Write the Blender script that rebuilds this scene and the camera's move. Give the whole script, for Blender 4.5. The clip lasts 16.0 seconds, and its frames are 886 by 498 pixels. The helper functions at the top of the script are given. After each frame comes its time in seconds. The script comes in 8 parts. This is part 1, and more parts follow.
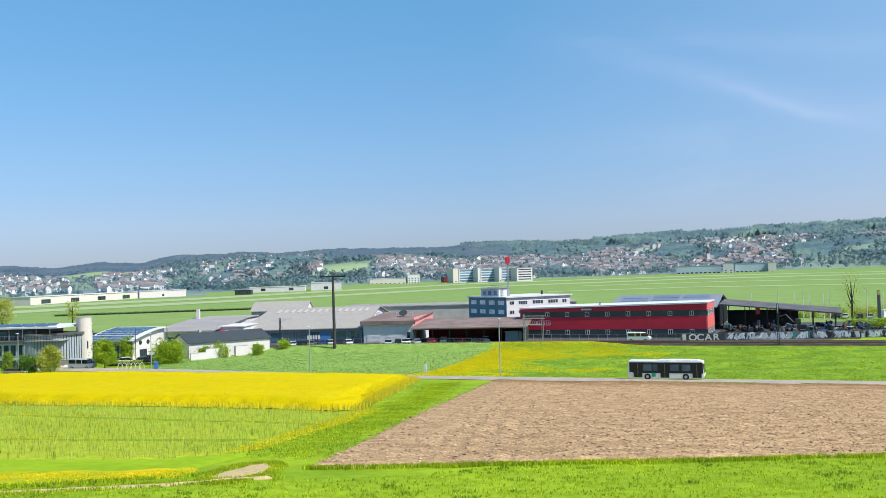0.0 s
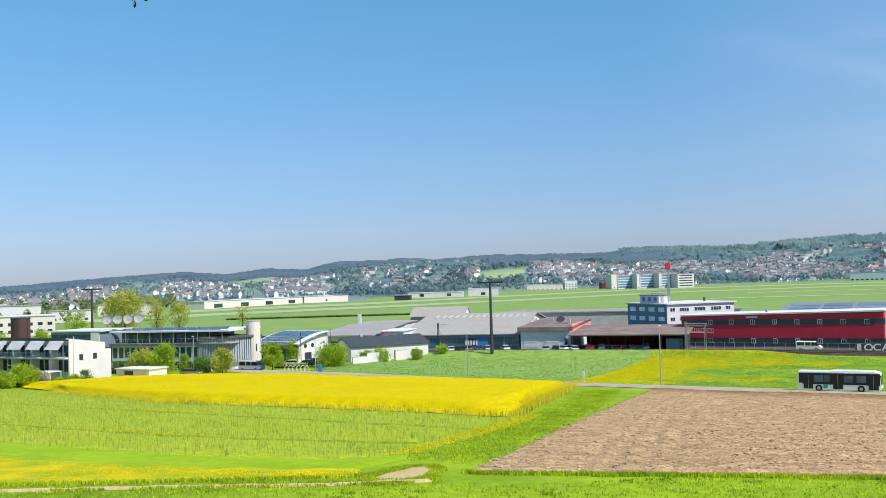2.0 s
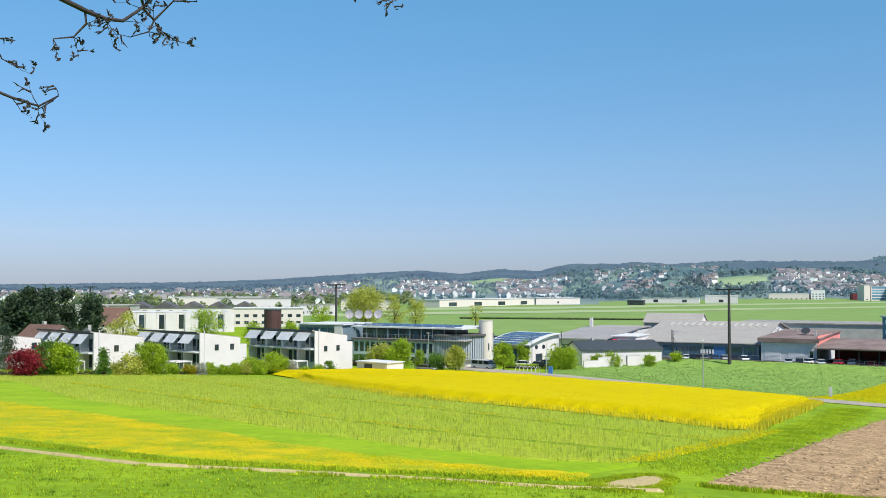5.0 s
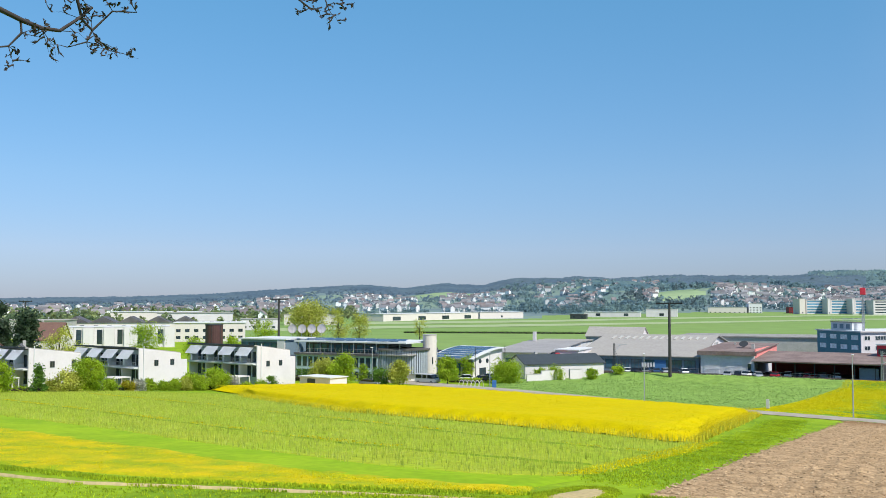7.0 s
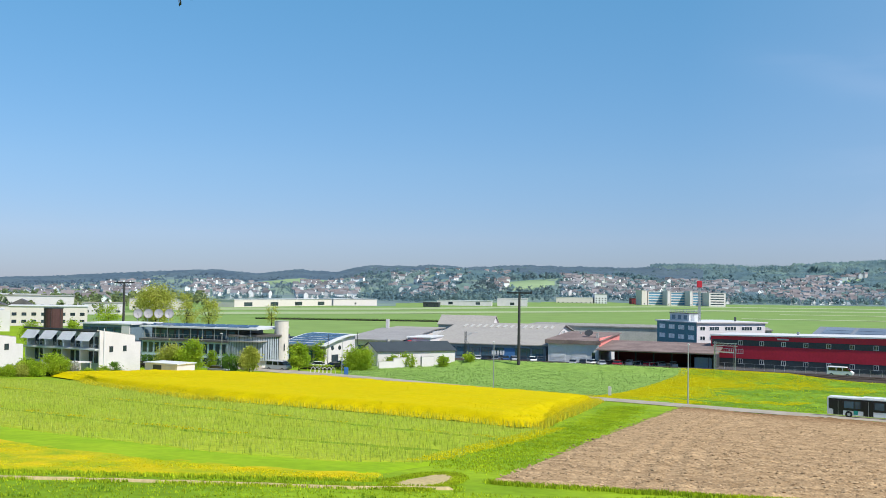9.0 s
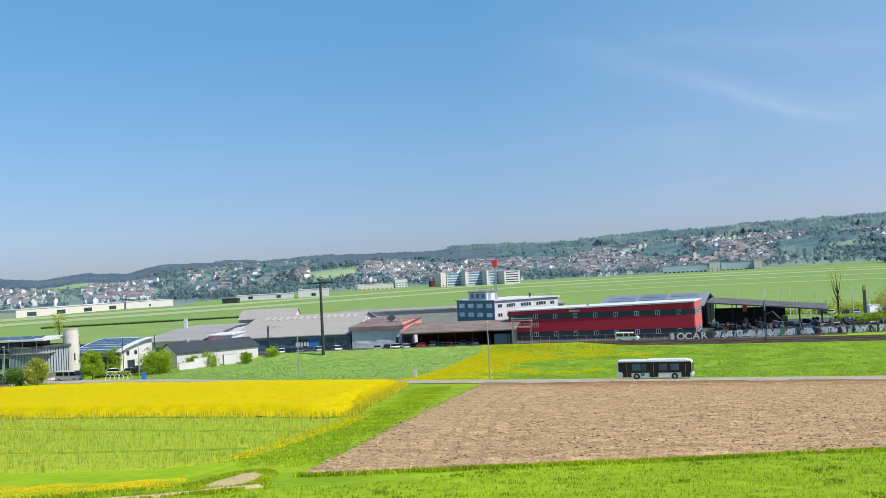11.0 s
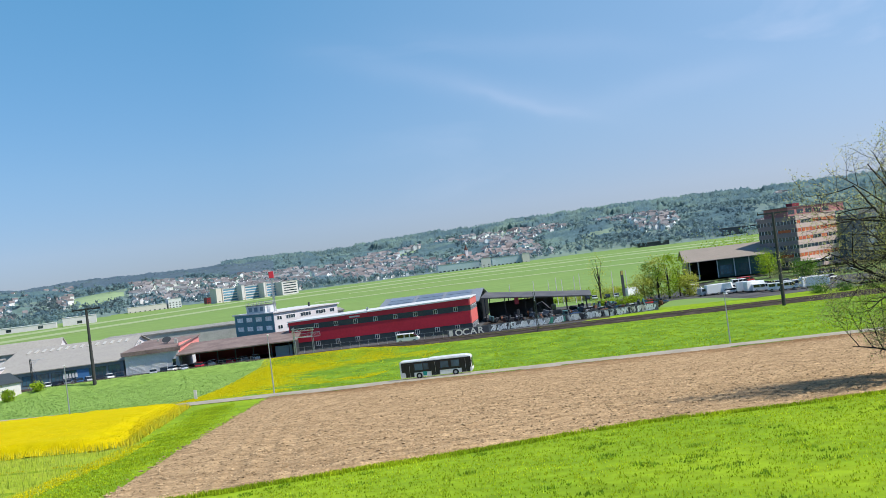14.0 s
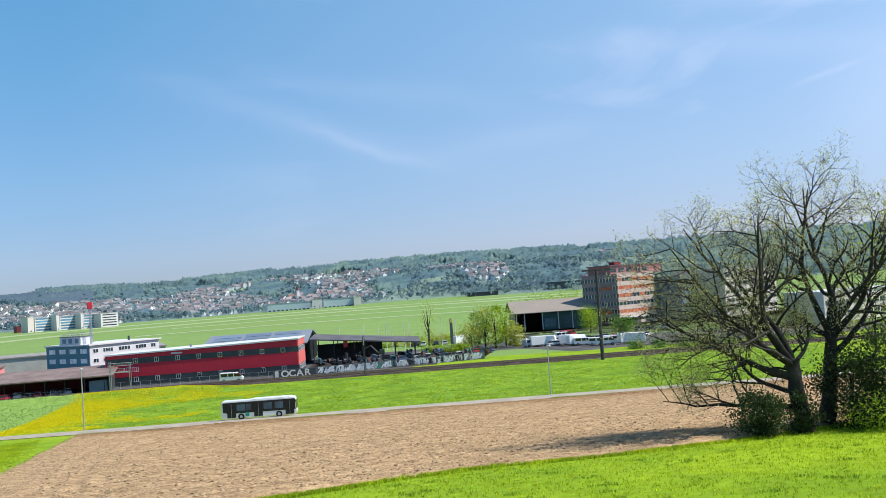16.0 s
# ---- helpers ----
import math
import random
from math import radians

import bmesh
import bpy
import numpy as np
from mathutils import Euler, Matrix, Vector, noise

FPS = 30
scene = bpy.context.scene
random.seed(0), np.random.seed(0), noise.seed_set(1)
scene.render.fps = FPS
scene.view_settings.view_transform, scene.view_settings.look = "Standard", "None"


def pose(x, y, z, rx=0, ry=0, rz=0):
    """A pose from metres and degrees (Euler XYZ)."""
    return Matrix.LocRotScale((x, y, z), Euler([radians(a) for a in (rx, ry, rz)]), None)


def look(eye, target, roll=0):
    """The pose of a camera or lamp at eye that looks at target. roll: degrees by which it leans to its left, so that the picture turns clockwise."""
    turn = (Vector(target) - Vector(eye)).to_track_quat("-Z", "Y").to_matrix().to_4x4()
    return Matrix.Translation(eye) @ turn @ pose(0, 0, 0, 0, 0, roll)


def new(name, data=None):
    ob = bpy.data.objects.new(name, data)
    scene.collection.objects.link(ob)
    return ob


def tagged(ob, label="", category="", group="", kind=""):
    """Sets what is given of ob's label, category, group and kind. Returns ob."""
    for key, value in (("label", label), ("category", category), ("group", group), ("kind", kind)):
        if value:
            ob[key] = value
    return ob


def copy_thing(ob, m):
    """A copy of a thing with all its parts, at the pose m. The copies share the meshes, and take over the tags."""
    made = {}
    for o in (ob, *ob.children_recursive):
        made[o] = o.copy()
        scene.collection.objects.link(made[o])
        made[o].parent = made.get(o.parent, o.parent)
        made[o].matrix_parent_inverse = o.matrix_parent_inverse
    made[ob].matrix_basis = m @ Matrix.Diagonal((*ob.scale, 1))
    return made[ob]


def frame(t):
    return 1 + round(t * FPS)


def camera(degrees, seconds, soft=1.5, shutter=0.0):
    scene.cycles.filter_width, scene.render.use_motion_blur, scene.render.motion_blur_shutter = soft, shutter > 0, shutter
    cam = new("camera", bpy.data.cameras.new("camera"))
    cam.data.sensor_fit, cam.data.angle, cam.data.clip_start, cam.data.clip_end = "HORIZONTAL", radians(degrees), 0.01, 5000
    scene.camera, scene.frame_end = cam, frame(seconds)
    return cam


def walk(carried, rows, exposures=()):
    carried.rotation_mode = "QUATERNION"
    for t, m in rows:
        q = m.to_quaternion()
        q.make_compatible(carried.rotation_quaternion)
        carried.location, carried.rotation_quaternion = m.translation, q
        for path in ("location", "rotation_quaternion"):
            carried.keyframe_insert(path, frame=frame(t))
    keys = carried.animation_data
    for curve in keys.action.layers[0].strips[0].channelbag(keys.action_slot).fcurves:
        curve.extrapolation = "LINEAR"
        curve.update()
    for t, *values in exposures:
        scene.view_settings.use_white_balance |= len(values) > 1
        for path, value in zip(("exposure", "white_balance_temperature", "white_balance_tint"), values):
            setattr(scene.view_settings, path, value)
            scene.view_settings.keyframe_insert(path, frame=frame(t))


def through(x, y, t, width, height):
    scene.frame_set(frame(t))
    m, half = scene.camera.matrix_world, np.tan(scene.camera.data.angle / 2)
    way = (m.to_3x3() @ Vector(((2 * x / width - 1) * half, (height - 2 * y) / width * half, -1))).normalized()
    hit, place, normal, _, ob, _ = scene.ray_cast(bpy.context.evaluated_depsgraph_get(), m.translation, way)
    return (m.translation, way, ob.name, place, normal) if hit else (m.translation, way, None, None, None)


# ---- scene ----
# A hillside view over fields, a railway, works buildings and an airfield.
# World: eye over the origin, y along the first view, z = 0 the valley floor.
EYE = 19.5
cam = camera(48.47, 16.0, soft=0.65)
TURNS = [
    (0, 91.217, 1.671, 0.036), (0.5, 91.102, 1.657, 1.964), (1, 91.156, 1.673, 4.125), (1.5, 91.426, 1.715, 6.564),
    (2, 91.827, 1.620, 9.150), (2.5, 92.156, 1.300, 11.587), (3, 92.312, 0.889, 13.731), (3.5, 92.272, 0.483, 15.715),
    (4, 92.137, 0.164, 17.904), (4.5, 91.999, 0.019, 20.468), (4.7, 91.975, -0.015, 21.465), (5.7, 92.5, 0.0, 23.6),
    (6.8, 92.888, 0.041, 20.238),
    (7, 92.969, 0.019, 19.336), (7.5, 92.941, 0.028, 17.260), (8, 92.674, -0.270, 15.380), (8.5, 92.406, -0.547, 13.391),
    (9, 92.294, -0.872, 10.861), (9.5, 92.293, -0.944, 7.857), (10, 92.181, -0.197, 4.684), (10.2, 92.036, 0.45, 3.444),
    (12.3, 90.771, 5.675, -5.989), (12.5, 90.722, 6.019, -6.821), (13, 90.649, 6.616, -9.030),
    (13.5, 90.619, 6.979, -11.251), (14, 90.739, 7.035, -13.642), (14.5, 91.074, 6.657, -16.196),
    (15, 91.482, 5.830, -18.855), (15.5, 91.905, 4.935, -21.371), (16, 92.312, 4.069, -23.447),
]
# the eye sways a hand's width round the turning body
walk(cam, [(t, pose(-0.25 * math.sin(radians(rz)), 0.25 * math.cos(radians(rz)) - 0.25, EYE, rx, ry, rz)) for t, rx, ry, rz in TURNS],
     [(0, 0.38), (3, 0.32), (7, 0.28), (9, 0.26), (10.2, 0.25), (12.3, 0.27), (14.5, 0.28), (15.5, 0.37), (16, 0.39)])

SUN_AZ, SUN_EL = 118.0, 50.0
world = bpy.data.worlds.new("sky")
scene.world = world
world.use_nodes = True
wn, wl = world.node_tree.nodes, world.node_tree.links
wn.clear()
sky = wn.new("ShaderNodeTexSky")
sky.sky_type, sky.sun_disc = "NISHITA", False
sky.sun_elevation, sky.sun_rotation = radians(SUN_EL), radians(SUN_AZ)
sky.air_density, sky.dust_density, sky.ozone_density = 1.0, 0.0, 3.0
bg, wout = wn.new("ShaderNodeBackground"), wn.new("ShaderNodeOutputWorld")
bg.inputs["Strength"].default_value = 0.12
# thin cirrus streaks
tc, mp = wn.new("ShaderNodeTexCoord"), wn.new("ShaderNodeMapping")
mp.inputs["Rotation"].default_value = (0, radians(8), radians(50))
mp.inputs["Scale"].default_value = (1.6, 3.0, 9.0)
cn, cr, cm = wn.new("ShaderNodeTexNoise"), wn.new("ShaderNodeMapRange"), wn.new("ShaderNodeMixRGB")
cn.inputs["Scale"].default_value, cn.inputs["Detail"].default_value, cn.inputs["Distortion"].default_value = 1.3, 6.0, 0.6
cr.inputs["From Min"].default_value, cr.inputs["From Max"].default_value = 0.55, 0.95
cr.inputs["To Max"].default_value = 0.45
cm.inputs["Color2"].default_value = (8.2, 7.9, 9.0, 1)
wl.new(tc.outputs["Generated"], mp.inputs["Vector"])
wl.new(mp.outputs["Vector"], cn.inputs["Vector"])
wl.new(cn.outputs["Fac"], cr.inputs["Value"])
side, veil = wn.new("ShaderNodeMapRange"), wn.new("ShaderNodeMath")
side.inputs["From Min"].default_value, side.inputs["From Max"].default_value = 0.05, 0.75
veil.operation = "MULTIPLY"
haze = wn.new("ShaderNodeMath")
haze.operation = "ADD"
haze.inputs[1].default_value = 0.16
wl.new(cr.outputs["Result"], haze.inputs[0])
wl.new(haze.outputs[0], veil.inputs[0])
wl.new(side.outputs["Result"], veil.inputs[1])


def sky_dir(az, el):
    return Vector((math.sin(radians(az)) * math.cos(radians(el)), math.cos(radians(az)) * math.cos(radians(el)), math.sin(radians(el))))


def wmath(op, a, b):
    n_ = wn.new("ShaderNodeMath")
    n_.operation = op
    for k_, v_ in enumerate((a, b)):
        if isinstance(v_, (int, float)):
            n_.inputs[k_].default_value = v_
        else:
            wl.new(v_, n_.inputs[k_])
    return n_.outputs[0]


def wdot(v):
    n_ = wn.new("ShaderNodeVectorMath")
    n_.operation = "DOT_PRODUCT"
    n_.inputs[1].default_value = v
    wl.new(tc.outputs["Generated"], n_.inputs[0])
    return n_.outputs["Value"]


# single wisps of cirrus: from, to (azimuth, elevation), half width in degrees, strength
fray = wn.new("ShaderNodeTexNoise")
fray.inputs["Scale"].default_value, fray.inputs["Detail"].default_value = 9.0, 6.0
wl.new(tc.outputs["Generated"], fray.inputs["Vector"])
wobble = wmath("MULTIPLY", wmath("SUBTRACT", fray.outputs["Fac"], 0.5), 0.035)
cloud = veil.outputs[0]
for (a0, e0), (a1, e1), wide, much in (((8, 12.5), (24.5, 7.2), 0.8, 0.40), ((16, 9.9), (23.2, 7.2), 0.32, 0.5), ((13, 13.0), (27, 10.4), 0.7, 0.30), ((24, 7.8), (33, 8.8), 0.7, 0.35),
                                       ((31, 13.2), (48, 11.4), 0.9, 0.5), ((37, 15.4), (46, 14.6), 1.0, 0.6), ((44, 9.6), (47.5, 10.4), 0.16, 0.55), ((46, 7.0), (56, 14.0), 3.0, 0.8)):
    p0, p1 = sky_dir(a0, e0), sky_dir(a1, e1)
    mid = ((p0 + p1) / 2).normalized()
    run = (p1 - p0).normalized()
    up = run.cross(mid).normalized()
    s_ = wmath("DIVIDE", wmath("ADD", wdot(up), wobble), radians(wide))
    t_ = wmath("DIVIDE", wdot(run), (p1 - p0).length / 2)
    q_ = wmath("ADD", wmath("MULTIPLY", s_, s_), wmath("POWER", wmath("ABSOLUTE", t_, 0.0), 3.0))
    puff = wmath("MULTIPLY", wmath("POWER", 2.718, wmath("MULTIPLY", q_, -1.0)), much * 0.2)
    puff = wmath("MULTIPLY", puff, wmath("GREATER_THAN", wdot(mid), 0.0))
    cloud = wmath("ADD", cloud, wmath("MULTIPLY", puff, wmath("ADD", cr.outputs["Result"], 0.55)))
wl.new(wmath("MINIMUM", cloud, 0.85), cm.inputs["Fac"])
sep, ramp, tint = wn.new("ShaderNodeSeparateXYZ"), wn.new("ShaderNodeValToRGB"), wn.new("ShaderNodeMixRGB")
tint.blend_type = "MULTIPLY"
tint.inputs["Fac"].default_value = 1.0
ramp.color_ramp.elements[1].color = (0.5, 0.85, 0.95, 1)
ramp.color_ramp.elements[0].color = (0.275, 0.345, 0.595, 1)
for pos_, col_ in ((0.05, (0.45, 0.505, 0.715, 1)), (0.12, (0.525, 0.65, 0.795, 1)), (0.30, (0.56, 0.93, 1.01, 1))):
    ramp.color_ramp.elements.new(pos_).color = col_
wl.new(tc.outputs["Generated"], sep.inputs["Vector"])
wl.new(sep.outputs["Z"], ramp.inputs["Fac"])
wl.new(sep.outputs["X"], side.inputs["Value"])
wl.new(sky.outputs["Color"], tint.inputs["Color1"])
wl.new(ramp.outputs["Color"], tint.inputs["Color2"])
wl.new(tint.outputs["Color"], cm.inputs["Color1"])
wl.new(cm.outputs["Color"], bg.inputs["Color"])
wl.new(bg.outputs["Background"], wout.inputs["Surface"])

sun_data = bpy.data.lights.new("sun", "SUN")
sun_data.energy, sun_data.angle, sun_data.color = 4.5, radians(0.55), (1.0, 0.95, 0.86)
sun = new("sun", sun_data)
sun.matrix_world = look((400 * math.sin(radians(SUN_AZ)) * math.cos(radians(SUN_EL)), 400 * math.cos(radians(SUN_AZ)) * math.cos(radians(SUN_EL)), 400 * math.sin(radians(SUN_EL))), (0, 0, 0))


# ---- places ----
def polar(az, d):
    return d * math.sin(radians(az)), d * math.cos(radians(az))


CA, SA = math.cos(radians(21)), math.sin(radians(21))


def along(u, v):
    """x, y of a place u metres along the railway and v metres out from the eye towards it."""
    return u * CA + v * SA, -u * SA + v * CA


def ground_np(x, y):
    """Height of the hillside and the valley floor, without the far hills."""
    x, y = np.asarray(x, float), np.asarray(y, float)
    a = x * SA + y * CA
    b = 0.8 * (-x * math.sin(radians(15)) + y * math.cos(radians(15)))
    s = 0.5 * (a + b + np.sqrt((a - b) ** 2 + 144)) - 3
    s = np.maximum(s, -70)
    t = 14.9 - 0.0895 * s
    z = 0.4 + np.log1p(np.exp(-np.abs(t))) + np.maximum(t, 0)
    u, k = x * CA - y * SA, np.maximum(0.0, -40.0 - (x * CA - y * SA))
    line = 235.0 - 0.0016 * np.where(k < 110, k * k, 12100 + 176 * (k - 110))
    z = z + 1.35 * np.exp(-((a - line + 9.5) / 4.5) ** 2) * np.clip((-36 - u) / 14, 0, 1) * np.clip((u + 140) / 18, 0, 1)
    return z + 2.9 * np.exp(-(x * x + y * y) / 85.0)


def ground(x, y):
    return float(ground_np(x, y))


CREST_AZ = [-180, -70, -45, -40.8, -37, -32.5, -28.5, -24, -21.7, -19.4, -17.1, -15.3, -12.5, -11.3, -9.6, -6.7, -3, 0.2, 1.5, 4.2, 6.9, 9.1, 12.8, 15, 18.6, 24.3, 35, 48, 75, 180]
CREST_EL = [0.0, 0.0, 0.0013, 0.0025, 0.0032, 0.006, 0.0106, 0.015, 0.0115, 0.016, 0.0142, 0.0212, 0.0213, 0.023, 0.0207, 0.0237, 0.0233, 0.0228, 0.0252, 0.0251, 0.0255, 0.026, 0.0297, 0.031, 0.0322, 0.0335, 0.0322, 0.0318, 0.02, 0.0]
CREST_R = np.interp(CREST_AZ, [-180, -32, -24, -15, -6, 4, 10, 16, 24, 35, 48, 75, 180], [4300, 4300, 4200, 4100, 3900, 3500, 3200, 3000, 2900, 2800, 2700, 2800, 4300])
FOOT_R = np.interp(CREST_AZ, [-180, -70, -45, -32, -24, -21, -15, -6, 4, 10, 16, 24, 35, 48, 75, 180], [1800, 1800, 1700, 1500, 1350, 1250, 1250, 1450, 1650, 1750, 1750, 1700, 1650, 1600, 1700, 1800])


def hills_np(x, y):
    r = np.hypot(x, y)
    az = np.degrees(np.arctan2(x, y))
    el, rc, rf = (np.interp(az, CREST_AZ, k) for k in (CREST_EL, CREST_R, FOOT_R))
    top = EYE + el * rc - 14.0
    k = np.clip((r - rf) / (rc - rf), 0, 1)
    k = k * k * (3 - 2 * k)
    wave = 1 + 0.012 * np.sin(az * 4.3 + 1.0 + r * 0.002)
    z = np.maximum(top, 0) * k * wave
    z = z - np.clip((r - rc) / 600, 0, 1) * 40
    # a wooded knoll and rising fields behind the airfield
    for ca, cd, h, w1, w2 in ((-5.5, 1850, 24, 4.2, 260), (-1.5, 2150, 30, 4.0, 300), (-10, 2500, 22, 4.0, 400), (22, 2050, 26, 7.0, 260), (33, 2050, 24, 8.0, 260)):
        z = z + h * np.exp(-((az - ca) / w1) ** 2 - ((r - cd) / w2) ** 2)
    return z


def clearing(x, y):
    """1 on the open fields of the far slopes, 0 elsewhere."""
    az, r = np.degrees(np.arctan2(x, y)), np.hypot(x, y)
    k = np.zeros(np.shape(az))
    for ca, cr, wa, wr in ((-6.2, 1780, 1.5, 130), (-2.0, 1830, 1.7, 110), (-3.6, 2120, 1.6, 120), (16.9, 2480, 1.8, 110), (-19.5, 2600, 2.2, 200), (26.5, 2350, 1.2, 90), (11.5, 2500, 1.0, 80)):
        k = np.maximum(k, ((az - ca) / wa) ** 2 + ((r - cr) / wr) ** 2 < 1)
    return k


def land_np(x, y):
    return ground_np(x, y) + hills_np(x, y)


# ---- materials ----
def node_mat(name):
    m = bpy.data.materials.new(name)
    m.use_nodes = True
    nt = m.node_tree
    return m, nt.nodes, nt.links, nt.nodes["Principled BSDF"]


def mat(name, base, var=0.15, scale=1.0, scale2=9.0, rough=0.8, metal=0.0, bump=0.0, other=None, mixlo=0.4, mixhi=0.6, per_object=0.0, per_island=0.0, stretch=(1, 1, 1), spec=0.4, bump_scale=None, turn=0.0):
    """A surface with patches at two real-world scales; other: a second colour in patches."""
    m, n, l, p = node_mat(name)
    geo, mpg = n.new("ShaderNodeNewGeometry"), n.new("ShaderNodeMapping")
    mpg.inputs["Scale"].default_value, mpg.inputs["Rotation"].default_value = stretch, (0, 0, radians(turn))
    l.new(geo.outputs["Position"], mpg.inputs["Vector"])

    def tex(s, detail):
        t = n.new("ShaderNodeTexNoise")
        t.inputs["Scale"].default_value, t.inputs["Detail"].default_value = s, detail
        l.new(mpg.outputs["Vector"], t.inputs["Vector"])
        return t.outputs["Fac"]

    def ranged(src, a, b, c, d):
        r = n.new("ShaderNodeMapRange")
        for key, val in zip(("From Min", "From Max", "To Min", "To Max"), (a, b, c, d)):
            r.inputs[key].default_value = val
        l.new(src, r.inputs["Value"])
        return r.outputs["Result"]

    big, small = tex(scale, 4), tex(scale2, 3)
    col = n.new("ShaderNodeMixRGB")
    col.inputs["Color1"].default_value = (*base, 1)
    col.inputs["Color2"].default_value = (*(other or base), 1)
    l.new(ranged(big, mixlo, mixhi, 0, 1), col.inputs["Fac"])
    fac = n.new("ShaderNodeMath")
    fac.operation = "MULTIPLY"
    l.new(ranged(small, 0.25, 0.75, 1 - var, 1 + var), fac.inputs[0])
    l.new(ranged(big, 0.25, 0.75, 1 - var * 0.6, 1 + var * 0.6), fac.inputs[1])
    last = fac.outputs[0]
    for amount, node, out in ((per_object, "ShaderNodeObjectInfo", "Random"), (per_island, "ShaderNodeNewGeometry", "Random Per Island")):
        if amount:
            oi, f2 = n.new(node), n.new("ShaderNodeMath")
            f2.operation = "MULTIPLY"
            l.new(ranged(oi.outputs[out], 0, 1, 1 - amount, 1 + amount), f2.inputs[0])
            l.new(last, f2.inputs[1])
            last = f2.outputs[0]
    sc = n.new("ShaderNodeVectorMath")
    sc.operation = "SCALE"
    l.new(col.outputs["Color"], sc.inputs[0])
    l.new(last, sc.inputs["Scale"])
    l.new(sc.outputs["Vector"], p.inputs["Base Color"])
    p.inputs["Roughness"].default_value, p.inputs["Metallic"].default_value = rough, metal
    p.inputs["Specular IOR Level"].default_value = spec
    if bump:
        b = n.new("ShaderNodeBump")
        b.inputs["Strength"].default_value, b.inputs["Distance"].default_value = min(1.0, bump * 4), bump
        l.new(tex(bump_scale or scale2, 4), b.inputs["Height"])
        l.new(b.outputs["Normal"], p.inputs["Normal"])
    return m


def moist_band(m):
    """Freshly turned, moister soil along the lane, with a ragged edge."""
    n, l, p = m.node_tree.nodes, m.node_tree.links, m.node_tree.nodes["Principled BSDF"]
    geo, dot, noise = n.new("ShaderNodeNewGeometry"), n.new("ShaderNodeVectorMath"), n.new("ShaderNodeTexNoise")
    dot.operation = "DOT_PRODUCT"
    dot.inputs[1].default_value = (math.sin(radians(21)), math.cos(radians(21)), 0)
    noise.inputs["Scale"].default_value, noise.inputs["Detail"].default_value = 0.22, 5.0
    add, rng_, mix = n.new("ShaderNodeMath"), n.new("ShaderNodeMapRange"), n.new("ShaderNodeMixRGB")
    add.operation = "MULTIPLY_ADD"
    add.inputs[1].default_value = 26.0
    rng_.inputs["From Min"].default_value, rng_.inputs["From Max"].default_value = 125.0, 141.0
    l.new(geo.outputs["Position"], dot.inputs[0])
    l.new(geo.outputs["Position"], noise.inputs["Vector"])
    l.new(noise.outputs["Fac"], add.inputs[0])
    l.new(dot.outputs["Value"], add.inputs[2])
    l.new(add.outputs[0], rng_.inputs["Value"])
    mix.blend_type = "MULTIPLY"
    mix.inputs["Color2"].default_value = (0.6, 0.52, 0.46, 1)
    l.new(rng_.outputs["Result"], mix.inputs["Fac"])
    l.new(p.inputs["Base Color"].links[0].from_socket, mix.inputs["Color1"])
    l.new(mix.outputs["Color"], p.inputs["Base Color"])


def canopy(m, lift=0.6, through=0.4):
    """Leafy canopy seen from far off: normals are bent skyward and light passes through, evening its shade."""
    n, l, p, out = m.node_tree.nodes, m.node_tree.links, m.node_tree.nodes["Principled BSDF"], m.node_tree.nodes["Material Output"]
    geo, mix, nrm = n.new("ShaderNodeNewGeometry"), n.new("ShaderNodeMixRGB"), n.new("ShaderNodeVectorMath")
    nrm.operation = "NORMALIZE"
    mix.inputs["Fac"].default_value = lift
    mix.inputs["Color2"].default_value = (0.3, -0.25, 0.92, 1)
    l.new(geo.outputs["Normal"], mix.inputs["Color1"])
    l.new(mix.outputs["Color"], nrm.inputs[0])
    l.new(nrm.outputs["Vector"], p.inputs["Normal"])
    tr, sh = n.new("ShaderNodeBsdfTranslucent"), n.new("ShaderNodeMixShader")
    l.new(p.inputs["Base Color"].links[0].from_socket, tr.inputs["Color"])
    sh.inputs["Fac"].default_value = through
    l.new(p.outputs["BSDF"], sh.inputs[1])
    l.new(tr.outputs["BSDF"], sh.inputs[2])
    l.new(sh.outputs["Shader"], out.inputs["Surface"])
    return m


def leaf_mat(name, base, other, per_island=0.35):
    m = mat(name, base, 0.25, 0.35, 3.0, 0.6, other=other, per_island=per_island, spec=0.25)
    n, l = m.node_tree.nodes, m.node_tree.links
    p, out = n["Principled BSDF"], n["Material Output"]
    tr, mix = n.new("ShaderNodeBsdfTranslucent"), n.new("ShaderNodeMixShader")
    l.new(p.inputs["Base Color"].links[0].from_socket, tr.inputs["Color"])
    mix.inputs["Fac"].default_value = 0.45
    l.new(p.outputs["BSDF"], mix.inputs[1])
    l.new(tr.outputs["BSDF"], mix.inputs[2])
    l.new(mix.outputs["Shader"], out.inputs["Surface"])
    return m


def glass_mat(name, tint, rough=0.08):
    m = mat(name, tint, 0.35, 0.25, 0.9, rough, 0.0, spec=0.8, per_object=0.3)
    return m


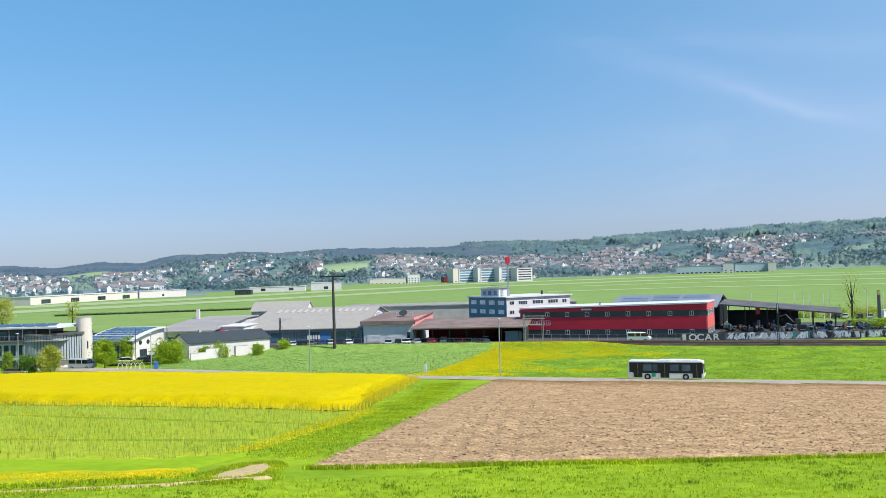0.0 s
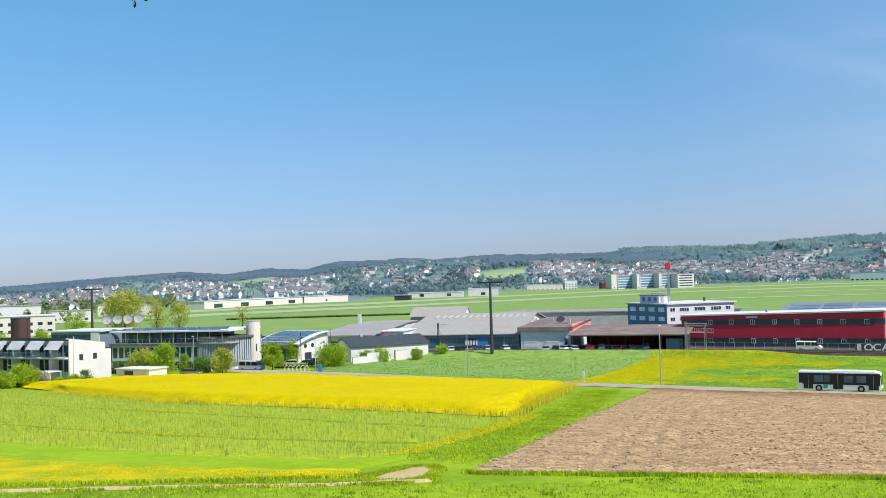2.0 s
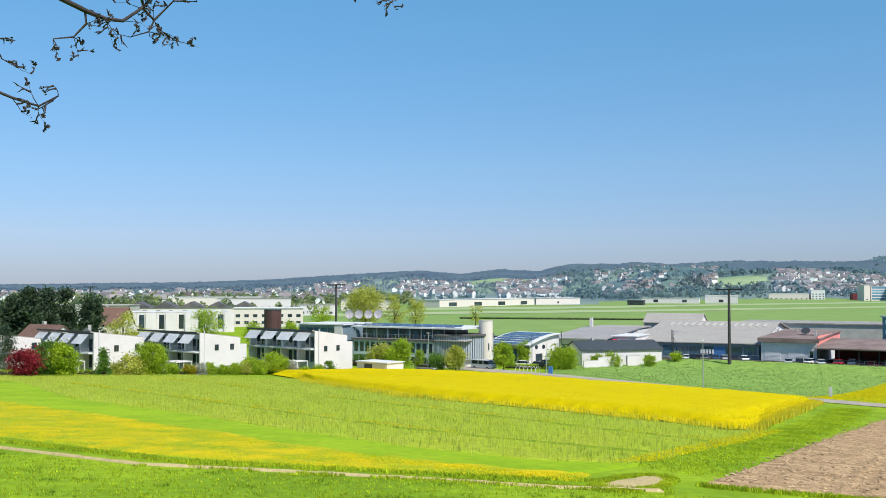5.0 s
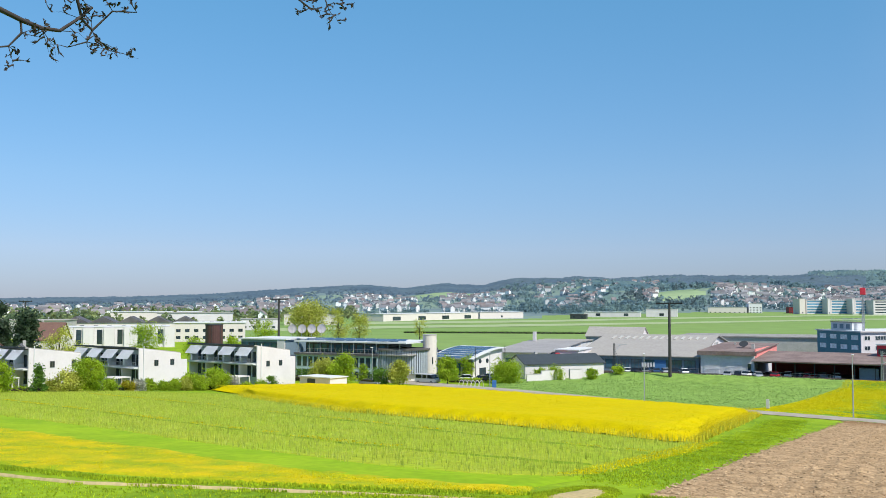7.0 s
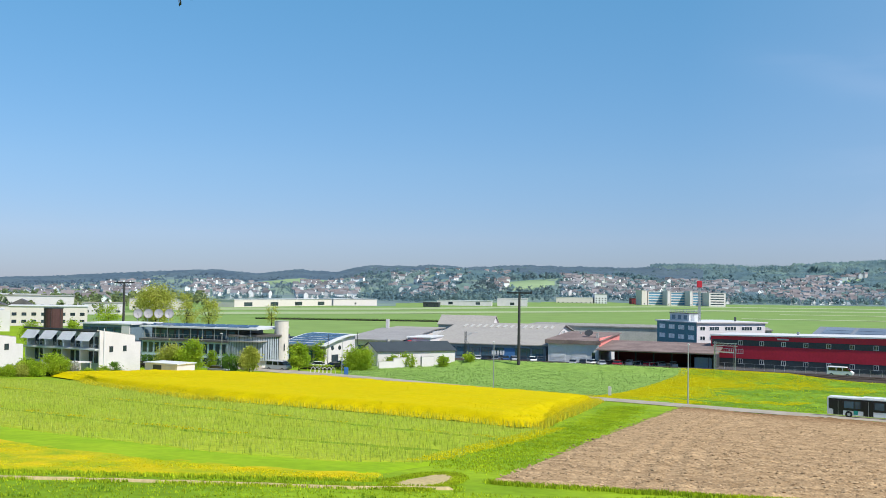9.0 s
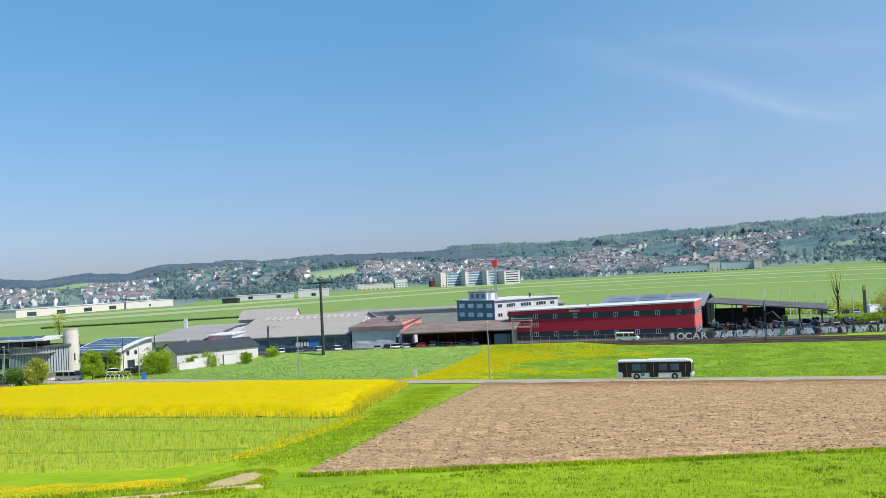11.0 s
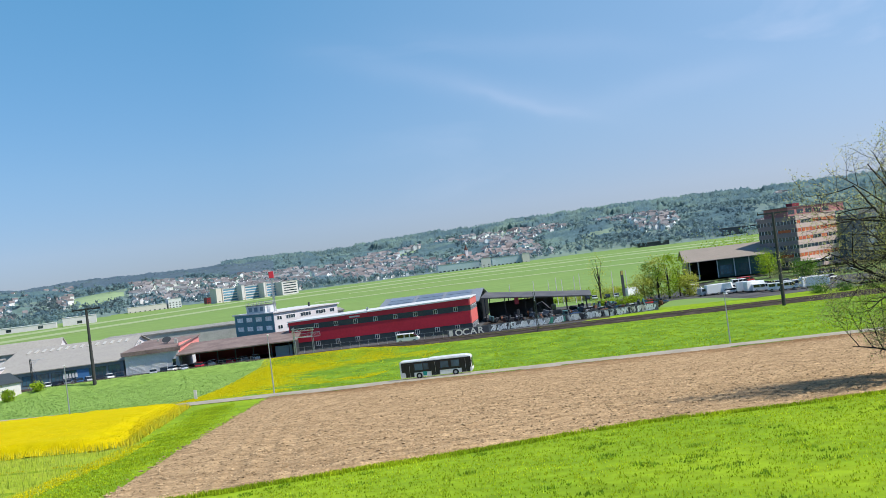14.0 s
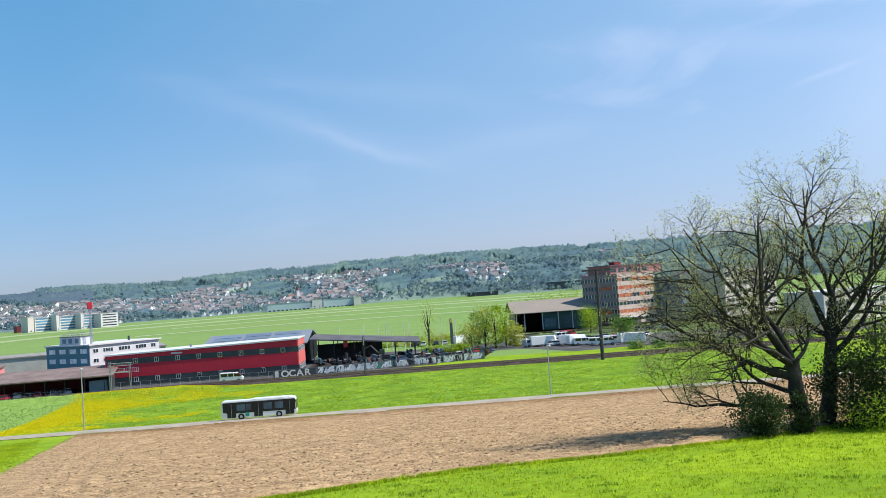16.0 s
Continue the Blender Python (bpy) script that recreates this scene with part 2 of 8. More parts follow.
GRASS = mat("meadow_grass", (0.185, 0.305, 0.012), 0.22, 0.12, 1.6, 0.85, other=(0.235, 0.345, 0.013), bump=0.05, bump_scale=3.0, spec=0.08)
MEADOW = mat("far_meadow_grass", (0.13, 0.25, 0.02), 0.3, 0.15, 0.9, 0.85, other=(0.185, 0.30, 0.025), mixlo=0.35, mixhi=0.65, bump=0.08, bump_scale=1.5, spec=0.06)
VERGE = mat("verge_grass", (0.17, 0.28, 0.02), 0.25, 0.5, 3.0, 0.85, other=(0.24, 0.32, 0.015), bump=0.05, spec=0.05)
YOUNG = mat("young_crop", (0.345, 0.41, 0.03), 0.2, 0.2, 2.6, 0.85, other=(0.29, 0.38, 0.025), spec=0.05, bump=0.05)
LAWN = mat("mown_strip", (0.23, 0.37, 0.01), 0.1, 0.25, 2.0, 0.85, other=(0.27, 0.40, 0.012), spec=0.08, bump=0.02)
DANDELION = mat("dandelion_meadow", (0.27, 0.36, 0.012), 0.14, 0.5, 5.0, 0.85, other=(0.54, 0.42, 0.006), mixlo=0.36, mixhi=0.66, spec=0.08, bump=0.03)
BEET = mat("blue_green_crop", (0.185, 0.30, 0.06), 0.15, 0.6, 3.0, 0.85, other=(0.225, 0.345, 0.075), spec=0.1, bump=0.06, bump_scale=2.0)
RAPE = mat("rapeseed_bloom", (0.57, 0.45, 0.001), 0.08, 0.25, 3.5, 0.85, other=(0.51, 0.42, 0.002), spec=0.02, bump=0.03, bump_scale=5.0)
RAPE_STEM = mat("rapeseed_stems", (0.45, 0.46, 0.03), 0.25, 0.6, 6.0, 0.85, per_island=0.3, other=(0.6, 0.47, 0.01))
SOIL = mat("tilled_soil", (0.37, 0.25, 0.14), 0.42, 0.9, 10.0, 0.95, other=(0.42, 0.29, 0.165), spec=0.05, bump=0.14, bump_scale=9.0, stretch=(0.8, 1.3, 1), turn=21)
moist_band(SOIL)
CLOD = mat("soil_clod", (0.37, 0.265, 0.16), 0.25, 1.0, 8.0, 0.95, per_island=0.35, spec=0.03)
DIRT = mat("path_dirt", (0.47, 0.375, 0.20), 0.2, 0.8, 6.0, 0.95, other=(0.45, 0.36, 0.18), bump=0.04, spec=0.02)
ASPHALT = mat("road_asphalt", (0.345, 0.305, 0.25), 0.08, 0.3, 4.0, 0.95, other=(0.385, 0.345, 0.285), spec=0.02)
YARD = mat("yard_asphalt", (0.085, 0.085, 0.088), 0.15, 0.15, 2.0, 0.95, other=(0.11, 0.11, 0.112), spec=0.03)
BALLAST = mat("track_ballast", (0.055, 0.046, 0.04), 0.3, 0.4, 5.0, 0.95, bump=0.06, other=(0.08, 0.066, 0.056), spec=0.02)
AIRFIELD = mat("airfield_grass", (0.205, 0.305, 0.095), 0.1, 0.004, 0.06, 0.9, other=(0.18, 0.285, 0.085), spec=0.05)
# distance haze is mixed into the base colours of the far land
FARLAND = mat("haze_tinted_land", (0.16, 0.225, 0.24), 0.15, 0.0035, 0.03, 0.95, other=(0.20, 0.275, 0.21), spec=0.0)
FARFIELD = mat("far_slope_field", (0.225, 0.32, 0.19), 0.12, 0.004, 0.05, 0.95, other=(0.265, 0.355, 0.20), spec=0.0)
RUNWAY = mat("pale_strip", (0.315, 0.385, 0.19), 0.08, 0.02, 0.3, 0.9)
WHITE = mat("white_render", (0.665, 0.625, 0.64), 0.04, 0.25, 2.5, 0.85, other=(0.615, 0.58, 0.59), spec=0.15)
WARMWHITE = mat("warm_white_render", (0.66, 0.60, 0.56), 0.05, 0.3, 2.0, 0.85, spec=0.15)
OFFWHITE = mat("pale_grey_panel", (0.64, 0.65, 0.66), 0.06, 0.3, 2.0, 0.7, other=(0.58, 0.59, 0.61))
CONCRETE = mat("weathered_concrete", (0.46, 0.445, 0.42), 0.12, 0.4, 3.0, 0.9, other=(0.38, 0.37, 0.35))
ROOFGREY = mat("fibre_cement_roof", (0.36, 0.34, 0.31), 0.12, 0.15, 1.5, 0.85, other=(0.32, 0.30, 0.28), spec=0.2)
DEEPBLUE = mat("steel_blue_cladding", (0.085, 0.225, 0.265), 0.12, 0.3, 2.0, 0.6)
ROOFDARK = mat("dark_roof_sheet", (0.085, 0.08, 0.085), 0.2, 0.2, 2.0, 0.6, other=(0.12, 0.11, 0.11))
ROOFBROWN = mat("brown_roof_sheet", (0.19, 0.135, 0.12), 0.18, 0.2, 1.6, 0.75, other=(0.235, 0.175, 0.155))
ROOFTILE = mat("clay_roof_tiles", (0.17, 0.095, 0.075), 0.2, 0.3, 3.0, 0.85, per_island=0.3)
GRAVELROOF = mat("gravel_roof", (0.24, 0.23, 0.22), 0.2, 0.4, 6.0, 0.95, other=(0.3, 0.29, 0.27))
GRAVELPALE = mat("pale_roof_sheet", (0.33, 0.32, 0.315), 0.12, 0.15, 1.5, 0.8, other=(0.28, 0.27, 0.27), spec=0.15)
RED = mat("red_cladding", (0.55, 0.022, 0.05), 0.1, 0.3, 2.0, 0.55, other=(0.49, 0.02, 0.042))
# paler copy of the hall's red: sunlight on the end wall, painted in
REDLIT = mat("sunlit_tone_red_cladding", (0.70, 0.13, 0.12), 0.08, 0.3, 2.0, 0.6, other=(0.66, 0.16, 0.14))
MAROON = mat("maroon_cladding", (0.20, 0.02, 0.03), 0.12, 0.3, 2.0, 0.6)
PINK = mat("pale_red_render", (0.74, 0.26, 0.24), 0.1, 0.4, 2.0, 0.8)
BLUEGREY = mat("blue_grey_cladding", (0.15, 0.215, 0.27), 0.1, 0.3, 2.0, 0.6)
# the terrace fronts' bluish shade is mixed into this render colour
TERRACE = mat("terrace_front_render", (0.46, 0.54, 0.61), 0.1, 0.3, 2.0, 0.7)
BLUEROOF = mat("blue_grey_roof", (0.21, 0.235, 0.275), 0.1, 0.2, 1.5, 0.5)
GRAFFITIWALL = mat("dark_painted_concrete", (0.075, 0.09, 0.11), 0.25, 0.4, 2.0, 0.9, other=(0.12, 0.14, 0.16))
CHARCOAL = mat("charcoal_band", (0.05, 0.06, 0.065), 0.2, 0.4, 3.0, 0.5)
RAILSTEEL = mat("rusty_rail_steel", (0.10, 0.08, 0.068), 0.2, 0.6, 5.0, 0.7, 0.2, spec=0.1)
STEEL = mat("galvanised_steel", (0.42, 0.44, 0.46), 0.12, 0.6, 5.0, 0.45, 0.6)
DARKSTEEL = mat("dark_steel", (0.06, 0.065, 0.07), 0.2, 0.6, 5.0, 0.5, 0.4)
WOODPOLE = mat("dark_pole_wood", (0.05, 0.048, 0.05), 0.25, 0.5, 6.0, 0.85)
# sky reflection is added to the panels' base blue
SOLAR = mat("solar_panel", (0.075, 0.125, 0.19), 0.2, 0.3, 2.0, 0.18, per_object=0.2, spec=0.7)
GLASS = glass_mat("window_glass", (0.03, 0.045, 0.06))
GLASSBLUE = glass_mat("blue_window_glass", (0.05, 0.11, 0.15))
GLASSPALE = glass_mat("blind_window_glass", (0.80, 0.84, 0.84), 0.3)
FRAMEWHITE = mat("white_frame", (0.7, 0.7, 0.7), 0.05, 1, 8, 0.5)
FRAMEDARK = mat("dark_frame", (0.05, 0.055, 0.06), 0.1, 1, 8, 0.5)
AWNING = mat("pale_awning_cloth", (0.74, 0.76, 0.80), 0.06, 0.5, 4.0, 0.9)
BARK = mat("tree_bark", (0.026, 0.022, 0.021), 0.3, 0.8, 7.0, 0.95, bump=0.02, other=(0.042, 0.035, 0.031))
TWIG = mat("dark_twigs", (0.045, 0.036, 0.035), 0.25, 1.0, 9.0, 0.9)
LEAF = leaf_mat("spring_leaves", (0.29, 0.43, 0.025), (0.37, 0.48, 0.03))
LEAFDEEP = leaf_mat("deep_green_leaves", (0.09, 0.2, 0.03), (0.14, 0.26, 0.035))
LEAFOLIVE = leaf_mat("budding_leaves", (0.42, 0.46, 0.07), (0.50, 0.50, 0.1))
LEAFRED = leaf_mat("dark_red_leaves", (0.22, 0.015, 0.03), (0.3, 0.03, 0.045))
LEAFPALE = leaf_mat("pale_blossom", (0.5, 0.5, 0.45), (0.4, 0.42, 0.3))
LEAFYELLOW = leaf_mat("yellow_leaves", (0.45, 0.36, 0.02), (0.3, 0.32, 0.03))
NEEDLE = leaf_mat("conifer_needles", (0.05, 0.085, 0.05), (0.075, 0.115, 0.06))
# blue distance haze is painted into these three woodland colours
FOREST = canopy(mat("haze_tinted_woodland", (0.145, 0.245, 0.30), 0.2, 0.012, 0.08, 0.95, per_island=0.28, other=(0.22, 0.325, 0.305), mixlo=0.42, mixhi=0.66, spec=0.0), 0.8, 0.52)
FORESTBLUE = canopy(mat("haze_tinted_ridge_woodland", (0.145, 0.22, 0.30), 0.12, 0.006, 0.05, 0.95, per_island=0.10, other=(0.165, 0.24, 0.30), spec=0.0), 0.8, 0.52)
FORESTDARK = canopy(mat("haze_tinted_conifers", (0.12, 0.175, 0.20), 0.12, 0.01, 0.15, 0.95, per_island=0.2, spec=0.0), 0.8, 0.52)
TOWNWALL = mat("town_walls", (0.74, 0.74, 0.74), 0.08, 0.01, 0.2, 0.9, per_island=0.3)
TOWNROOF = mat("town_roofs", (0.17, 0.175, 0.19), 0.15, 0.01, 0.2, 0.9, per_island=0.4, other=(0.21, 0.18, 0.18))


# ---- mesh helpers ----
def np_mesh(name, verts, faces, material, smooth=False):
    me = bpy.data.meshes.new(name)
    me.from_pydata([tuple(v) for v in np.asarray(verts, float).tolist()], [], [tuple(f) for f in (faces.tolist() if hasattr(faces, "tolist") else faces)])
    me.materials.append(material)
    if smooth:
        me.polygons.foreach_set("use_smooth", [True] * len(me.polygons))
    me.update()
    return me


def thing(name, x, y, z, turn=0.0, label="", category="", group="", kind=""):
    ob = new(name)
    ob.empty_display_size = 0.5
    ob.matrix_basis = pose(x, y, z, 0, 0, turn)
    return tagged(ob, label, category, group, kind)


def part(name, bm, material, parent=None, label="", smooth=False, m=None):
    me = bpy.data.meshes.new(name)
    bmesh.ops.recalc_face_normals(bm, faces=bm.faces)
    bm.to_mesh(me)
    bm.free()
    me.materials.append(material)
    if smooth:
        me.polygons.foreach_set("use_smooth", [True] * len(me.polygons))
    ob = new(name, me)
    ob.parent = parent
    if m is not None:
        ob.matrix_basis = m
    return tagged(ob, label)


def linked(name, me, parent, m):
    ob = new(name, me)
    ob.parent = parent
    ob.matrix_basis = m
    return ob


def box(bm, x0, x1, y0, y1, z0, z1, bevel=0.0):
    vs = [bm.verts.new(c) for c in ((x0, y0, z0), (x1, y0, z0), (x1, y1, z0), (x0, y1, z0), (x0, y0, z1), (x1, y0, z1), (x1, y1, z1), (x0, y1, z1))]
    fs = [bm.faces.new([vs[i] for i in f]) for f in ((3, 2, 1, 0), (4, 5, 6, 7), (0, 1, 5, 4), (1, 2, 6, 5), (2, 3, 7, 6), (3, 0, 4, 7))]
    if bevel:
        bmesh.ops.bevel(bm, geom=list({e for f in fs for e in f.edges}), offset=bevel, segments=1, affect="EDGES")
    return bm


def boxes(*rows, bevel=0.0):
    bm = bmesh.new()
    for r in rows:
        box(bm, *r, bevel=bevel)
    return bm


def prism(bm, outline, y0, y1):
    """An outline in x, z pushed from y0 to y1."""
    a = [bm.verts.new((x, y0, z)) for x, z in outline]
    b = [bm.verts.new((x, y1, z)) for x, z in outline]
    bm.faces.new(a)
    bm.faces.new(b[::-1])
    for i in range(len(a)):
        j = (i + 1) % len(a)
        bm.faces.new((a[i], b[i], b[j], a[j]))
    return bm


def upright(bm, outline, z0, z1):
    """An outline in x, y raised from z0 to z1."""
    a = [bm.verts.new((x, y, z0)) for x, y in outline]
    b = [bm.verts.new((x, y, z1)) for x, y in outline]
    bm.faces.new(a[::-1])
    bm.faces.new(b)
    for i in range(len(a)):
        j = (i + 1) % len(a)
        bm.faces.new((a[i], a[j], b[j], b[i]))
    return bm


def tube(bm, pts, radii, sides=6, caps=True):
    """A tapering tube along points."""
    pts = [Vector(p) for p in pts]
    rings = []
    for i, p in enumerate(pts):
        d = (pts[min(i + 1, len(pts) - 1)] - pts[max(i - 1, 0)]).normalized()
        q = d.to_track_quat("Z", "Y")
        r = radii[i] if hasattr(radii, "__len__") else radii
        rings.append([bm.verts.new(p + q @ Vector((r * math.cos(k * 2 * math.pi / sides), r * math.sin(k * 2 * math.pi / sides), 0))) for k in range(sides)])
    for a, b in zip(rings, rings[1:]):
        for k in range(sides):
            bm.faces.new((a[k], a[(k + 1) % sides], b[(k + 1) % sides], b[k]))
    if caps:
        bm.faces.new(rings[0][::-1])
        bm.faces.new(rings[-1])
    return bm


def tubes(*rows, sides=6):
    bm = bmesh.new()
    for pts, r in rows:
        tube(bm, pts, r, sides)
    return bm


# ---- the land ----
def polar_sheet():
    rr = np.concatenate([np.array([0.0]), np.geomspace(2.0, 150.0, 110), np.linspace(151.5, 262.0, 75), np.geomspace(267.0, 4900.0, 115)])
    az = np.concatenate([np.arange(-56, 58, 0.4), np.arange(58, 304, 6.0)])
    na = len(az)
    verts = [(0.0, 0.0, ground(0, 0))]
    a = np.radians(az)
    for r in rr[1:]:
        x, y = r * np.sin(a), r * np.cos(a)
        z = land_np(x, y) - (0.05 if r < 320 else 0.02)
        verts += list(zip(x, y, z))
    faces, index = [], []
    for i in range(na):
        faces.append((0, 1 + (i + 1) % na, 1 + i))
        index.append(0)
    for k in range(len(rr) - 2):
        o, o2, r = 1 + k * na, 1 + (k + 1) * na, rr[k + 1]
        for i in range(na):
            j = (i + 1) % na
            faces.append((o + i, o + j, o2 + j, o2 + i))
            mid = az[i] if az[i] < 180 else az[i] - 360
            foot = np.interp(mid, CREST_AZ, FOOT_R) - (60 if mid > -14 else 260)
            if r > 1500 and clearing(r * math.sin(radians(mid)), r * math.cos(radians(mid))) > 0:
                index.append(3)
                continue
            index.append(0 if r < 262 / max(0.5, math.cos(radians(mid - 21))) else (1 if r < foot else 2))
    me = np_mesh("ground", verts, faces, GRASS, True)
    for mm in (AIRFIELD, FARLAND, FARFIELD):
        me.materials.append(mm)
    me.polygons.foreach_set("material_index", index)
    tagged(new("ground", me), "green hillside, flat airfield grass and far hills", "ground", kind="structure")


polar_sheet()


def resample(line, n):
    line = np.array(line, float)
    seg = np.concatenate([[0], np.cumsum(np.hypot(*np.diff(line, axis=0).T))])
    k = np.linspace(0, seg[-1], n)
    return np.stack([np.interp(k, seg, line[:, 0]), np.interp(k, seg, line[:, 1])], 1)


def field(name, near, far, n, m, lift, material, label, category, rough=None, kind="structure", skirt=0.0, soft=0.0):
    """A sheet between two lines on the land. rough(x, y): added height. skirt: depth of its cut edges."""
    a, b = resample(near, n), resample(far, n)
    k = np.linspace(0, 1, m)[:, None, None]
    g = a[None] * (1 - k) + b[None] * k
    x, y = g[..., 0], g[..., 1]
    z = ground_np(x, y) + lift
    if rough is not None:
        z = z + rough(x, y)
    if soft:
        # the crop sinks and frays towards its borders
        jj, ii = np.meshgrid(np.arange(n), np.arange(m))
        a0 = np.hypot(x - x[:1], y - y[:1])
        a1 = np.hypot(x - x[-1:], y - y[-1:])
        a2 = np.hypot(x - x[:, :1], y - y[:, :1])
        a3 = np.hypot(x - x[:, -1:], y - y[:, -1:])
        edge = np.minimum(np.minimum(a0, a1), np.minimum(a2, a3)) + 0.9 * N2(x * 0.8, y * 0.8) + 0.7 * N3(x * 2.2, y * 2.2)
        e = np.clip(edge / soft, 0, 1)
        e = e * e * (3 - 2 * e)
        base = ground_np(x, y)
        z = base + (z - base) * (0.12 + 0.88 * e)
    if skirt:
        for sl in (np.s_[0, :], np.s_[-1, :], np.s_[:, 0], np.s_[:, -1]):
            z[sl] = ground_np(x[sl], y[sl]) + lift - skirt
    idx = np.arange(n * m).reshape(m, n)
    faces = np.stack([idx[:-1, :-1], idx[:-1, 1:], idx[1:, 1:], idx[1:, :-1]], -1).reshape(-1, 4)
    me = np_mesh(name, np.stack([x, y, z], -1).reshape(-1, 3), faces, material, True)
    return tagged(new(name, me), label, category, kind=kind), g


def rnd_field(seed, n=64):
    """A smooth random height of about unit size, repeating past n cells."""
    t = np.random.RandomState(seed).rand(n, n) - 0.5

    def f(x, y):
        i, j = np.floor(x).astype(int), np.floor(y).astype(int)
        u, v = x - i, y - j
        u, v = u * u * (3 - 2 * u), v * v * (3 - 2 * v)
        c = lambda p, q: t[p % n, q % n]
        return (c(i, j) * (1 - u) + c(i + 1, j) * u) * (1 - v) + (c(i, j + 1) * (1 - u) + c(i + 1, j + 1) * u) * v
    return f


N1, N2, N3 = rnd_field(1), rnd_field(2, 97), rnd_field(3, 127)

BROWN_NEAR = [(-5.2, 37.2), (2.3, 37.8), (11.2, 38.9), (18.0, 40.2), (24.0, 38.6), (32.7, 38.5), (42, 40), (60, 42)]
BROWN_FAR = [along(-43, 130), along(-17, 131.5), along(7, 131.5), along(40, 131.5), along(75, 131)]


TRACKS = (-1.6, -0.2, 0.9, 2.3, 3.7)


def soil_rough(x, y):
    u, v = x * CA - y * SA, x * SA + y * CA
    rows = (0.02 + 0.035 * np.clip((v - 60) / 50, 0, 1)) * np.sin(v * 2 * np.pi / 0.72 + 2.0 * N1(u * 0.12, v * 0.1)) * (1 + 0.8 * N2(u * 0.4, v * 1.1))
    z = rows + 0.02 * N2(x * 1.9, y * 1.9) + 0.07 * N3(x * 4.1, y * 4.1) + 0.11 * N2(x * 6.3 + 9, y * 6.3)
    # tractor wheels have pressed smooth lines along the open side
    for ru in TRACKS:
        c = -15.2 + ru - (v - 36) * 0.25 + 0.6 * np.sin(v * 0.06 + ru * 0.2) + np.clip(v - 110, 0, 40) ** 2 * 0.03
        s = np.exp(-((u - c) / 0.28) ** 2)
        z = z * (1 - 0.9 * s) - 0.025 * s + 0.03 * np.exp(-((np.abs(u - c) - 0.5) / 0.16) ** 2)
    calm = np.clip((-13.5 - (u + (v - 36) * 0.25)) / 3, 0, 1) * 0.5
    return z * (1 - calm) + 0.2 * N1(x * 0.12, y * 0.12)


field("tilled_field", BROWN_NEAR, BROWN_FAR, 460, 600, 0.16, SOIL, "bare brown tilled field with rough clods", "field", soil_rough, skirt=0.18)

RAPE_NEAR = [(-80, 136), (-72.9, 125.6), (-40.9, 90.1), (-34.5, 85.2), (-22.1, 78.3), (-11.5, 71.8), (-7.7, 69.5), (-6.5, 70.5)]
RAPE_FAR = [(-104, 163), (-92, 190), (-70, 186), (-53.5, 176), (-38, 161), (-20, 152), (-8.1, 146), (-4.0, 143)]
field("rapeseed_field", RAPE_NEAR, RAPE_FAR, 330, 210, 0.95, RAPE, "dense yellow flowering rapeseed crop", "field", lambda x, y: 0.12 * N2(x * 0.7, y * 0.7) + 0.1 * N3(x * 2.1, y * 2.1) + 0.2 * N1(x * 0.1, y * 0.1), soft=3.6)

YOUNG_NEAR = [(-150, 128), (-101, 98), (-63.6, 67.3), (-43.2, 55.8), (-29.0, 47.0), (-19.9, 42.4), (-13.0, 40.6), (-8.6, 42.4)]
YOUNG_FAR = [(-156, 142), (-118, 150), (-80, 138), (-40.9, 91.5), (-22.1, 79.5), (-11.5, 73), (-8.2, 71), (-5.4, 69.5)]
field("young_crop_field", YOUNG_NEAR, YOUNG_FAR, 200, 90, 0.05, YOUNG, "pale green young crop with fine stalks", "field", lambda x, y: 0.06 * N2(x * 0.9, y * 0.9) + 0.05 * N3(x * 3, y * 3), skirt=0.2)
LAWN_NEAR = [(-108, 82), (-50.4, 53.3), (-35.1, 45.4), (-24.3, 39.6), (-17.8, 37.4), (-12.6, 36.4), (-9.6, 37.4)]
field("mown_strip", LAWN_NEAR, [(a_ + 0.8, b_ + 1.5) for a_, b_ in YOUNG_NEAR[1:]], 160, 24, 0.02, LAWN, "smooth bright green strip of short grass", "field", lambda x, y: 0.04 * N2(x * 0.5, y * 0.5), skirt=0.16)
DAND_NEAR = [(-66, 44), (-29.5, 33.6), (-24.6, 33.2), (-19.9, 33.2), (-15.0, 34.4), (-11.8, 34.9), (-9.2, 35.4)]
field("dandelion_strip", DAND_NEAR, [(a_ + 0.4, b_ + 0.8) for a_, b_ in LAWN_NEAR], 160, 30, 0.03, DANDELION, "grass strip full of yellow dandelions", "field", lambda x, y: 0.06 * N2(x * 1.1, y * 1.1) + 0.04 * N3(x * 3, y * 3), skirt=0.2)
PATH = [(-60, 37.4), (-25.2, 30.3), (-17.2, 31.75), (-13.7, 32.45), (-9.6, 33.15), (-7.8, 34.0), (-6.2, 34.6)]
field("footpath", [(a_, b_ - 0.08) for a_, b_ in PATH], [(a_, b_ + 0.16) for a_, b_ in PATH], 300, 5, 0.05, DIRT, "narrow bare earth footpath through the grass", "path", lambda x, y: 0.03 * N2(x * 1.3, y * 1.3), skirt=0.1)
field("dirt_patch", [(-8.75, 34.6), (-8.3, 34.1), (-7.6, 33.9), (-6.9, 34.4), (-6.5, 35.5), (-6.7, 37.6)], [(-8.75, 34.65), (-8.5, 35.6), (-8.2, 37.0), (-7.8, 38.4), (-7.3, 39.2), (-6.75, 37.7)], 40, 24, 0.0, DIRT, "bare trodden earth where the paths meet", "path", lambda x, y: 0.04 * N2(x * 1.7, y * 1.7), skirt=0.1)
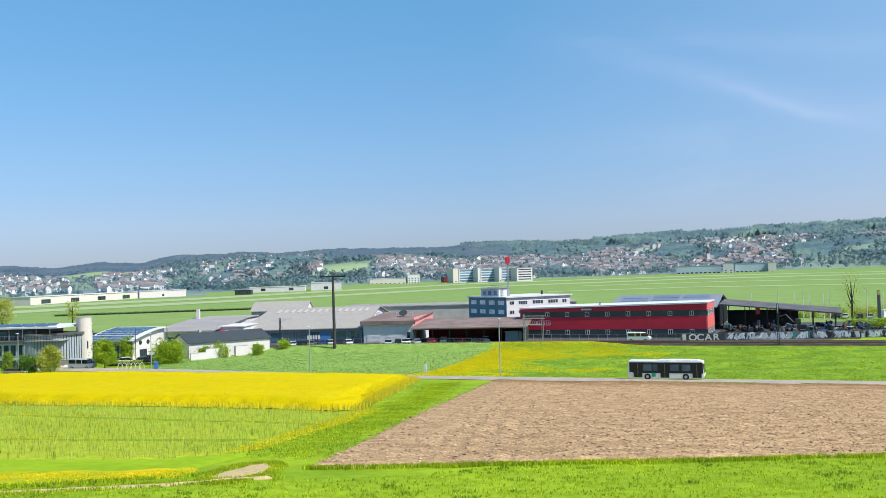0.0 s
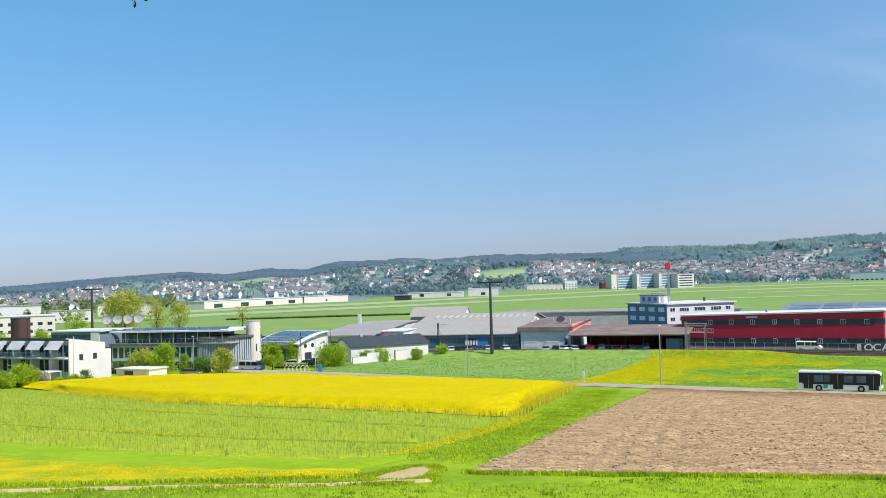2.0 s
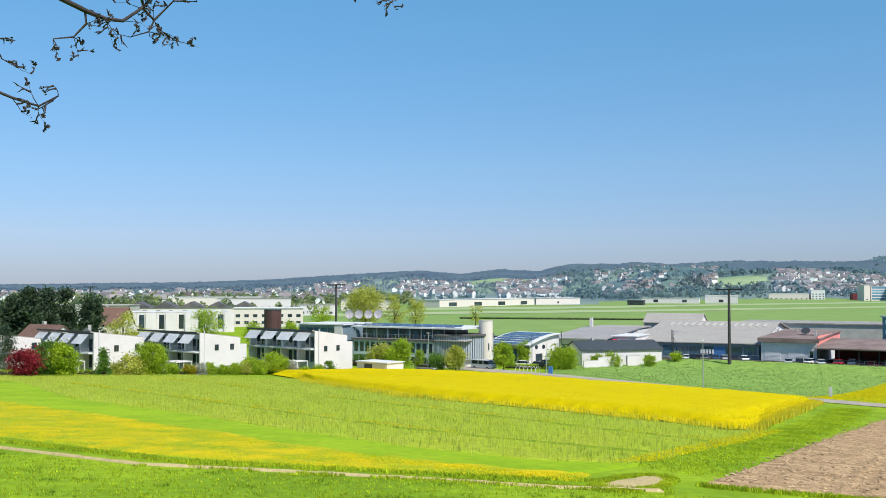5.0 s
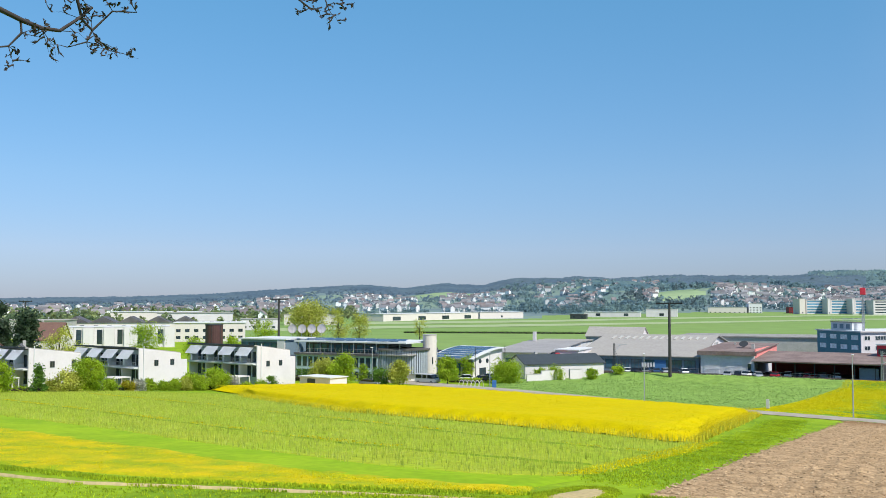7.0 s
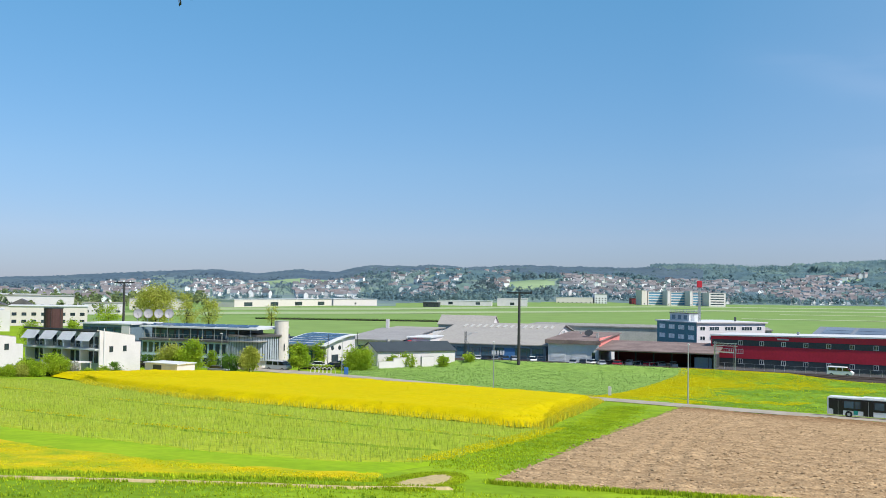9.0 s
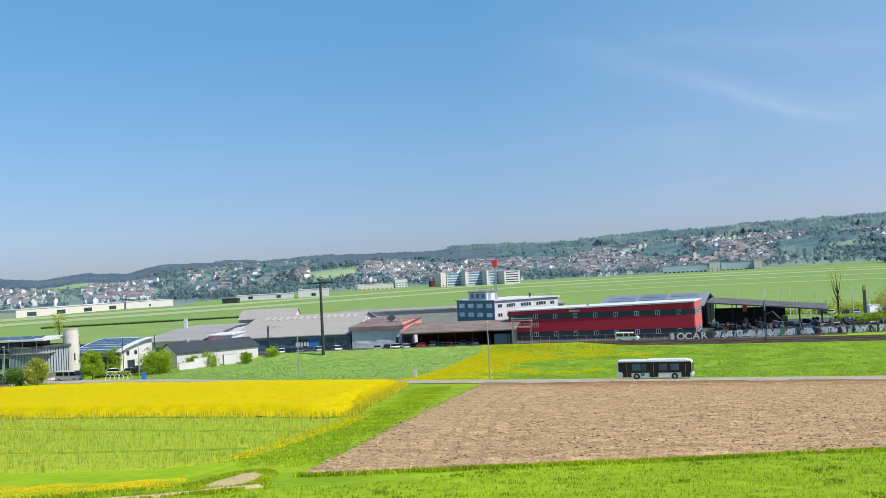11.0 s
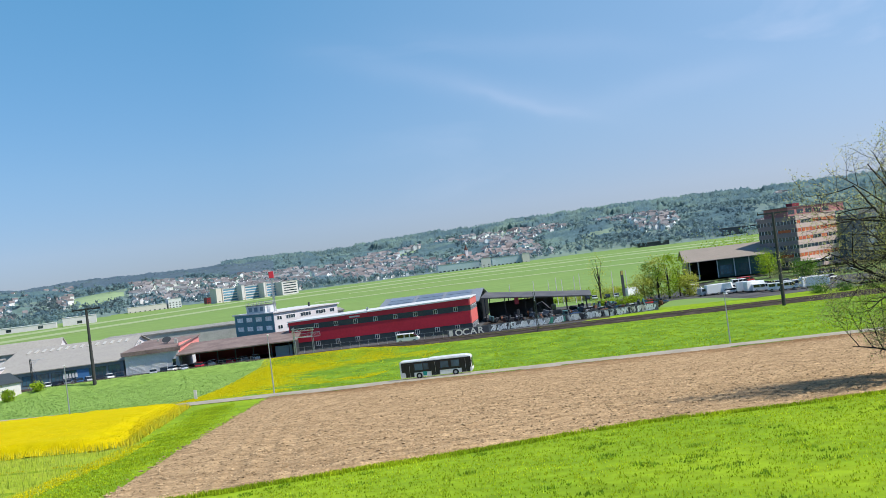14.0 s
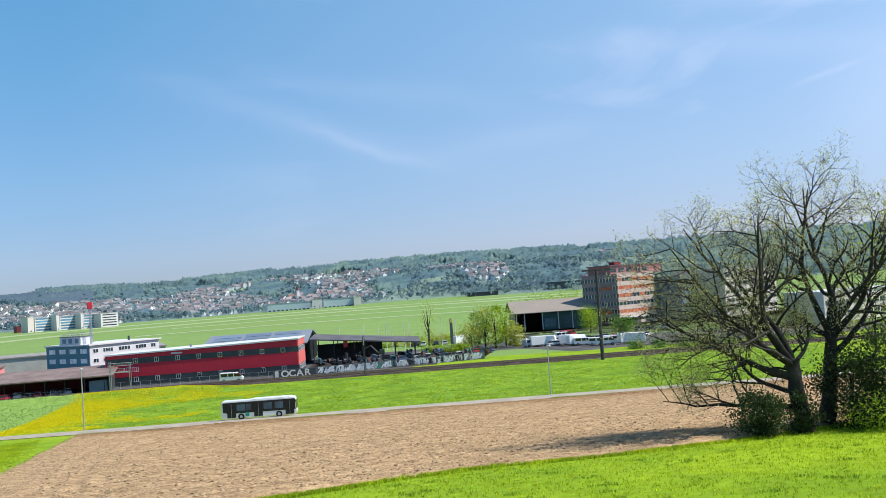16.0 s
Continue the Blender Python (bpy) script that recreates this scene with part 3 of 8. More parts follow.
BEET_NEAR = [(-62, 200), (-57, 192), (-40, 181), (-24, 172), (-12, 165.5), (-6.5, 163)]
BEET_FAR = [along(-150, 212), along(-131, 216), along(-103, 223), along(-90, 226), along(-80, 227.5), along(-72, 228.5)]
field("beet_field", BEET_NEAR, BEET_FAR, 140, 70, 0.06, BEET, "blue-green field of low leafy crop", "field", lambda x, y: 0.25 * N2(x * 1.2, y * 1.2) + 0.1 * N3(x * 2.6, y * 2.6), skirt=0.3)
field("dandelion_meadow", [(-6.2, 162.6), (2, 158), (13, 155)], [along(-71.8, 228.5), along(-66, 229.5), along(-52, 231)], 90, 60, 0.03, MEADOW, "meadow patch yellow with dandelions beside the lane", "field", lambda x, y: 0.2 * N2(x, y), skirt=0.2)

ROAD_V = 139.5
field("lane", [along(-190, 171), along(-120, 157), along(-90, 148), along(-62, 138.6), along(-40, ROAD_V - 4.2), along(90, ROAD_V - 4.2)], [along(-188, 177), along(-118, 163), along(-88, 153.5), along(-61, 144.2), along(-39, ROAD_V + 3.2), along(90, ROAD_V + 3.2)], 160, 8, 0.3, ASPHALT, "narrow pale asphalt lane across the fields", "road", skirt=0.28)


field("meadow", [along(-47, ROAD_V + 4.2), along(0, ROAD_V + 4.4), along(95, ROAD_V + 4.4)], [along(-66, 230), along(0, 231.5), along(95, 231.5)], 200, 80, 0.0, MEADOW, "rough green meadow between the lane and the railway", "meadow", lambda x, y: 0.12 * N2(x * 0.5, y * 0.5) + 0.08 * N3(x * 1.7, y * 1.7), skirt=0.2)

# tramlines through the young crop
for tram in ([(-92.6, 97.8), (-56.9, 73.5), (-36.8, 59.6), (-24.5, 51.8), (-17.3, 49.3), (-9.1, 47.4)], [(-104, 128), (-72, 104), (-45, 82), (-26, 68), (-14, 60.5), (-7.2, 57)]):
    field("tramline", tram, [(a_ + 0.5, b_ + 0.75) for a_, b_ in tram], 160, 3, 0.13, VERGE, "narrow darker wheel line through the young crop", "track", lambda x, y: 0.06 * N2(x * 0.9, y * 0.9), skirt=0.16)


# ---- railway ----
def track_v(u):
    k = max(0.0, -40.0 - u)
    return 235.0 - 0.0016 * (k * k if k < 110 else 110 * 110 + 220 * (k - 110) * 0.8)


TRACK_U = np.arange(-260, 250, 5.0)
field("track_bed", [along(u, track_v(u) - 2.6) for u in TRACK_U], [along(u, track_v(u) + 7.4) for u in TRACK_U], 170, 7, 0.28, BALLAST, "grey-brown ballast bed of a double railway line", "track bed", skirt=0.3)
field("works_yard", [along(u, track_v(u) + k) for u, k in ((-260, 9), (-120, 9), (-60, 9), (0, 12), (14, 40), (30, 56), (38, 46), (45, 27), (60, 30), (90, 25), (250, 30))], [along(u, track_v(u) + k) for u, k in ((-260, 90), (-120, 90), (-60, 90), (0, 85), (32, 96), (40, 165), (90, 195), (250, 200))], 80, 30, -0.02, YARD, "grey asphalt yards between the works buildings", "yard")

field("scrap_yard_floor", [along(u, 252) for u in (-27, -8, 8)], [along(u, 300) for u in (-27, -8, 10)], 30, 30, 0.05, BALLAST, "blackish ground of the scrap yard", "yard", skirt=0.08)


def rail_line(off):
    bm = bmesh.new()
    pts = [along(u, track_v(u) + off) for u in np.arange(-200, 215, 7.5)]
    tube(bm, [(x, y, ground(x, y) + 0.52) for x, y in pts], 0.09, 4)
    tagged(part("rail", bm, RAILSTEEL), "worn steel rail on the ballast bed", "rail", "rails", "structure")


for off in (0.0, 1.5, 4.0, 5.5):
    rail_line(off)


# ---- building kit: x along the front, y into the depth, z up ----
WINDOWS = {}


def window(parent, face, L, D, pos, z, w, h, frame_mat=FRAMEWHITE, glass=GLASS, mullions=1, sill=True):
    key = (w, h, frame_mat.name, glass.name, mullions)
    if key not in WINDOWS:
        t = 0.09
        xs, zs = [-w / 2, -w / 2 + t], [0, t, h - t, h]
        for i in range(mullions):
            x = -w / 2 + w * (i + 1) / (mullions + 1)
            xs += [x - 0.04, x + 0.04]
        xs += [w / 2 - t, w / 2]
        bm = bmesh.new()
        grid = [[bm.verts.new((x, -0.07, z)) for z in zs] for x in xs]
        fs = [bm.faces.new((grid[i][k], grid[i + 1][k], grid[i + 1][k + 1], grid[i][k + 1])) for i in range(len(xs) - 1) for k in range(3) if i % 2 == 0 or k != 1]
        ext = bmesh.ops.extrude_face_region(bm, geom=fs)
        for v in ext["geom"]:
            if isinstance(v, bmesh.types.BMVert):
                v.co.y = 0.02
        fm, gm = bpy.data.meshes.new("window"), bpy.data.meshes.new("pane")
        bmesh.ops.recalc_face_normals(bm, faces=bm.faces)
        bm.to_mesh(fm)
        bm.free()
        fm.materials.append(frame_mat)
        bm = boxes((-w / 2 + t, w / 2 - t, -0.03, 0.0, t, h - t))
        bm.to_mesh(gm)
        bm.free()
        gm.materials.append(glass)
        WINDOWS[key] = fm, gm
    fm, gm = WINDOWS[key]
    m = {"f": pose(pos, 0, z), "r": pose(L, pos, z, 0, 0, 90), "l": pose(0, pos, z, 0, 0, -90), "b": pose(pos, D, z, 0, 0, 180)}[face]
    ob = linked("window", fm, parent, m)
    linked("pane", gm, ob, Matrix())
    return ob


def shell(parent, L, D, H, material, t=0.3, name="wall", z0=-0.6, Hb=None):
    """Four walls; Hb: height at the back, for a single pitch."""
    Hb = H if Hb is None else Hb
    part(name, boxes((0, L, 0, t, z0, H)), material, parent)
    part(name, boxes((0, L, D - t, D, z0, Hb)), material, parent)
    for x in (0, L - t):
        bm = bmesh.new()
        a = [bm.verts.new((x, y, z)) for y, z in ((t, z0), (D - t, z0), (D - t, Hb), (t, H))]
        b = [bm.verts.new((x + t, v.co.y, v.co.z)) for v in a]
        bm.faces.new(a), bm.faces.new(b[::-1])
        for i in range(4):
            bm.faces.new((a[i], b[i], b[(i + 1) % 4], a[(i + 1) % 4]))
        part(name, bm, material, parent)


def flat_roof(parent, L, D, H, material, over=0.25, t=0.3, Hb=None, name="roof"):
    Hb = H if Hb is None else Hb
    s = (Hb - H) / D
    bm = bmesh.new()
    vs = []
    for z in (0.003, t):
        for x, y in ((-over, -over), (L + over, -over), (L + over, D + over), (-over, D + over)):
            vs.append(bm.verts.new((x, y, H + s * y + z)))
    for f in ((3, 2, 1, 0), (4, 5, 6, 7), (0, 1, 5, 4), (1, 2, 6, 5), (2, 3, 7, 6), (3, 0, 4, 7)):
        bm.faces.new([vs[i] for i in f])
    return part(name, bm, material, parent)


def gable_roof(parent, L, D, H, ridge, material, over=0.4, t=0.22, wall=None, ry=None):
    """Ridge along x at depth ry."""
    ry = D / 2 if ry is None else ry
    for y0, y1, side in ((-over, ry, 0), (D + over, ry, 1)):
        k = (ridge - H) / (ry if side == 0 else (D - ry))
        ze = H - k * over
        bm = bmesh.new()
        a = [bm.verts.new(c) for c in ((-over, y0, ze), (L + over, y0, ze), (L + over, y1, ridge), (-over, y1, ridge))]
        b = [bm.verts.new(v.co + Vector((0, 0, t))) for v in a]
        bm.faces.new(a), bm.faces.new(b[::-1])
        for i in range(4):
            bm.faces.new((a[i], b[i], b[(i + 1) % 4], a[(i + 1) % 4]))
        part("roof_slope", bm, material, parent)
    if wall:
        for x in (0.002, L - 0.302):
            bm = bmesh.new()
            a = [bm.verts.new((x, y, z)) for y, z in ((0, H), (D, H), (ry, ridge))]
            b = [bm.verts.new(v.co + Vector((0.3, 0, 0))) for v in a]
            bm.faces.new(a), bm.faces.new(b[::-1])
            for i in range(3):
                bm.faces.new((a[i], b[i], b[(i + 1) % 3], a[(i + 1) % 3]))
            part("gable", bm, wall, parent)


def site(name, az, d, turn, label, category="building", group=""):
    x, y = polar(az, d)
    return thing(name, x, y, ground(x, y), turn, label, category, group)


# ---- red works hall ----
def red_hall():
    x, y = along(-76.2, 256)
    b = thing("factory_building", x, y, 0.4, -21, "long two-storey red factory building with dark window bands", "building")
    L, D, HL, HR = 48.6, 17.0, 7.9, 8.8
    part("wall", boxes((0, L, 0, 0.3, -0.5, 2.3)), CHARCOAL, b, "dark ground-floor wall")
    part("wall", boxes((0, L, -0.06, 0.3, 2.303, 5.6)), RED, b)
    part("wall", boxes((0, L, 0, 0.3, 5.603, 7.05)), CHARCOAL, b, "dark upper window band")
    part("wall", prism(bmesh.new(), [(0, 7.053), (L, 7.053), (L, HR), (0, HL)], -0.06, 0.3), RED, b)
    for z0, z1, m_, lab in ((-0.5, 2.3, CHARCOAL, ""), (2.303, 5.6, REDLIT, "red end wall with sunlight put into its colour"), (5.603, 7.05, CHARCOAL, ""), (7.053, HR, REDLIT, "")):
        part("end_wall", boxes((L + 0.003, L + 0.3, 0.0, D, z0, z1)), m_, b, lab)
    part("end_wall", boxes((-0.3, -0.003, 0.0, D, -0.5, HL)), RED, b)
    part("back_wall", boxes((0, L, D - 0.3, D, -0.5, HL)), RED, b)
    part("roof", prism(bmesh.new(), [(-0.5, HL + 0.003), (L + 0.5, HR + 0.003), (L + 0.5, HR + 0.25), (-0.5, HL + 0.25)], -0.2, D + 0.2), OFFWHITE, b)
    part("roof_edge", prism(bmesh.new(), [(-0.5, HL - 0.05), (L + 0.5, HR - 0.05), (L + 0.5, HR + 0.3), (-0.5, HL + 0.3)], -0.42, -0.203), OFFWHITE, b, "pale metal roof edge")
    for i in range(8):
        px = 7.3 + i * 5.38
        window(b, "f", L, D, px, 5.7, 1.1, 1.2)
        window(b, "f", L, D, px, 0.95, 1.1, 1.25)
    for i in range(3):
        window(b, "f", L, D, 3.4 + i * 1.9, 3.5, 1.7, 1.2, mullions=2)
    for i in range(4):
        window(b, "r", L + 0.3, D, 2.3 + i * 4.0, 5.75, 2.6, 1.1, mullions=2)
        window(b, "r", L + 0.3, D, 2.3 + i * 4.0, 0.9, 2.6, 1.2, mullions=2)
    part("sign_panel", boxes((16.5, 19.3, -0.12, -0.062, 7.35, 7.75)), OFFWHITE, b, "pale sign panel with plain bars")
    part("roof_vent", boxes((20, 20.5, 6, 6.5, 8.2, 9.2), (20 - 0.1, 20.6, 5.9, 6.6, 9.2, 9.3)), STEEL, b)


red_hall()


def solar_hall():
    x, y = along(-59, 290)
    b = thing("storage_hall", x, y, 0.4, -21, "large hall with a wide blue-grey solar roof", "building")
    L, D = 30.0, 40.0
    black = mat("black_cladding", (0.018, 0.02, 0.024), 0.2, 0.4, 3.0, 0.9, spec=0.05)
    shell(b, L, D, 6.2, black)
    gable_roof(b, L, D, 6.2, 9.2, BLUEROOF, over=0.8, wall=black)
    k = 3.0 / 20.0
    pm = bpy.data.meshes.new("solar_panel")
    bm = boxes((0, 7.8, 0, 4.2, 0, 0.06))
    bm.to_mesh(pm)
    bm.free()
    pm.materials.append(mat("grey_solar_panel", (0.17, 0.20, 0.25), 0.15, 0.3, 2.0, 0.3, per_object=0.15, spec=0.6))
    ang = math.degrees(math.atan(k))
    for i in range(3):
        for j in range(4):
            px, py = 1.6 + i * 9.0, 0.4 + j * 4.6
            linked("solar_panel", pm, b, pose(px, py, 6.2 + k * py + 0.30, ang, 0, 0))


solar_hall()


# ---- white and blue block with the roof mast ----
def white_block():
    b = site("office_building", 3.6, 300, 30, "white three-storey office block with one blue-grey side", "building")
    L, D, H = 24.0, 22.0, 10.0
    part("wall", boxes((0, L, 0, 0.3, -0.6, H)), WHITE, b, "white rendered front")
    part("wall", boxes((-0.003, 0.3, 0.303, D, -0.6, H)), DEEPBLUE, b, "steel-blue clad side")
    part("wall", boxes((L - 0.3, L, 0.303, D, -0.6, H)), WHITE, b)
    part("wall", boxes((0.303, L - 0.303, D - 0.3, D, -0.6, H)), WHITE, b)
    flat_roof(b, L, D, H, OFFWHITE, 0.5, 0.35)
    for row, z in enumerate((2.0, 5.0, 7.8)):
        for i in range(4):
            window(b, "l", L, D, 3.0 + i * 5.3, z, 3.2, 1.35, glass=GLASSPALE, mullions=2)
        for px, w in ((1.9, 1.8), (6.0, 3.4), (11.6, 4.0), (17.4, 3.8), (21.8, 1.8)):
            window(b, "f", L, D, px, z, w, 1.2, mullions=3 if w > 2 else 1)
    part("penthouse", boxes((1.5, 5.6, 6.5, 17, H + 0.353, H + 2.6)), OFFWHITE, b, "grey rooftop machine room")
    part("penthouse_roof", boxes((1.3, 5.8, 6.3, 17.2, H + 2.603, H + 2.75)), ROOFDARK, b)
    for i in range(3):
        part("louvre", boxes((1.42, 1.497, 7.5 + i * 3.2, 9.3 + i * 3.2, H + 0.8, H + 2.1)), BLUEGREY, b)
    rail = bmesh.new()
    for i in range(8):
        box(rail, 1.5, 1.58, 6.5 + i * 1.48, 6.58 + i * 1.48, H + 2.753, H + 3.7)
        box(rail, 5.4, 5.48, 6.5 + i * 1.48, 6.58 + i * 1.48, H + 2.753, H + 3.7)
    for z in (3.2, 3.7):
        box(rail, 1.5, 1.58, 6.5, 16.94, H + z, H + z + 0.07)
        box(rail, 5.4, 5.48, 6.5, 16.94, H + z, H + z + 0.07)
        box(rail, 1.581, 5.399, 6.5, 6.58, H + z, H + z + 0.07)
    part("roof_railing", rail, STEEL, b)
    part("roof_vent", tubes((((19, 8, H + 0.3), (19, 8, H + 1.6)), 0.35)), DARKSTEEL, b)
    part("roof_edge", boxes((-0.55, L + 0.55, -0.6, -0.503, H + 0.02, H + 0.4)), WHITE, b)
    x, y = polar(3.72, 306)
    mst = thing("antenna_mast", x, y, 10.75, 0, "lattice roof mast with a red box sign on top", "mast")
    bm = bmesh.new()
    for cx, cy in ((-0.3, -0.3), (0.3, -0.3), (0.0, 0.35)):
        tube(bm, [(cx, cy, 0), (cx * 0.8, cy * 0.8, 10.8)], 0.11, 5)
    for i in range(12):
        z = 0.4 + i * 0.85
        tube(bm, [(-0.3, -0.3, z), (0.3, -0.3, z + 0.8)], 0.035, 4)
        tube(bm, [(0.3, -0.3, z), (0.0, 0.35, z + 0.8)], 0.035, 4)
    part("lattice", bm, STEEL, mst)
    sg = bmesh.new()
    box(sg, -0.75, 0.75, -0.5, 0.5, 10.2, 12.2, 0.1)
    part("sign_box", sg, mat("red_sign", (0.55, 0.03, 0.05), 0.1, 1, 5, 0.5), mst, "red sign box")
    part("tip", tubes((((0, 0, 12.1), (0, 0, 13.0)), 0.05)), STEEL, mst)


white_block()


# ---- grey works with shutters, open car shed ----
def grey_works():
    b = site("workshop", -4.75, 265, -10, "grey workshop with roller shutters and a brown roof", "building")
    L, D = 13.6, 28.0
    shell(b, L, D, 5.6, OFFWHITE, Hb=6.6)
    flat_roof(b, L, D, 5.75, ROOFBROWN, 0.7, 0.25, Hb=6.85)
    part("fascia", boxes((-0.7, L + 0.7, -0.78, -0.703, 4.95, 5.9)), ROOFBROWN, b)
    part("sign_panel", boxes((1.0, 8.8, -0.1, -0.004, 4.75, 5.5)), OFFWHITE, b, "long pale sign board with plain bars")
    part("upper_wall", boxes((L + 0.003, L + 0.25, 0.4, D - 0.2, 3.6, 6.7)), PINK, b, "pale red end wall")
    for i, px in enumerate((0.9, 6.6)):
        bm = bmesh.new()
        edge = [(-0.05, 0.2)]
        for k in range(12):
            edge += [(-0.09, 0.25 + k * 0.33), (-0.09, 0.44 + k * 0.33), (-0.05, 0.49 + k * 0.33)]
        prof = edge + [(0.0, edge[-1][1]), (0.0, 0.2)]
        ra, rb = ([bm.verts.new((q, y, z)) for y, z in prof] for q in (px, px + 3.9))
        bm.faces.new(ra), bm.faces.new(rb[::-1])
        for k in range(len(prof)):
            bm.faces.new((ra[k], rb[k], rb[(k + 1) % len(prof)], ra[(k + 1) % len(prof)]))
        part("roller_shutter", bm, OFFWHITE, b, "pale grey slatted roller shutter")
    window(b, "f", L, D, 12.3, 1.0, 1.0, 2.0, mullions=0)
    part("dish", tubes((((8.5, 12, 6.2), (8.5, 12, 6.7), (8.5, 11.8, 6.9), (8.5, 11.3, 7.5)), (0.06, 0.06, 0.4, 1.2)), sides=12), DARKSTEEL, b, "dark rooftop dish")
    part("chimney", boxes((11, 11.7, 9, 9.7, 6.1, 7.6)), CONCRETE, b)
    part("roof_vent", boxes((4, 4.5, 20, 20.5, 6.5, 7.4)), CONCRETE, b)


grey_works()


def car_shed():
    b = site("car_shed", -1.8, 257, -10, "open-fronted car shed under a wide brown roof", "shed")
    L, D = 28.5, 20.0
    part("back_wall", boxes((0, L, D - 0.3, D, -0.4, 5.1)), MAROON, b, "dark maroon back wall")
    part("side_wall", boxes((L - 0.3, L, 0.5, D - 0.303, -0.4, 3.9)), CHARCOAL, b)
    part("container", boxes((23.6, 27.9, 1.2, 8, -0.3, 2.9), bevel=0.05), BLUEGREY, b, "dark teal container")
    flat_roof(b, L, D, 3.9, ROOFBROWN, 0.9, 0.28, Hb=5.2)
    for i in range(7):
        part("post", boxes((0.1 + i * 4.5, 0.3 + i * 4.5, 0.2, 0.4, -0.4, 3.9)), DARKSTEEL, b)
    part("beam", boxes((0, L, 0.15, 0.45, 3.6, 3.86)), DARKSTEEL, b)


car_shed()


# ---- big low hall with skylights ----
def big_hall():
    b = site("low_hall", -11.6, 274, -3, "wide low hall with grey sheet roof and glazed front", "building")
    L, D, H = 32.5, 76.0, 4.1
    shell(b, L, D, H, BLUEGREY)
    gable_roof(b, L, D, H, 8.4, ROOFGREY, over=0.8, wall=WHITE, ry=38)
    for i in range(9):
        window(b, "f", L, D, 2.2 + i * 3.5, 0.7, 3.0, 2.5, FRAMEDARK, GLASSBLUE, 2, False)
    part("banner", boxes((21.0, 24.0, -0.16, -0.1, 0.5, 3.2)), mat("blue_banner", (0.05, 0.16, 0.36), 0.1, 1, 4, 0.6), b, "blue banner on the front")
    for i in range(5):
        part("sign_bar", boxes((17.6 + i * 0.75, 18.1 + i * 0.75, -0.2, -0.12, 1.3, 2.5)), OFFWHITE, b, "pale bar of unreadable lettering")
    k = (8.4 - H) / 38
    sm = bpy.data.meshes.new("skylight")
    bm = boxes((0, 0.75, 0, 5.5, 0, 0.16))
    bm.to_mesh(sm)
    bm.free()
    sm.materials.append(mat("skylight_sheet", (0.5, 0.47, 0.42), 0.1, 0.5, 3, 0.4))
    for i in range(14):
        linked("skylight", sm, b, pose(3 + i * 2.05, 28, H + k * 28 + 0.225, math.degrees(math.atan(k)), 0, 0))
    for i in range(3):
        window(b, "r", L, D, 38 + i * 3.2 - 4.0, 5.6, 2.0, 1.1)
    # upper shed behind
    s = site("gabled_shed", -11.1, 332, -8, "grey gabled shed rising behind the low hall", "shed")
    shell(s, 18.5, 9, 7.2, CONCRETE)
    gable_roof(s, 18.5, 9, 7.2, 10.0, ROOFGREY, over=0.4, wall=WHITE)
    window(s, "f", 18.5, 9, 12, 5.2, 0.9, 1.3, FRAMEDARK)
    window(s, "r", 18.5, 9, 4.5, 6.4, 0.8, 1.2, FRAMEDARK)


big_hall()


def low_white():
    b = site("white_workshop", -16.6, 266, -3, "low white workshop with a pale flat roof", "building")
    L, D = 15.5, 36.0
    shell(b, L, D, 5.0, WARMWHITE, Hb=6.6)
    flat_roof(b, L, D, 5.0, GRAVELPALE, 0.6, 0.3, Hb=6.6)
    for i in range(4):
        window(b, "f", L, D, 2.0 + i * 3.6, 2.2, 2.6, 1.5, FRAMEDARK, GLASSBLUE, 2)
    for i in range(5):
        window(b, "r", L, D, 3 + i * 5.5, 2.2, 1.8, 1.5)
    c = site("grey_annex", -14.7, 296, -3, "grey flat-roofed annex with a white chimney", "building")
    shell(c, 15, 24, 6.4, OFFWHITE)
    flat_roof(c, 15, 24, 6.4, ROOFGREY, 0.4, 0.3)
    part("chimney", boxes((2.0, 2.9, 3, 3.9, 6.7, 9.6)), WHITE, c)
    window(c, "f", 15, 24, 13, 4.0, 1.6, 1.4, FRAMEDARK)
    e = site("small_office", -12.9, 268, -3, "small white annex with dark square windows", "building")
    shell(e, 6.5, 14, 5.6, WHITE)
    flat_roof(e, 6.5, 14, 5.6, OFFWHITE, 0.3, 0.25)
    for i in range(2):
        window(e, "f", 6.5, 14, 1.8 + i * 2.6, 3.6, 1.2, 1.2)


low_white()


def white_house():
    b = site("bungalow", -14.6, 238, 38, "low white bungalow with a dark pitched roof", "house")
    L, D, H = 21.0, 10.0, 3.6
    shell(b, L, D, H, WHITE)
    gable_roof(b, L, D, H, 5.5, CHARCOAL, over=0.4, wall=WHITE)
    for px in (3, 7.5, 17):
        window(b, "f", L, D, px, 0.9, 1.4, 1.4)
    part("door", boxes((11.5, 12.9, -0.06, -0.003, 0, 2.2)), FRAMEDARK, b)
    part("chimney", boxes((5, 5.7, 5.5, 6.2, 4.6, 6.2)), CONCRETE, b)
    # garden wall before it
    x, y = polar(-14.5, 231)
    w = thing("garden_wall", x, y, ground(x, y), 51, "white rendered garden wall with a gap", "wall")
    for x0, x1, h in ((0, 4.2, 1.6), (4.2, 11.3, 2.3), (12.8, 16.5, 2.3)):
        part("wall", boxes((x0, x1 - 0.003, 0, 0.3, -0.6, h)), WHITE, w)
        part("coping", boxes((x0 - 0.05, x1 + 0.02, -0.06, 0.36, h + 0.003, h + 0.1)), CONCRETE, w)


white_house()


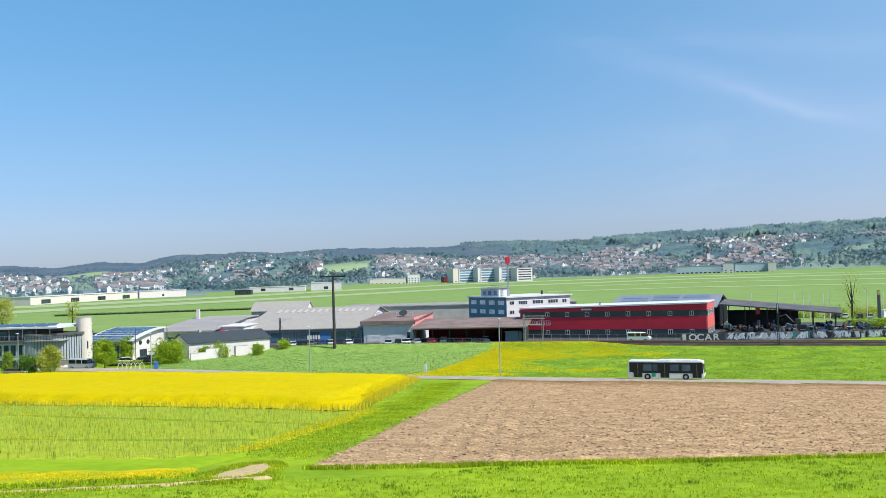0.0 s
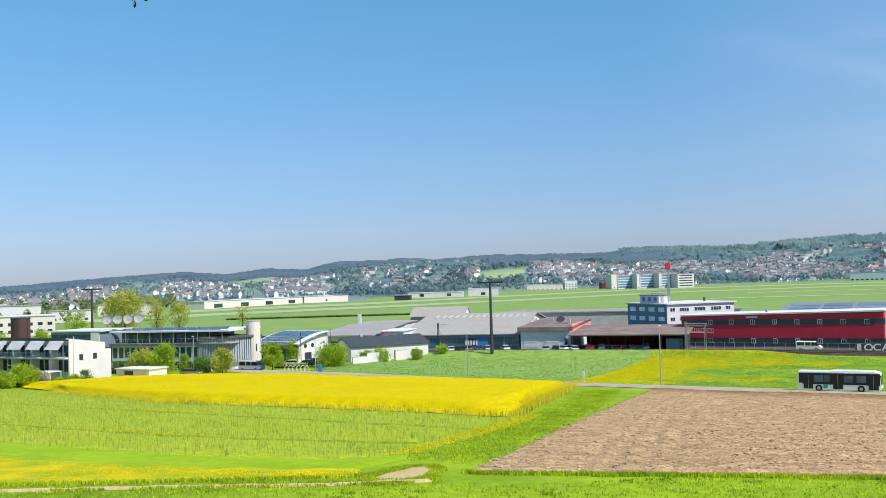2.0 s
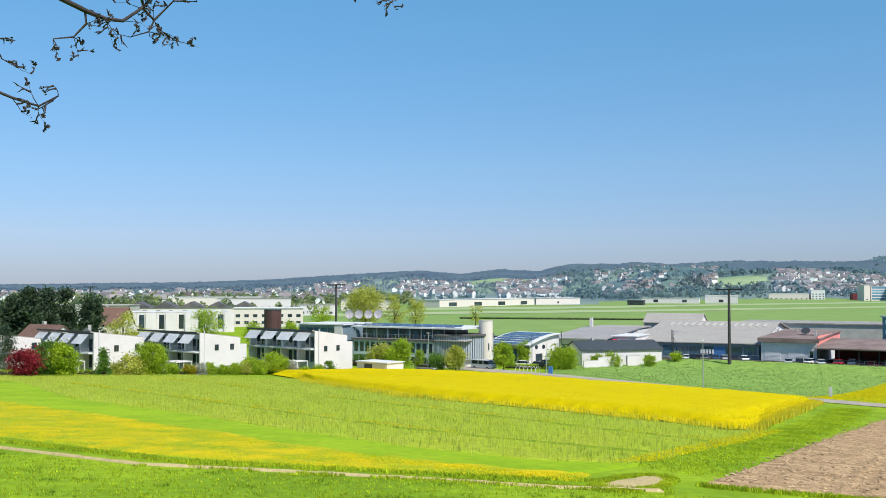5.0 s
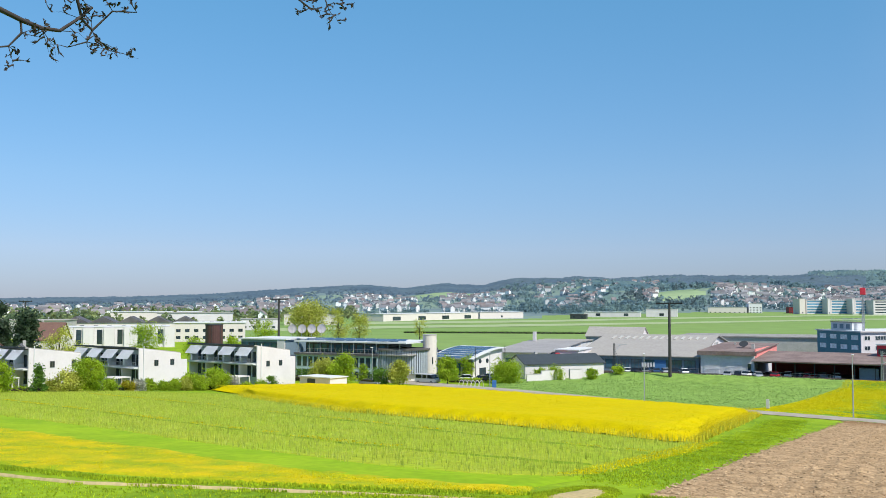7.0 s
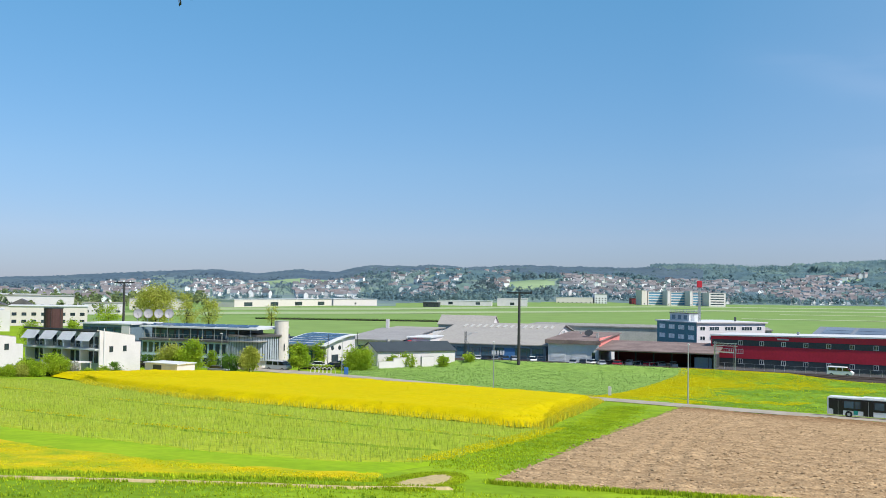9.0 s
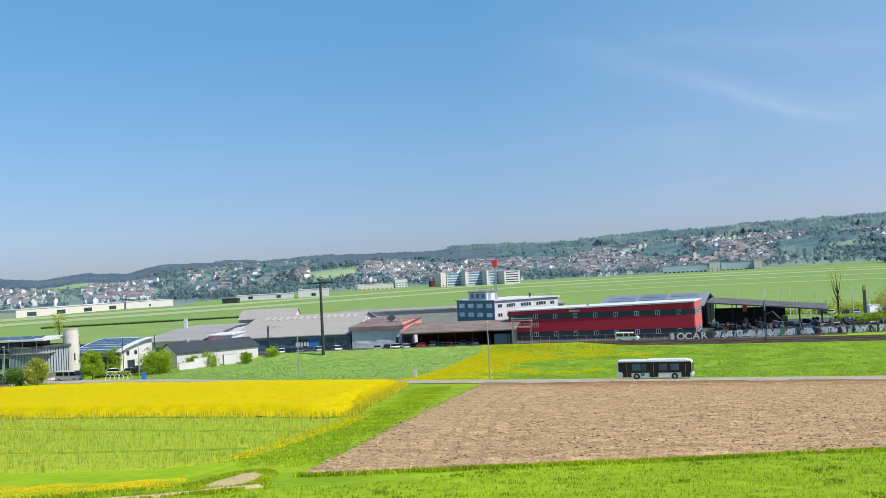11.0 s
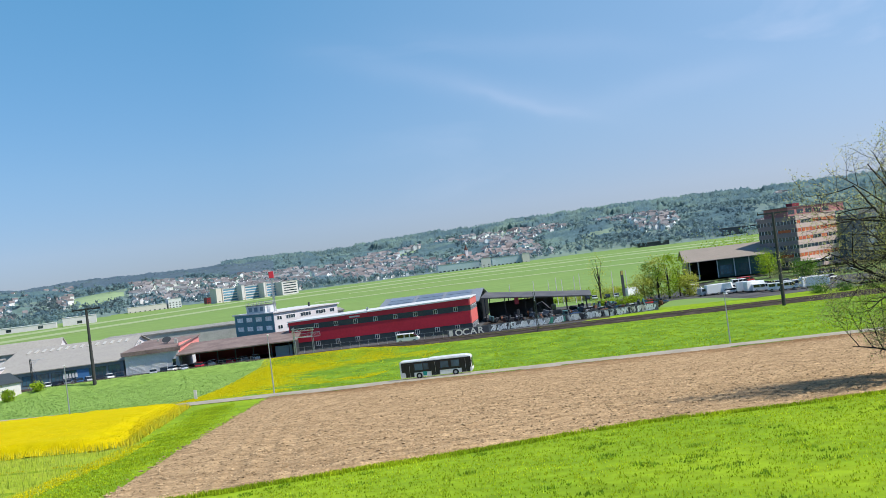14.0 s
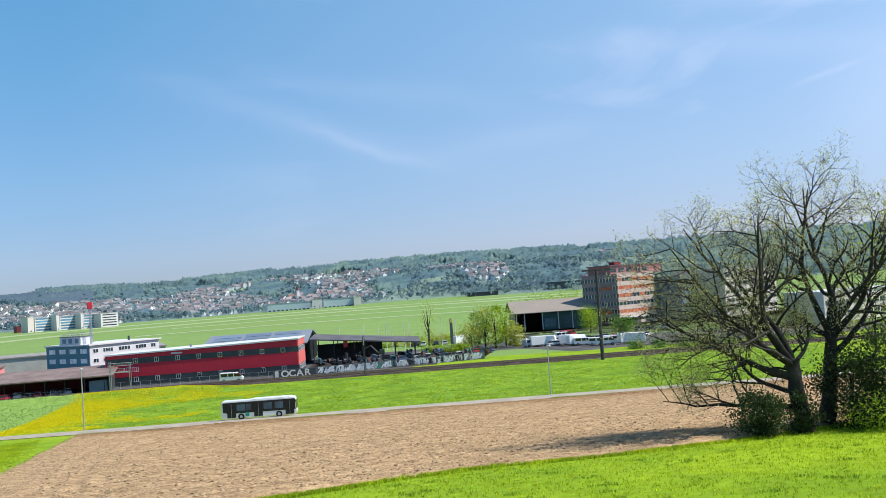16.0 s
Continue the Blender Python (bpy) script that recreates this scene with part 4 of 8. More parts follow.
def solar_workshop():
    b = site("glass_workshop", -19.95, 246, -21, "workshop with a curved solar roof and white gable", "building")
    L, D = 12.6, 12.0
    part("wall", boxes((0, L, 0, 0.3, -0.8, 4.5)), CONCRETE, b)
    for i in range(4):
        window(b, "f", L, D, 1.8 + i * 3.0, 0.8, 2.4, 3.2, FRAMEDARK, GLASSBLUE, 2, False)
    curve = [(y, 4.7 + 2.4 * math.sin(y / D * math.pi / 2) ** 0.95 if y > 0 else 4.7) for y in np.linspace(0, D, 9)]
    for x0 in (0.0, L - 0.3):
        bm = bmesh.new()
        a = [bm.verts.new((x0, y, z)) for y, z in [(0.303, -0.8)] + [(max(y, 0.303), z - 0.15) for y, z in curve] + [(D, -0.8)]]
        c = [bm.verts.new(v.co + Vector((0.3, 0, 0))) for v in a]
        bm.faces.new(a), bm.faces.new(c[::-1])
        for i in range(len(a)):
            bm.faces.new((a[i], c[i], c[(i + 1) % len(a)], a[(i + 1) % len(a)]))
        part("gable_wall", bm, WHITE, b)
    bm = bmesh.new()
    lo = [(y * 1.1 - 0.8, z) for y, z in curve]
    rows = [[bm.verts.new((x, y, z + dz)) for y, z in lo] for x in (-0.6, L + 0.9) for dz in (0, 0.22)]
    for i in range(len(lo) - 1):
        bm.faces.new((rows[0][i], rows[2][i], rows[2][i + 1], rows[0][i + 1]))
        bm.faces.new((rows[1][i], rows[1][i + 1], rows[3][i + 1], rows[3][i]))
        bm.faces.new((rows[0][i], rows[0][i + 1], rows[1][i + 1], rows[1][i]))
        bm.faces.new((rows[2][i], rows[3][i], rows[3][i + 1], rows[2][i + 1]))
    bm.faces.new((rows[0][0], rows[1][0], rows[3][0], rows[2][0]))
    bm.faces.new((rows[0][-1], rows[2][-1], rows[3][-1], rows[1][-1]))
    part("curved_roof", bm, OFFWHITE, b, "curved pale metal roof")
    pm = bpy.data.meshes.new("solar_panel")
    q = boxes((0, 1.9, 0, 1.28, 0, 0.05))
    q.to_mesh(pm)
    q.free()
    pm.materials.append(SOLAR)
    for i in range(6):
        for j in range(len(lo) - 2):
            (y0, z0), (y1, z1) = lo[j], lo[j + 1]
            linked("solar_panel", pm, b, pose(0.1 + i * 2.0, y0 + 0.08, z0 + 0.27, math.degrees(math.atan2(z1 - z0, y1 - y0)), 0, 0))
    for px in (3.0, 5.8):
        part("round_window", tubes((((L - 0.05, px, 4.2), (L + 0.06, px, 4.2)), 0.55), sides=14), GLASS, b)
    window(b, "r", L, D, 4.0, 0.8, 2.6, 1.8, FRAMEDARK)
    for px in (-0.2, 11.5):
        part("roof_mast", tubes((((L + 1.2, px, -0.6), (L + 1.2, px, 7.8)), 0.09)), DARKSTEEL, b)


solar_workshop()


# ---- headquarters with the round tower ----
def headquarters():
    b = site("glass_office", -27.8, 241, -7, "modern glass and metal office with a roof terrace", "building")
    L, D = 22.5, 16.0
    z0 = 0.0
    shell(b, L, D, 6.2, TERRACE)
    part("floor_edge", boxes((-0.4, L + 0.4, -0.5, -0.003, 5.9, 6.4)), ROOFDARK, b)
    for i in range(14):
        window(b, "f", L, D, 0.9 + i * 1.6, 3.2, 1.1, 2.3, FRAMEDARK, GLASS, 0, False)
        window(b, "f", L, D, 0.9 + i * 1.6, 0.4, 1.1, 1.9, FRAMEDARK, GLASS, 0, False)
    part("terrace_deck", boxes((-0.3, L + 8, 0, D, 6.203, 6.4)), ROOFGREY, b)
    part("penthouse", boxes((1.0, L + 1, 2.6, D - 1, 6.403, 8.7)), CHARCOAL, b, "dark glazed top storey")
    for i in range(11):
        window(b, "f", L, D, 2.3 + i * 2.0, 6.6, 1.7, 1.8, FRAMEDARK, GLASSBLUE, 0, False).location.y = 2.58
    part("top_roof", boxes((-0.8, L + 7.5, 0.2, D, 8.9, 9.25)), OFFWHITE, b, "thin overhanging pale roof slab")
    for i in range(10):
        part("roof_post", boxes((0.2 + i * 3.1, 0.32 + i * 3.1, 0.5, 0.62, 6.4, 8.9)), STEEL, b)
    rl = bmesh.new()
    for i in range(30):
        box(rl, 0.0 + i, 0.04 + i, 0.1, 0.14, 6.4, 7.4)
    box(rl, 0, 29.04, 0.1, 0.15, 7.4, 7.45)
    part("railing", rl, STEEL, b)
    pm = bpy.data.meshes.new("solar_panel")
    q = boxes((0, 2.6, 0, 1.6, 0, 0.06))
    q.to_mesh(pm)
    q.free()
    pm.materials.append(SOLAR)
    for i in range(9):
        for j in range(2):
            linked("solar_panel", pm, b, pose(1.0 + i * 2.9, 2.0 + j * 3.5, 9.3, 14, 0, 0))
    # curved metal front
    arc = [(L - 0.2 + 10.4 * math.sin(a) ** 1.0, 1.2 + 10.5 * (1 - math.cos(a)) - 1.0) for a in np.linspace(0, math.pi / 2, 15)]
    bm = bmesh.new()
    upright(bm, arc + [(L - 0.2, 11.0)], 1.9, 7.3)
    part("curved_front", bm, mat("pale_blue_grey_panel", (0.36, 0.41, 0.46), 0.1, 0.4, 3.0, 0.6), b, "curved pale grey metal front")
    bm = bmesh.new()
    upright(bm, [(x * 1.0 + 0.35, y - 0.35) for x, y in arc] + [(L, 11.0)], 7.303, 7.75)
    part("curved_roof_edge", bm, ROOFDARK, b)
    bm = bmesh.new()
    upright(bm, [(x - 0.7, y + 0.6) for x, y in arc] + [(L, 11.0)], -0.8, 1.897)
    part("curved_base", bm, WHITE, b, "white base wall under the curved front")
    for i in range(0, 14):
        (xa, ya), (xb, yb) = arc[i], arc[i + 1]
        ang = math.degrees(math.atan2(yb - ya, xb - xa))
        for k in (0.15, 0.65):
            linked("fin", FIN, b, pose(xa + (xb - xa) * k, ya + (yb - ya) * k - 0.12, 1.95, 0, 0, ang))
    tx, ty = polar(-20.13, 232)
    t = thing("stair_tower", tx, ty, ground(tx, ty), 0, "round pale concrete stair tower", "tower")
    bm = bmesh.new()
    tube(bm, [(0, 0, -0.8), (0, 0, 10.7)], 1.62, 28)
    part("shaft", bm, WARMWHITE, t)
    part("cap", tubes((((0, 0, 10.703), (0, 0, 10.85)), 1.68), sides=28), CONCRETE, t)
    part("slot_window", boxes((1.1, 1.3, -1.3, -1.1, 4.0, 5.6)), GLASS, t)
    c = site("office_wing", -30.9, 252, -7, "flat-roofed glazed office wing", "building")
    shell(c, 13.5, 12, 9.3, BLUEGREY)
    flat_roof(c, 13.5, 12, 9.3, OFFWHITE, 0.5, 0.3)
    for i in range(6):
        window(c, "f", 13.5, 12, 1.3 + i * 2.15, 6.3, 1.9, 2.3, FRAMEDARK, GLASSBLUE, 0, False)
        window(c, "f", 13.5, 12, 1.3 + i * 2.15, 2.9, 1.9, 2.3, FRAMEDARK, GLASSBLUE, 0, False)
    part("white_pier", boxes((11.2, 13.4, -0.4, -0.05, 5.0, 9.2)), WHITE, c)


_bm = boxes((-0.03, 0.03, -0.12, 0.0, 0, 5.3))
FIN = bpy.data.meshes.new("fin")
_bm.to_mesh(FIN)
_bm.free()
FIN.materials.append(DARKSTEEL)
headquarters()


def dish(az, d, z):
    x, y = polar(az, d)
    t = thing("satellite_dish", x, y, z, 42, "white satellite dish on the office roof", "dish", "roof dishes")
    bm = bmesh.new()
    rings = []
    for r in np.linspace(0.02, 1.12, 7):
        rings.append([bm.verts.new((r * math.cos(a), 0.28 - r * r * 0.3, 1.9 + r * math.sin(a) + 0.0)) for a in np.linspace(0, 2 * math.pi, 24, endpoint=False)])
    for a, c in zip(rings, rings[1:]):
        for k in range(24):
            bm.faces.new((a[k], c[k], c[(k + 1) % 24], a[(k + 1) % 24]))
    bmesh.ops.solidify(bm, geom=list(bm.faces), thickness=0.05)
    part("reflector", bm, WHITE, t, smooth=True)
    part("mount", tubes((((0, 0.3, 0), (0, 0.3, 1.9)), 0.08)), STEEL, t)
    part("feed_arm", tubes((((0, 0.0, 0.8), (0, -0.9, 1.9)), 0.03)), STEEL, t)


for az in (-28.04, -27.49, -26.94, -26.38):
    dish(az, 246, 10.55)


# ---- terrace houses ----
def terrace_house(az, d, zt, Dw, L, wins):
    """Near corner at az, d. The front runs back to the left, the white end to the right."""
    cx, cy = polar(az, d)
    turn = -17
    ca, sa = math.cos(radians(turn)), math.sin(radians(turn))
    x, y = cx - L * ca, cy - L * sa
    g = ground(cx, cy)
    b = thing("terrace_house", x, y, g, turn, "white terrace house row with shaded balconies and awnings", "house", "terrace houses")
    H = zt - g
    D = Dw
    # ground, balcony and roof storeys
    part("end_wall", prism_yz([(0, -0.8), (D, -0.8), (D, H - 2.6), (D - 1.6, H - 2.6), (D - 1.6, H - 1.3), (0.0, H)], L - 0.3, L), WHITE, b, "bright white rendered end wall")
    part("end_wall", prism_yz([(0, -0.8), (D, -0.8), (D, H - 2.6), (0, H - 0.6)], 0, 0.3), WHITE, b)
    part("back_wall", boxes((0.303, L - 0.303, D - 0.3, D, -0.8, H - 2.6)), WHITE, b)
    part("front_wall", boxes((0.303, L - 0.303, 1.6, 1.9, -0.8, H - 0.5)), TERRACE, b, "pale blue-grey front wall with shade in its colour")
    part("roof", prism_yz([(-0.5, H - 0.05), (D - 1.5, H - 1.35), (D - 1.5, H - 1.15), (-0.5, H + 0.17)], -0.3, L - 0.31), ROOFGREY, b)
    part("roof_edge", boxes((-0.3, L - 0.305, -0.62, -0.51, H - 0.12, H + 0.2)), FRAMEDARK, b)
    part("balcony_slab", boxes((0.303, L - 0.303, -0.9, 1.597, H - 3.9, H - 3.65)), OFFWHITE, b)
    n = max(3, int(L / 4.6))
    w = L / n
    for i in range(n):
        x0 = i * w
        part("party_wall", boxes((x0 + 0.31, x0 + 0.5, -0.6, 1.597, -0.5, H - 3.9)), WHITE, b)
        # upper party walls take the shade-coloured render, lower ones stay white
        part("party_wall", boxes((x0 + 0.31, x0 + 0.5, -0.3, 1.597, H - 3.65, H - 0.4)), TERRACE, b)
        aw = bmesh.new()
        v = [aw.verts.new(c) for c in ((x0 + 0.8, -0.66, H - 0.35), (x0 + w - 0.5, -0.66, H - 0.35), (x0 + w - 0.5, -2.3, H - 2.0), (x0 + 0.8, -2.3, H - 2.0))]
        aw.faces.new(v)
        bmesh.ops.solidify(aw, geom=list(aw.faces), thickness=0.05)
        part("awning", aw, AWNING, b, "pale extended awning")
        for k in range(3):
            window(b, "f", L, D, x0 + 1.2 + k * (w - 1.4) / 2.6, H - 3.55, 1.0, 2.2, FRAMEDARK, GLASS, 0, False).location.y = 1.58
            window(b, "f", L, D, x0 + 1.2 + k * (w - 1.4) / 2.6, H - 6.6, 1.0, 2.3, FRAMEDARK, GLASS, 0, False).location.y = 1.58
        rl = bmesh.new()
        for k in range(14):
            xk = x0 + 0.4 + k * (w - 0.4) / 14
            box(rl, xk, xk + 0.04, -0.88, -0.84, H - 3.65, H - 2.7)
        box(rl, x0 + 0.35, x0 + w, -0.89, -0.83, H - 2.7, H - 2.64)
        tagged(part("railing", rl, STEEL, b), kind="stuff")
    for py, z in wins:
        window(b, "r", L, D, py, z, 0.95, 1.15, FRAMEDARK, GLASS)
    part("downpipe", tubes((((L + 0.12, 1.0, -0.6), (L + 0.12, 1.0, H + 0.4)), 0.09)), OFFWHITE, b)
    # garden pergola at the front corner
    pg = bmesh.new()
    box(pg, L - 5.2, L - 1.0, -4.8, -1.0, 2.3, 2.45)
    for px in (L - 5.1, L - 1.2):
        box(pg, px, px + 0.14, -4.7, -4.56, -0.8, 2.3)
        box(pg, px, px + 0.14, -1.2, -1.06, -0.8, 2.3)
    part("pergola", pg, WHITE, b, "white garden pergola")


def prism_yz(outline, x0, x1):
    bm = bmesh.new()
    a = [bm.verts.new((x0, y, z)) for y, z in outline]
    b = [bm.verts.new((x1, y, z)) for y, z in outline]
    bm.faces.new(a), bm.faces.new(b[::-1])
    for i in range(len(a)):
        bm.faces.new((a[i], b[i], b[(i + 1) % len(a)], a[(i + 1) % len(a)]))
    return bm


terrace_house(-30.0, 207, 10.1, 11.0, 21, ((3.0, 4.2), (6.6, 4.2)))
terrace_house(-36.45, 198, 10.3, 11.5, 20, ((4.0, 4.3), (7.8, 4.3)))
terrace_house(-42.1, 190, 11.0, 12.0, 19, ((4.6, 3.9), (9.0, 3.9)))
terrace_house(-47.6, 183, 11.4, 12.0, 19, ((4.6, 3.9), (9.0, 3.9)))


def garage():
    b = site("garage", -27.6, 206, -17, "small white flat-roofed garage beside a hedge", "shed")
    shell(b, 8.5, 5, 2.3, WHITE)
    flat_roof(b, 8.5, 5, 2.3, OFFWHITE, 0.25, 0.18)
    # the wall has no gap: a charcoal panel imitates the bay's inner shade
    part("opening", boxes((2.2, 4.4, -0.05, -0.003, -0.1, 2.05)), CHARCOAL, b, "dark panel standing in for the open bay's shade")
    part("door", boxes((4.7, 8.2, -0.06, -0.003, -0.1, 2.05)), WARMWHITE, b, "cream roller door")


garage()


# ---- buildings further left and behind ----
def silo():
    b = site("silo", -32.4, 330, 0, "dark brown round metal silo", "silo")
    part("drum", tubes((((0, 0, -0.5), (0, 0, 11.0)), 2.8), sides=24), mat("brown_metal", (0.085, 0.04, 0.035), 0.15, 0.3, 2, 0.5), b)
    part("cap", tubes((((0, 0, 11.003), (0, 0, 11.3)), 2.9), sides=24), DARKSTEEL, b)
    for k in range(6):
        a = k * math.pi / 3 + 0.3
        part("seam", boxes((-0.06, 0.06, -2.88, -2.78, -0.4, 11)), DARKSTEEL, b, m=pose(0, 0, 0, 0, 0, math.degrees(a)))


silo()


def row_white():
    b = site("white_row_building", -41.2, 420, 35, "long white modular building with tall dark windows", "building")
    L, D = 46.5, 14.0
    shell(b, L, D, 8.4, WHITE)
    flat_roof(b, L, D, 8.4, OFFWHITE, 0.2, 0.2)
    for i in range(6):
        window(b, "f", L, D, 4 + i * 7.8, 1.5, 2.0, 5.8, FRAMEDARK, GLASS, 0, False)
        part("bay", boxes((5.6 + i * 7.8, 9.6 + i * 7.8, -0.9, -0.003, -0.3, 8.0)), WHITE, b, "white projecting bay")
        part("panel_joint", boxes((9.7 + i * 7.8, 9.8 + i * 7.8, -0.05, -0.003, -0.3, 8.3)), CONCRETE, b)


row_white()


def house_far(az, d, L, D, H, ridge, wall, roof, turn, label, n=3, storeys=2):
    b = site("house", az, d, turn, label, "house")
    shell(b, L, D, H, wall)
    gable_roof(b, L, D, H, ridge, roof, wall=wall)
    for s in range(storeys):
        for i in range(n):
            window(b, "f", L, D, L * (i + 0.5) / n, 0.9 + s * 2.8, 1.3, 1.4, mullions=1)
        window(b, "r", L, D, D / 2, 0.9 + s * 2.8, 1.2, 1.4)
    part("chimney", boxes((L * 0.3, L * 0.3 + 0.7, D * 0.55, D * 0.55 + 0.7, ridge - 1.2, ridge + 0.9)), CONCRETE, b)


house_far(-46.2, 255, 12, 10, 5.2, 9.2, WARMWHITE, ROOFTILE, -10, "cream house with a brown tiled roof")
house_far(-43.4, 245, 9, 8, 5.6, 8.6, WHITE, ROOFDARK, -50, "white gabled house with a dark solar roof")
house_far(-42.4, 330, 11, 10, 7.0, 12.0, WARMWHITE, ROOFTILE, 20, "cream house with a hipped brown roof")


def box_building(name, az, d, L, D, H, turn, wall, roof, label, cols=6, rows=2, ww=2.0, wh=1.4, glass=GLASS, face="f", z0=1.2, dz=3.2):
    b = site(name, az, d, turn, label, "building")
    shell(b, L, D, H, wall)
    flat_roof(b, L, D, H, roof, 0.4, 0.35)
    for r in range(rows):
        for i in range(cols):
            window(b, "f", L, D, L * (i + 0.5) / cols, z0 + r * dz, ww, wh, FRAMEDARK, glass, 1, False)
    return b


box_building("rear_hall", -6.0, 340, 80, 26, 6.9, -4, CONCRETE, GRAVELROOF, "long low hall with a flat grey roof behind the works", 12, 1)
box_building("grey_hall", -45.5, 540, 50, 24, 9, 25, CONCRETE, ROOFGREY, "large grey hall with a pale roof", 5, 1)
def gabled_works():
    b = site("gabled_works", -40.5, 560, 32, "long cream works with a row of dark gabled roofs", "building")
    L, D, H = 70.0, 20.0, 7.0
    shell(b, L, D, H, WARMWHITE)
    for i in range(5):
        x0 = i * 14.0
        part("roof", prism(bmesh.new(), [(x0 + 0.02, H + 0.003), (x0 + 13.98, H + 0.003), (x0 + 7.0, H + 3.4)], -0.5, D + 0.5), ROOFDARK, b, "dark gabled roof")
        for k in range(2):
            window(b, "f", L, D, x0 + 3.6 + k * 6.8, 1.2, 2.2, 1.6, FRAMEDARK, GLASS, 1, False)
            window(b, "f", L, D, x0 + 3.6 + k * 6.8, 4.2, 2.2, 1.6, FRAMEDARK, GLASS, 1, False)


gabled_works()
box_building("cream_block", -34.6, 470, 32, 18, 8.5, 30, WARMWHITE, OFFWHITE, "cream flat-roofed commercial block", 8, 2)
box_building("white_block", -35.5, 640, 46, 16, 11, 30, WHITE, ROOFGREY, "white flat-roofed commercial block", 9, 2)
box_building("cream_hall", -38.0, 700, 60, 20, 11, 34, WARMWHITE, OFFWHITE, "long cream hall with pale roof", 9, 2)
box_building("white_hall", -31.5, 640, 30, 16, 7, 25, WHITE, ROOFGREY, "low white hall with grey roof", 5, 1)
box_building("white_hall", -28.5, 760, 40, 20, 8, 25, WARMWHITE, ROOFGREY, "low cream hall with grey roof", 6, 1)
box_building("long_hangar", -22.8, 880, 158, 24, 6.4, 75, WARMWHITE, OFFWHITE, "very long low cream hangar on the airfield edge", 4, 1, 12, 3.5, z0=0.6)
box_building("long_hangar", -17.2, 1012, 50, 24, 6.6, 42, WARMWHITE, OFFWHITE, "long low cream hangar on the airfield edge", 1, 1, 2, 2)
box_building("green_shed", -12.0, 1010, 16, 10, 4.5, 0, DARKSTEEL, ROOFDARK, "small dark shed on the airfield", 2, 1)
box_building("white_hangar", -11.2, 1120, 62, 20, 5.5, 5, WHITE, OFFWHITE, "low white hangar behind the grass", 2, 1, 5, 3)
box_building("white_hangar", -7.7, 1130, 34, 24, 8.5, 5, WHITE, WHITE, "tall white hangar behind the grass", 1, 1, 5, 3)
box_building("pale_hall", -4.3, 1420, 52, 22, 9, 5, WARMWHITE, OFFWHITE, "pale hall beyond the airfield", 8, 1)
box_building("grey_block", -2.1, 1430, 18, 18, 14, 15, OFFWHITE, ROOFGREY, "pale grey block beyond the airfield", 4, 3)
box_building("brown_block", 0.0, 1450, 20, 16, 9, 15, MAROON, ROOFDARK, "dark red block beyond the airfield", 4, 2)
FARGLASS = glass_mat("pale_blue_glass", (0.12, 0.27, 0.41))
for i, (az0, w) in enumerate(((0.9, 26), (2.15, 26), (3.35, 22))):
    box_building("glass_office_block", az0, 1405, w, 20, 19.0, 24, WHITE, OFFWHITE, "blue glass office block with pale bands", 1, 5, w - 2.0, 2.2, FARGLASS, z0=1.5, dz=3.6)
box_building("stair_core", 0.55, 1400, 8, 20, 20.5, 24, WARMWHITE, WHITE, "pale stair core between glass blocks", 1, 1)
box_building("stair_core", 1.98, 1400, 4.0, 20, 20.5, 24, WHITE, WHITE, "white stair core between glass blocks", 1, 1, 1)
box_building("stair_core", 3.22, 1400, 3.0, 20, 20.5, 24, WHITE, WHITE, "white stair core between glass blocks", 1, 1, 1)
box_building("white_office", 4.25, 1395, 25, 20, 18.5, 24, WHITE, WHITE, "white office block with dark window bands", 1, 5, 20, 1.5, z0=2.0, dz=3.4)
box_building("dark_hall", 13.3, 1655, 70, 30, 13.5, -14, TERRACE, ROOFGREY, "long dark grey hangar before the town", 10, 1, 4, 2)
box_building("white_stair", 15.85, 1640, 16, 12, 17, -14, WHITE, ROOFTILE, "white block with a red roof between hangars", 2, 2)
box_building("dark_hall", 16.5, 1650, 54, 30, 15, -14, TERRACE, ROOFGREY, "dark grey hangar before the town", 8, 1, 4, 2)
box_building("pale_hall_end", 18.25, 1640, 12, 30, 16.5, -14, WARMWHITE, WHITE, "pale end of a long hangar", 1, 1)
box_building("dark_shed", 24.9, 1640, 50, 20, 9, -20, DARKSTEEL, ROOFDARK, "low dark shed at the airfield edge", 3, 1)
box_building("dark_plant", 29.6, 1690, 90, 30, 17, -20, CHARCOAL, ROOFGREY, "long dark plant building before the woods", 10, 2, 4, 1.5)
box_building("white_shed", 31.0, 1620, 24, 14, 9, -20, WHITE, ROOFGREY, "white shed at the airfield edge", 3, 1)


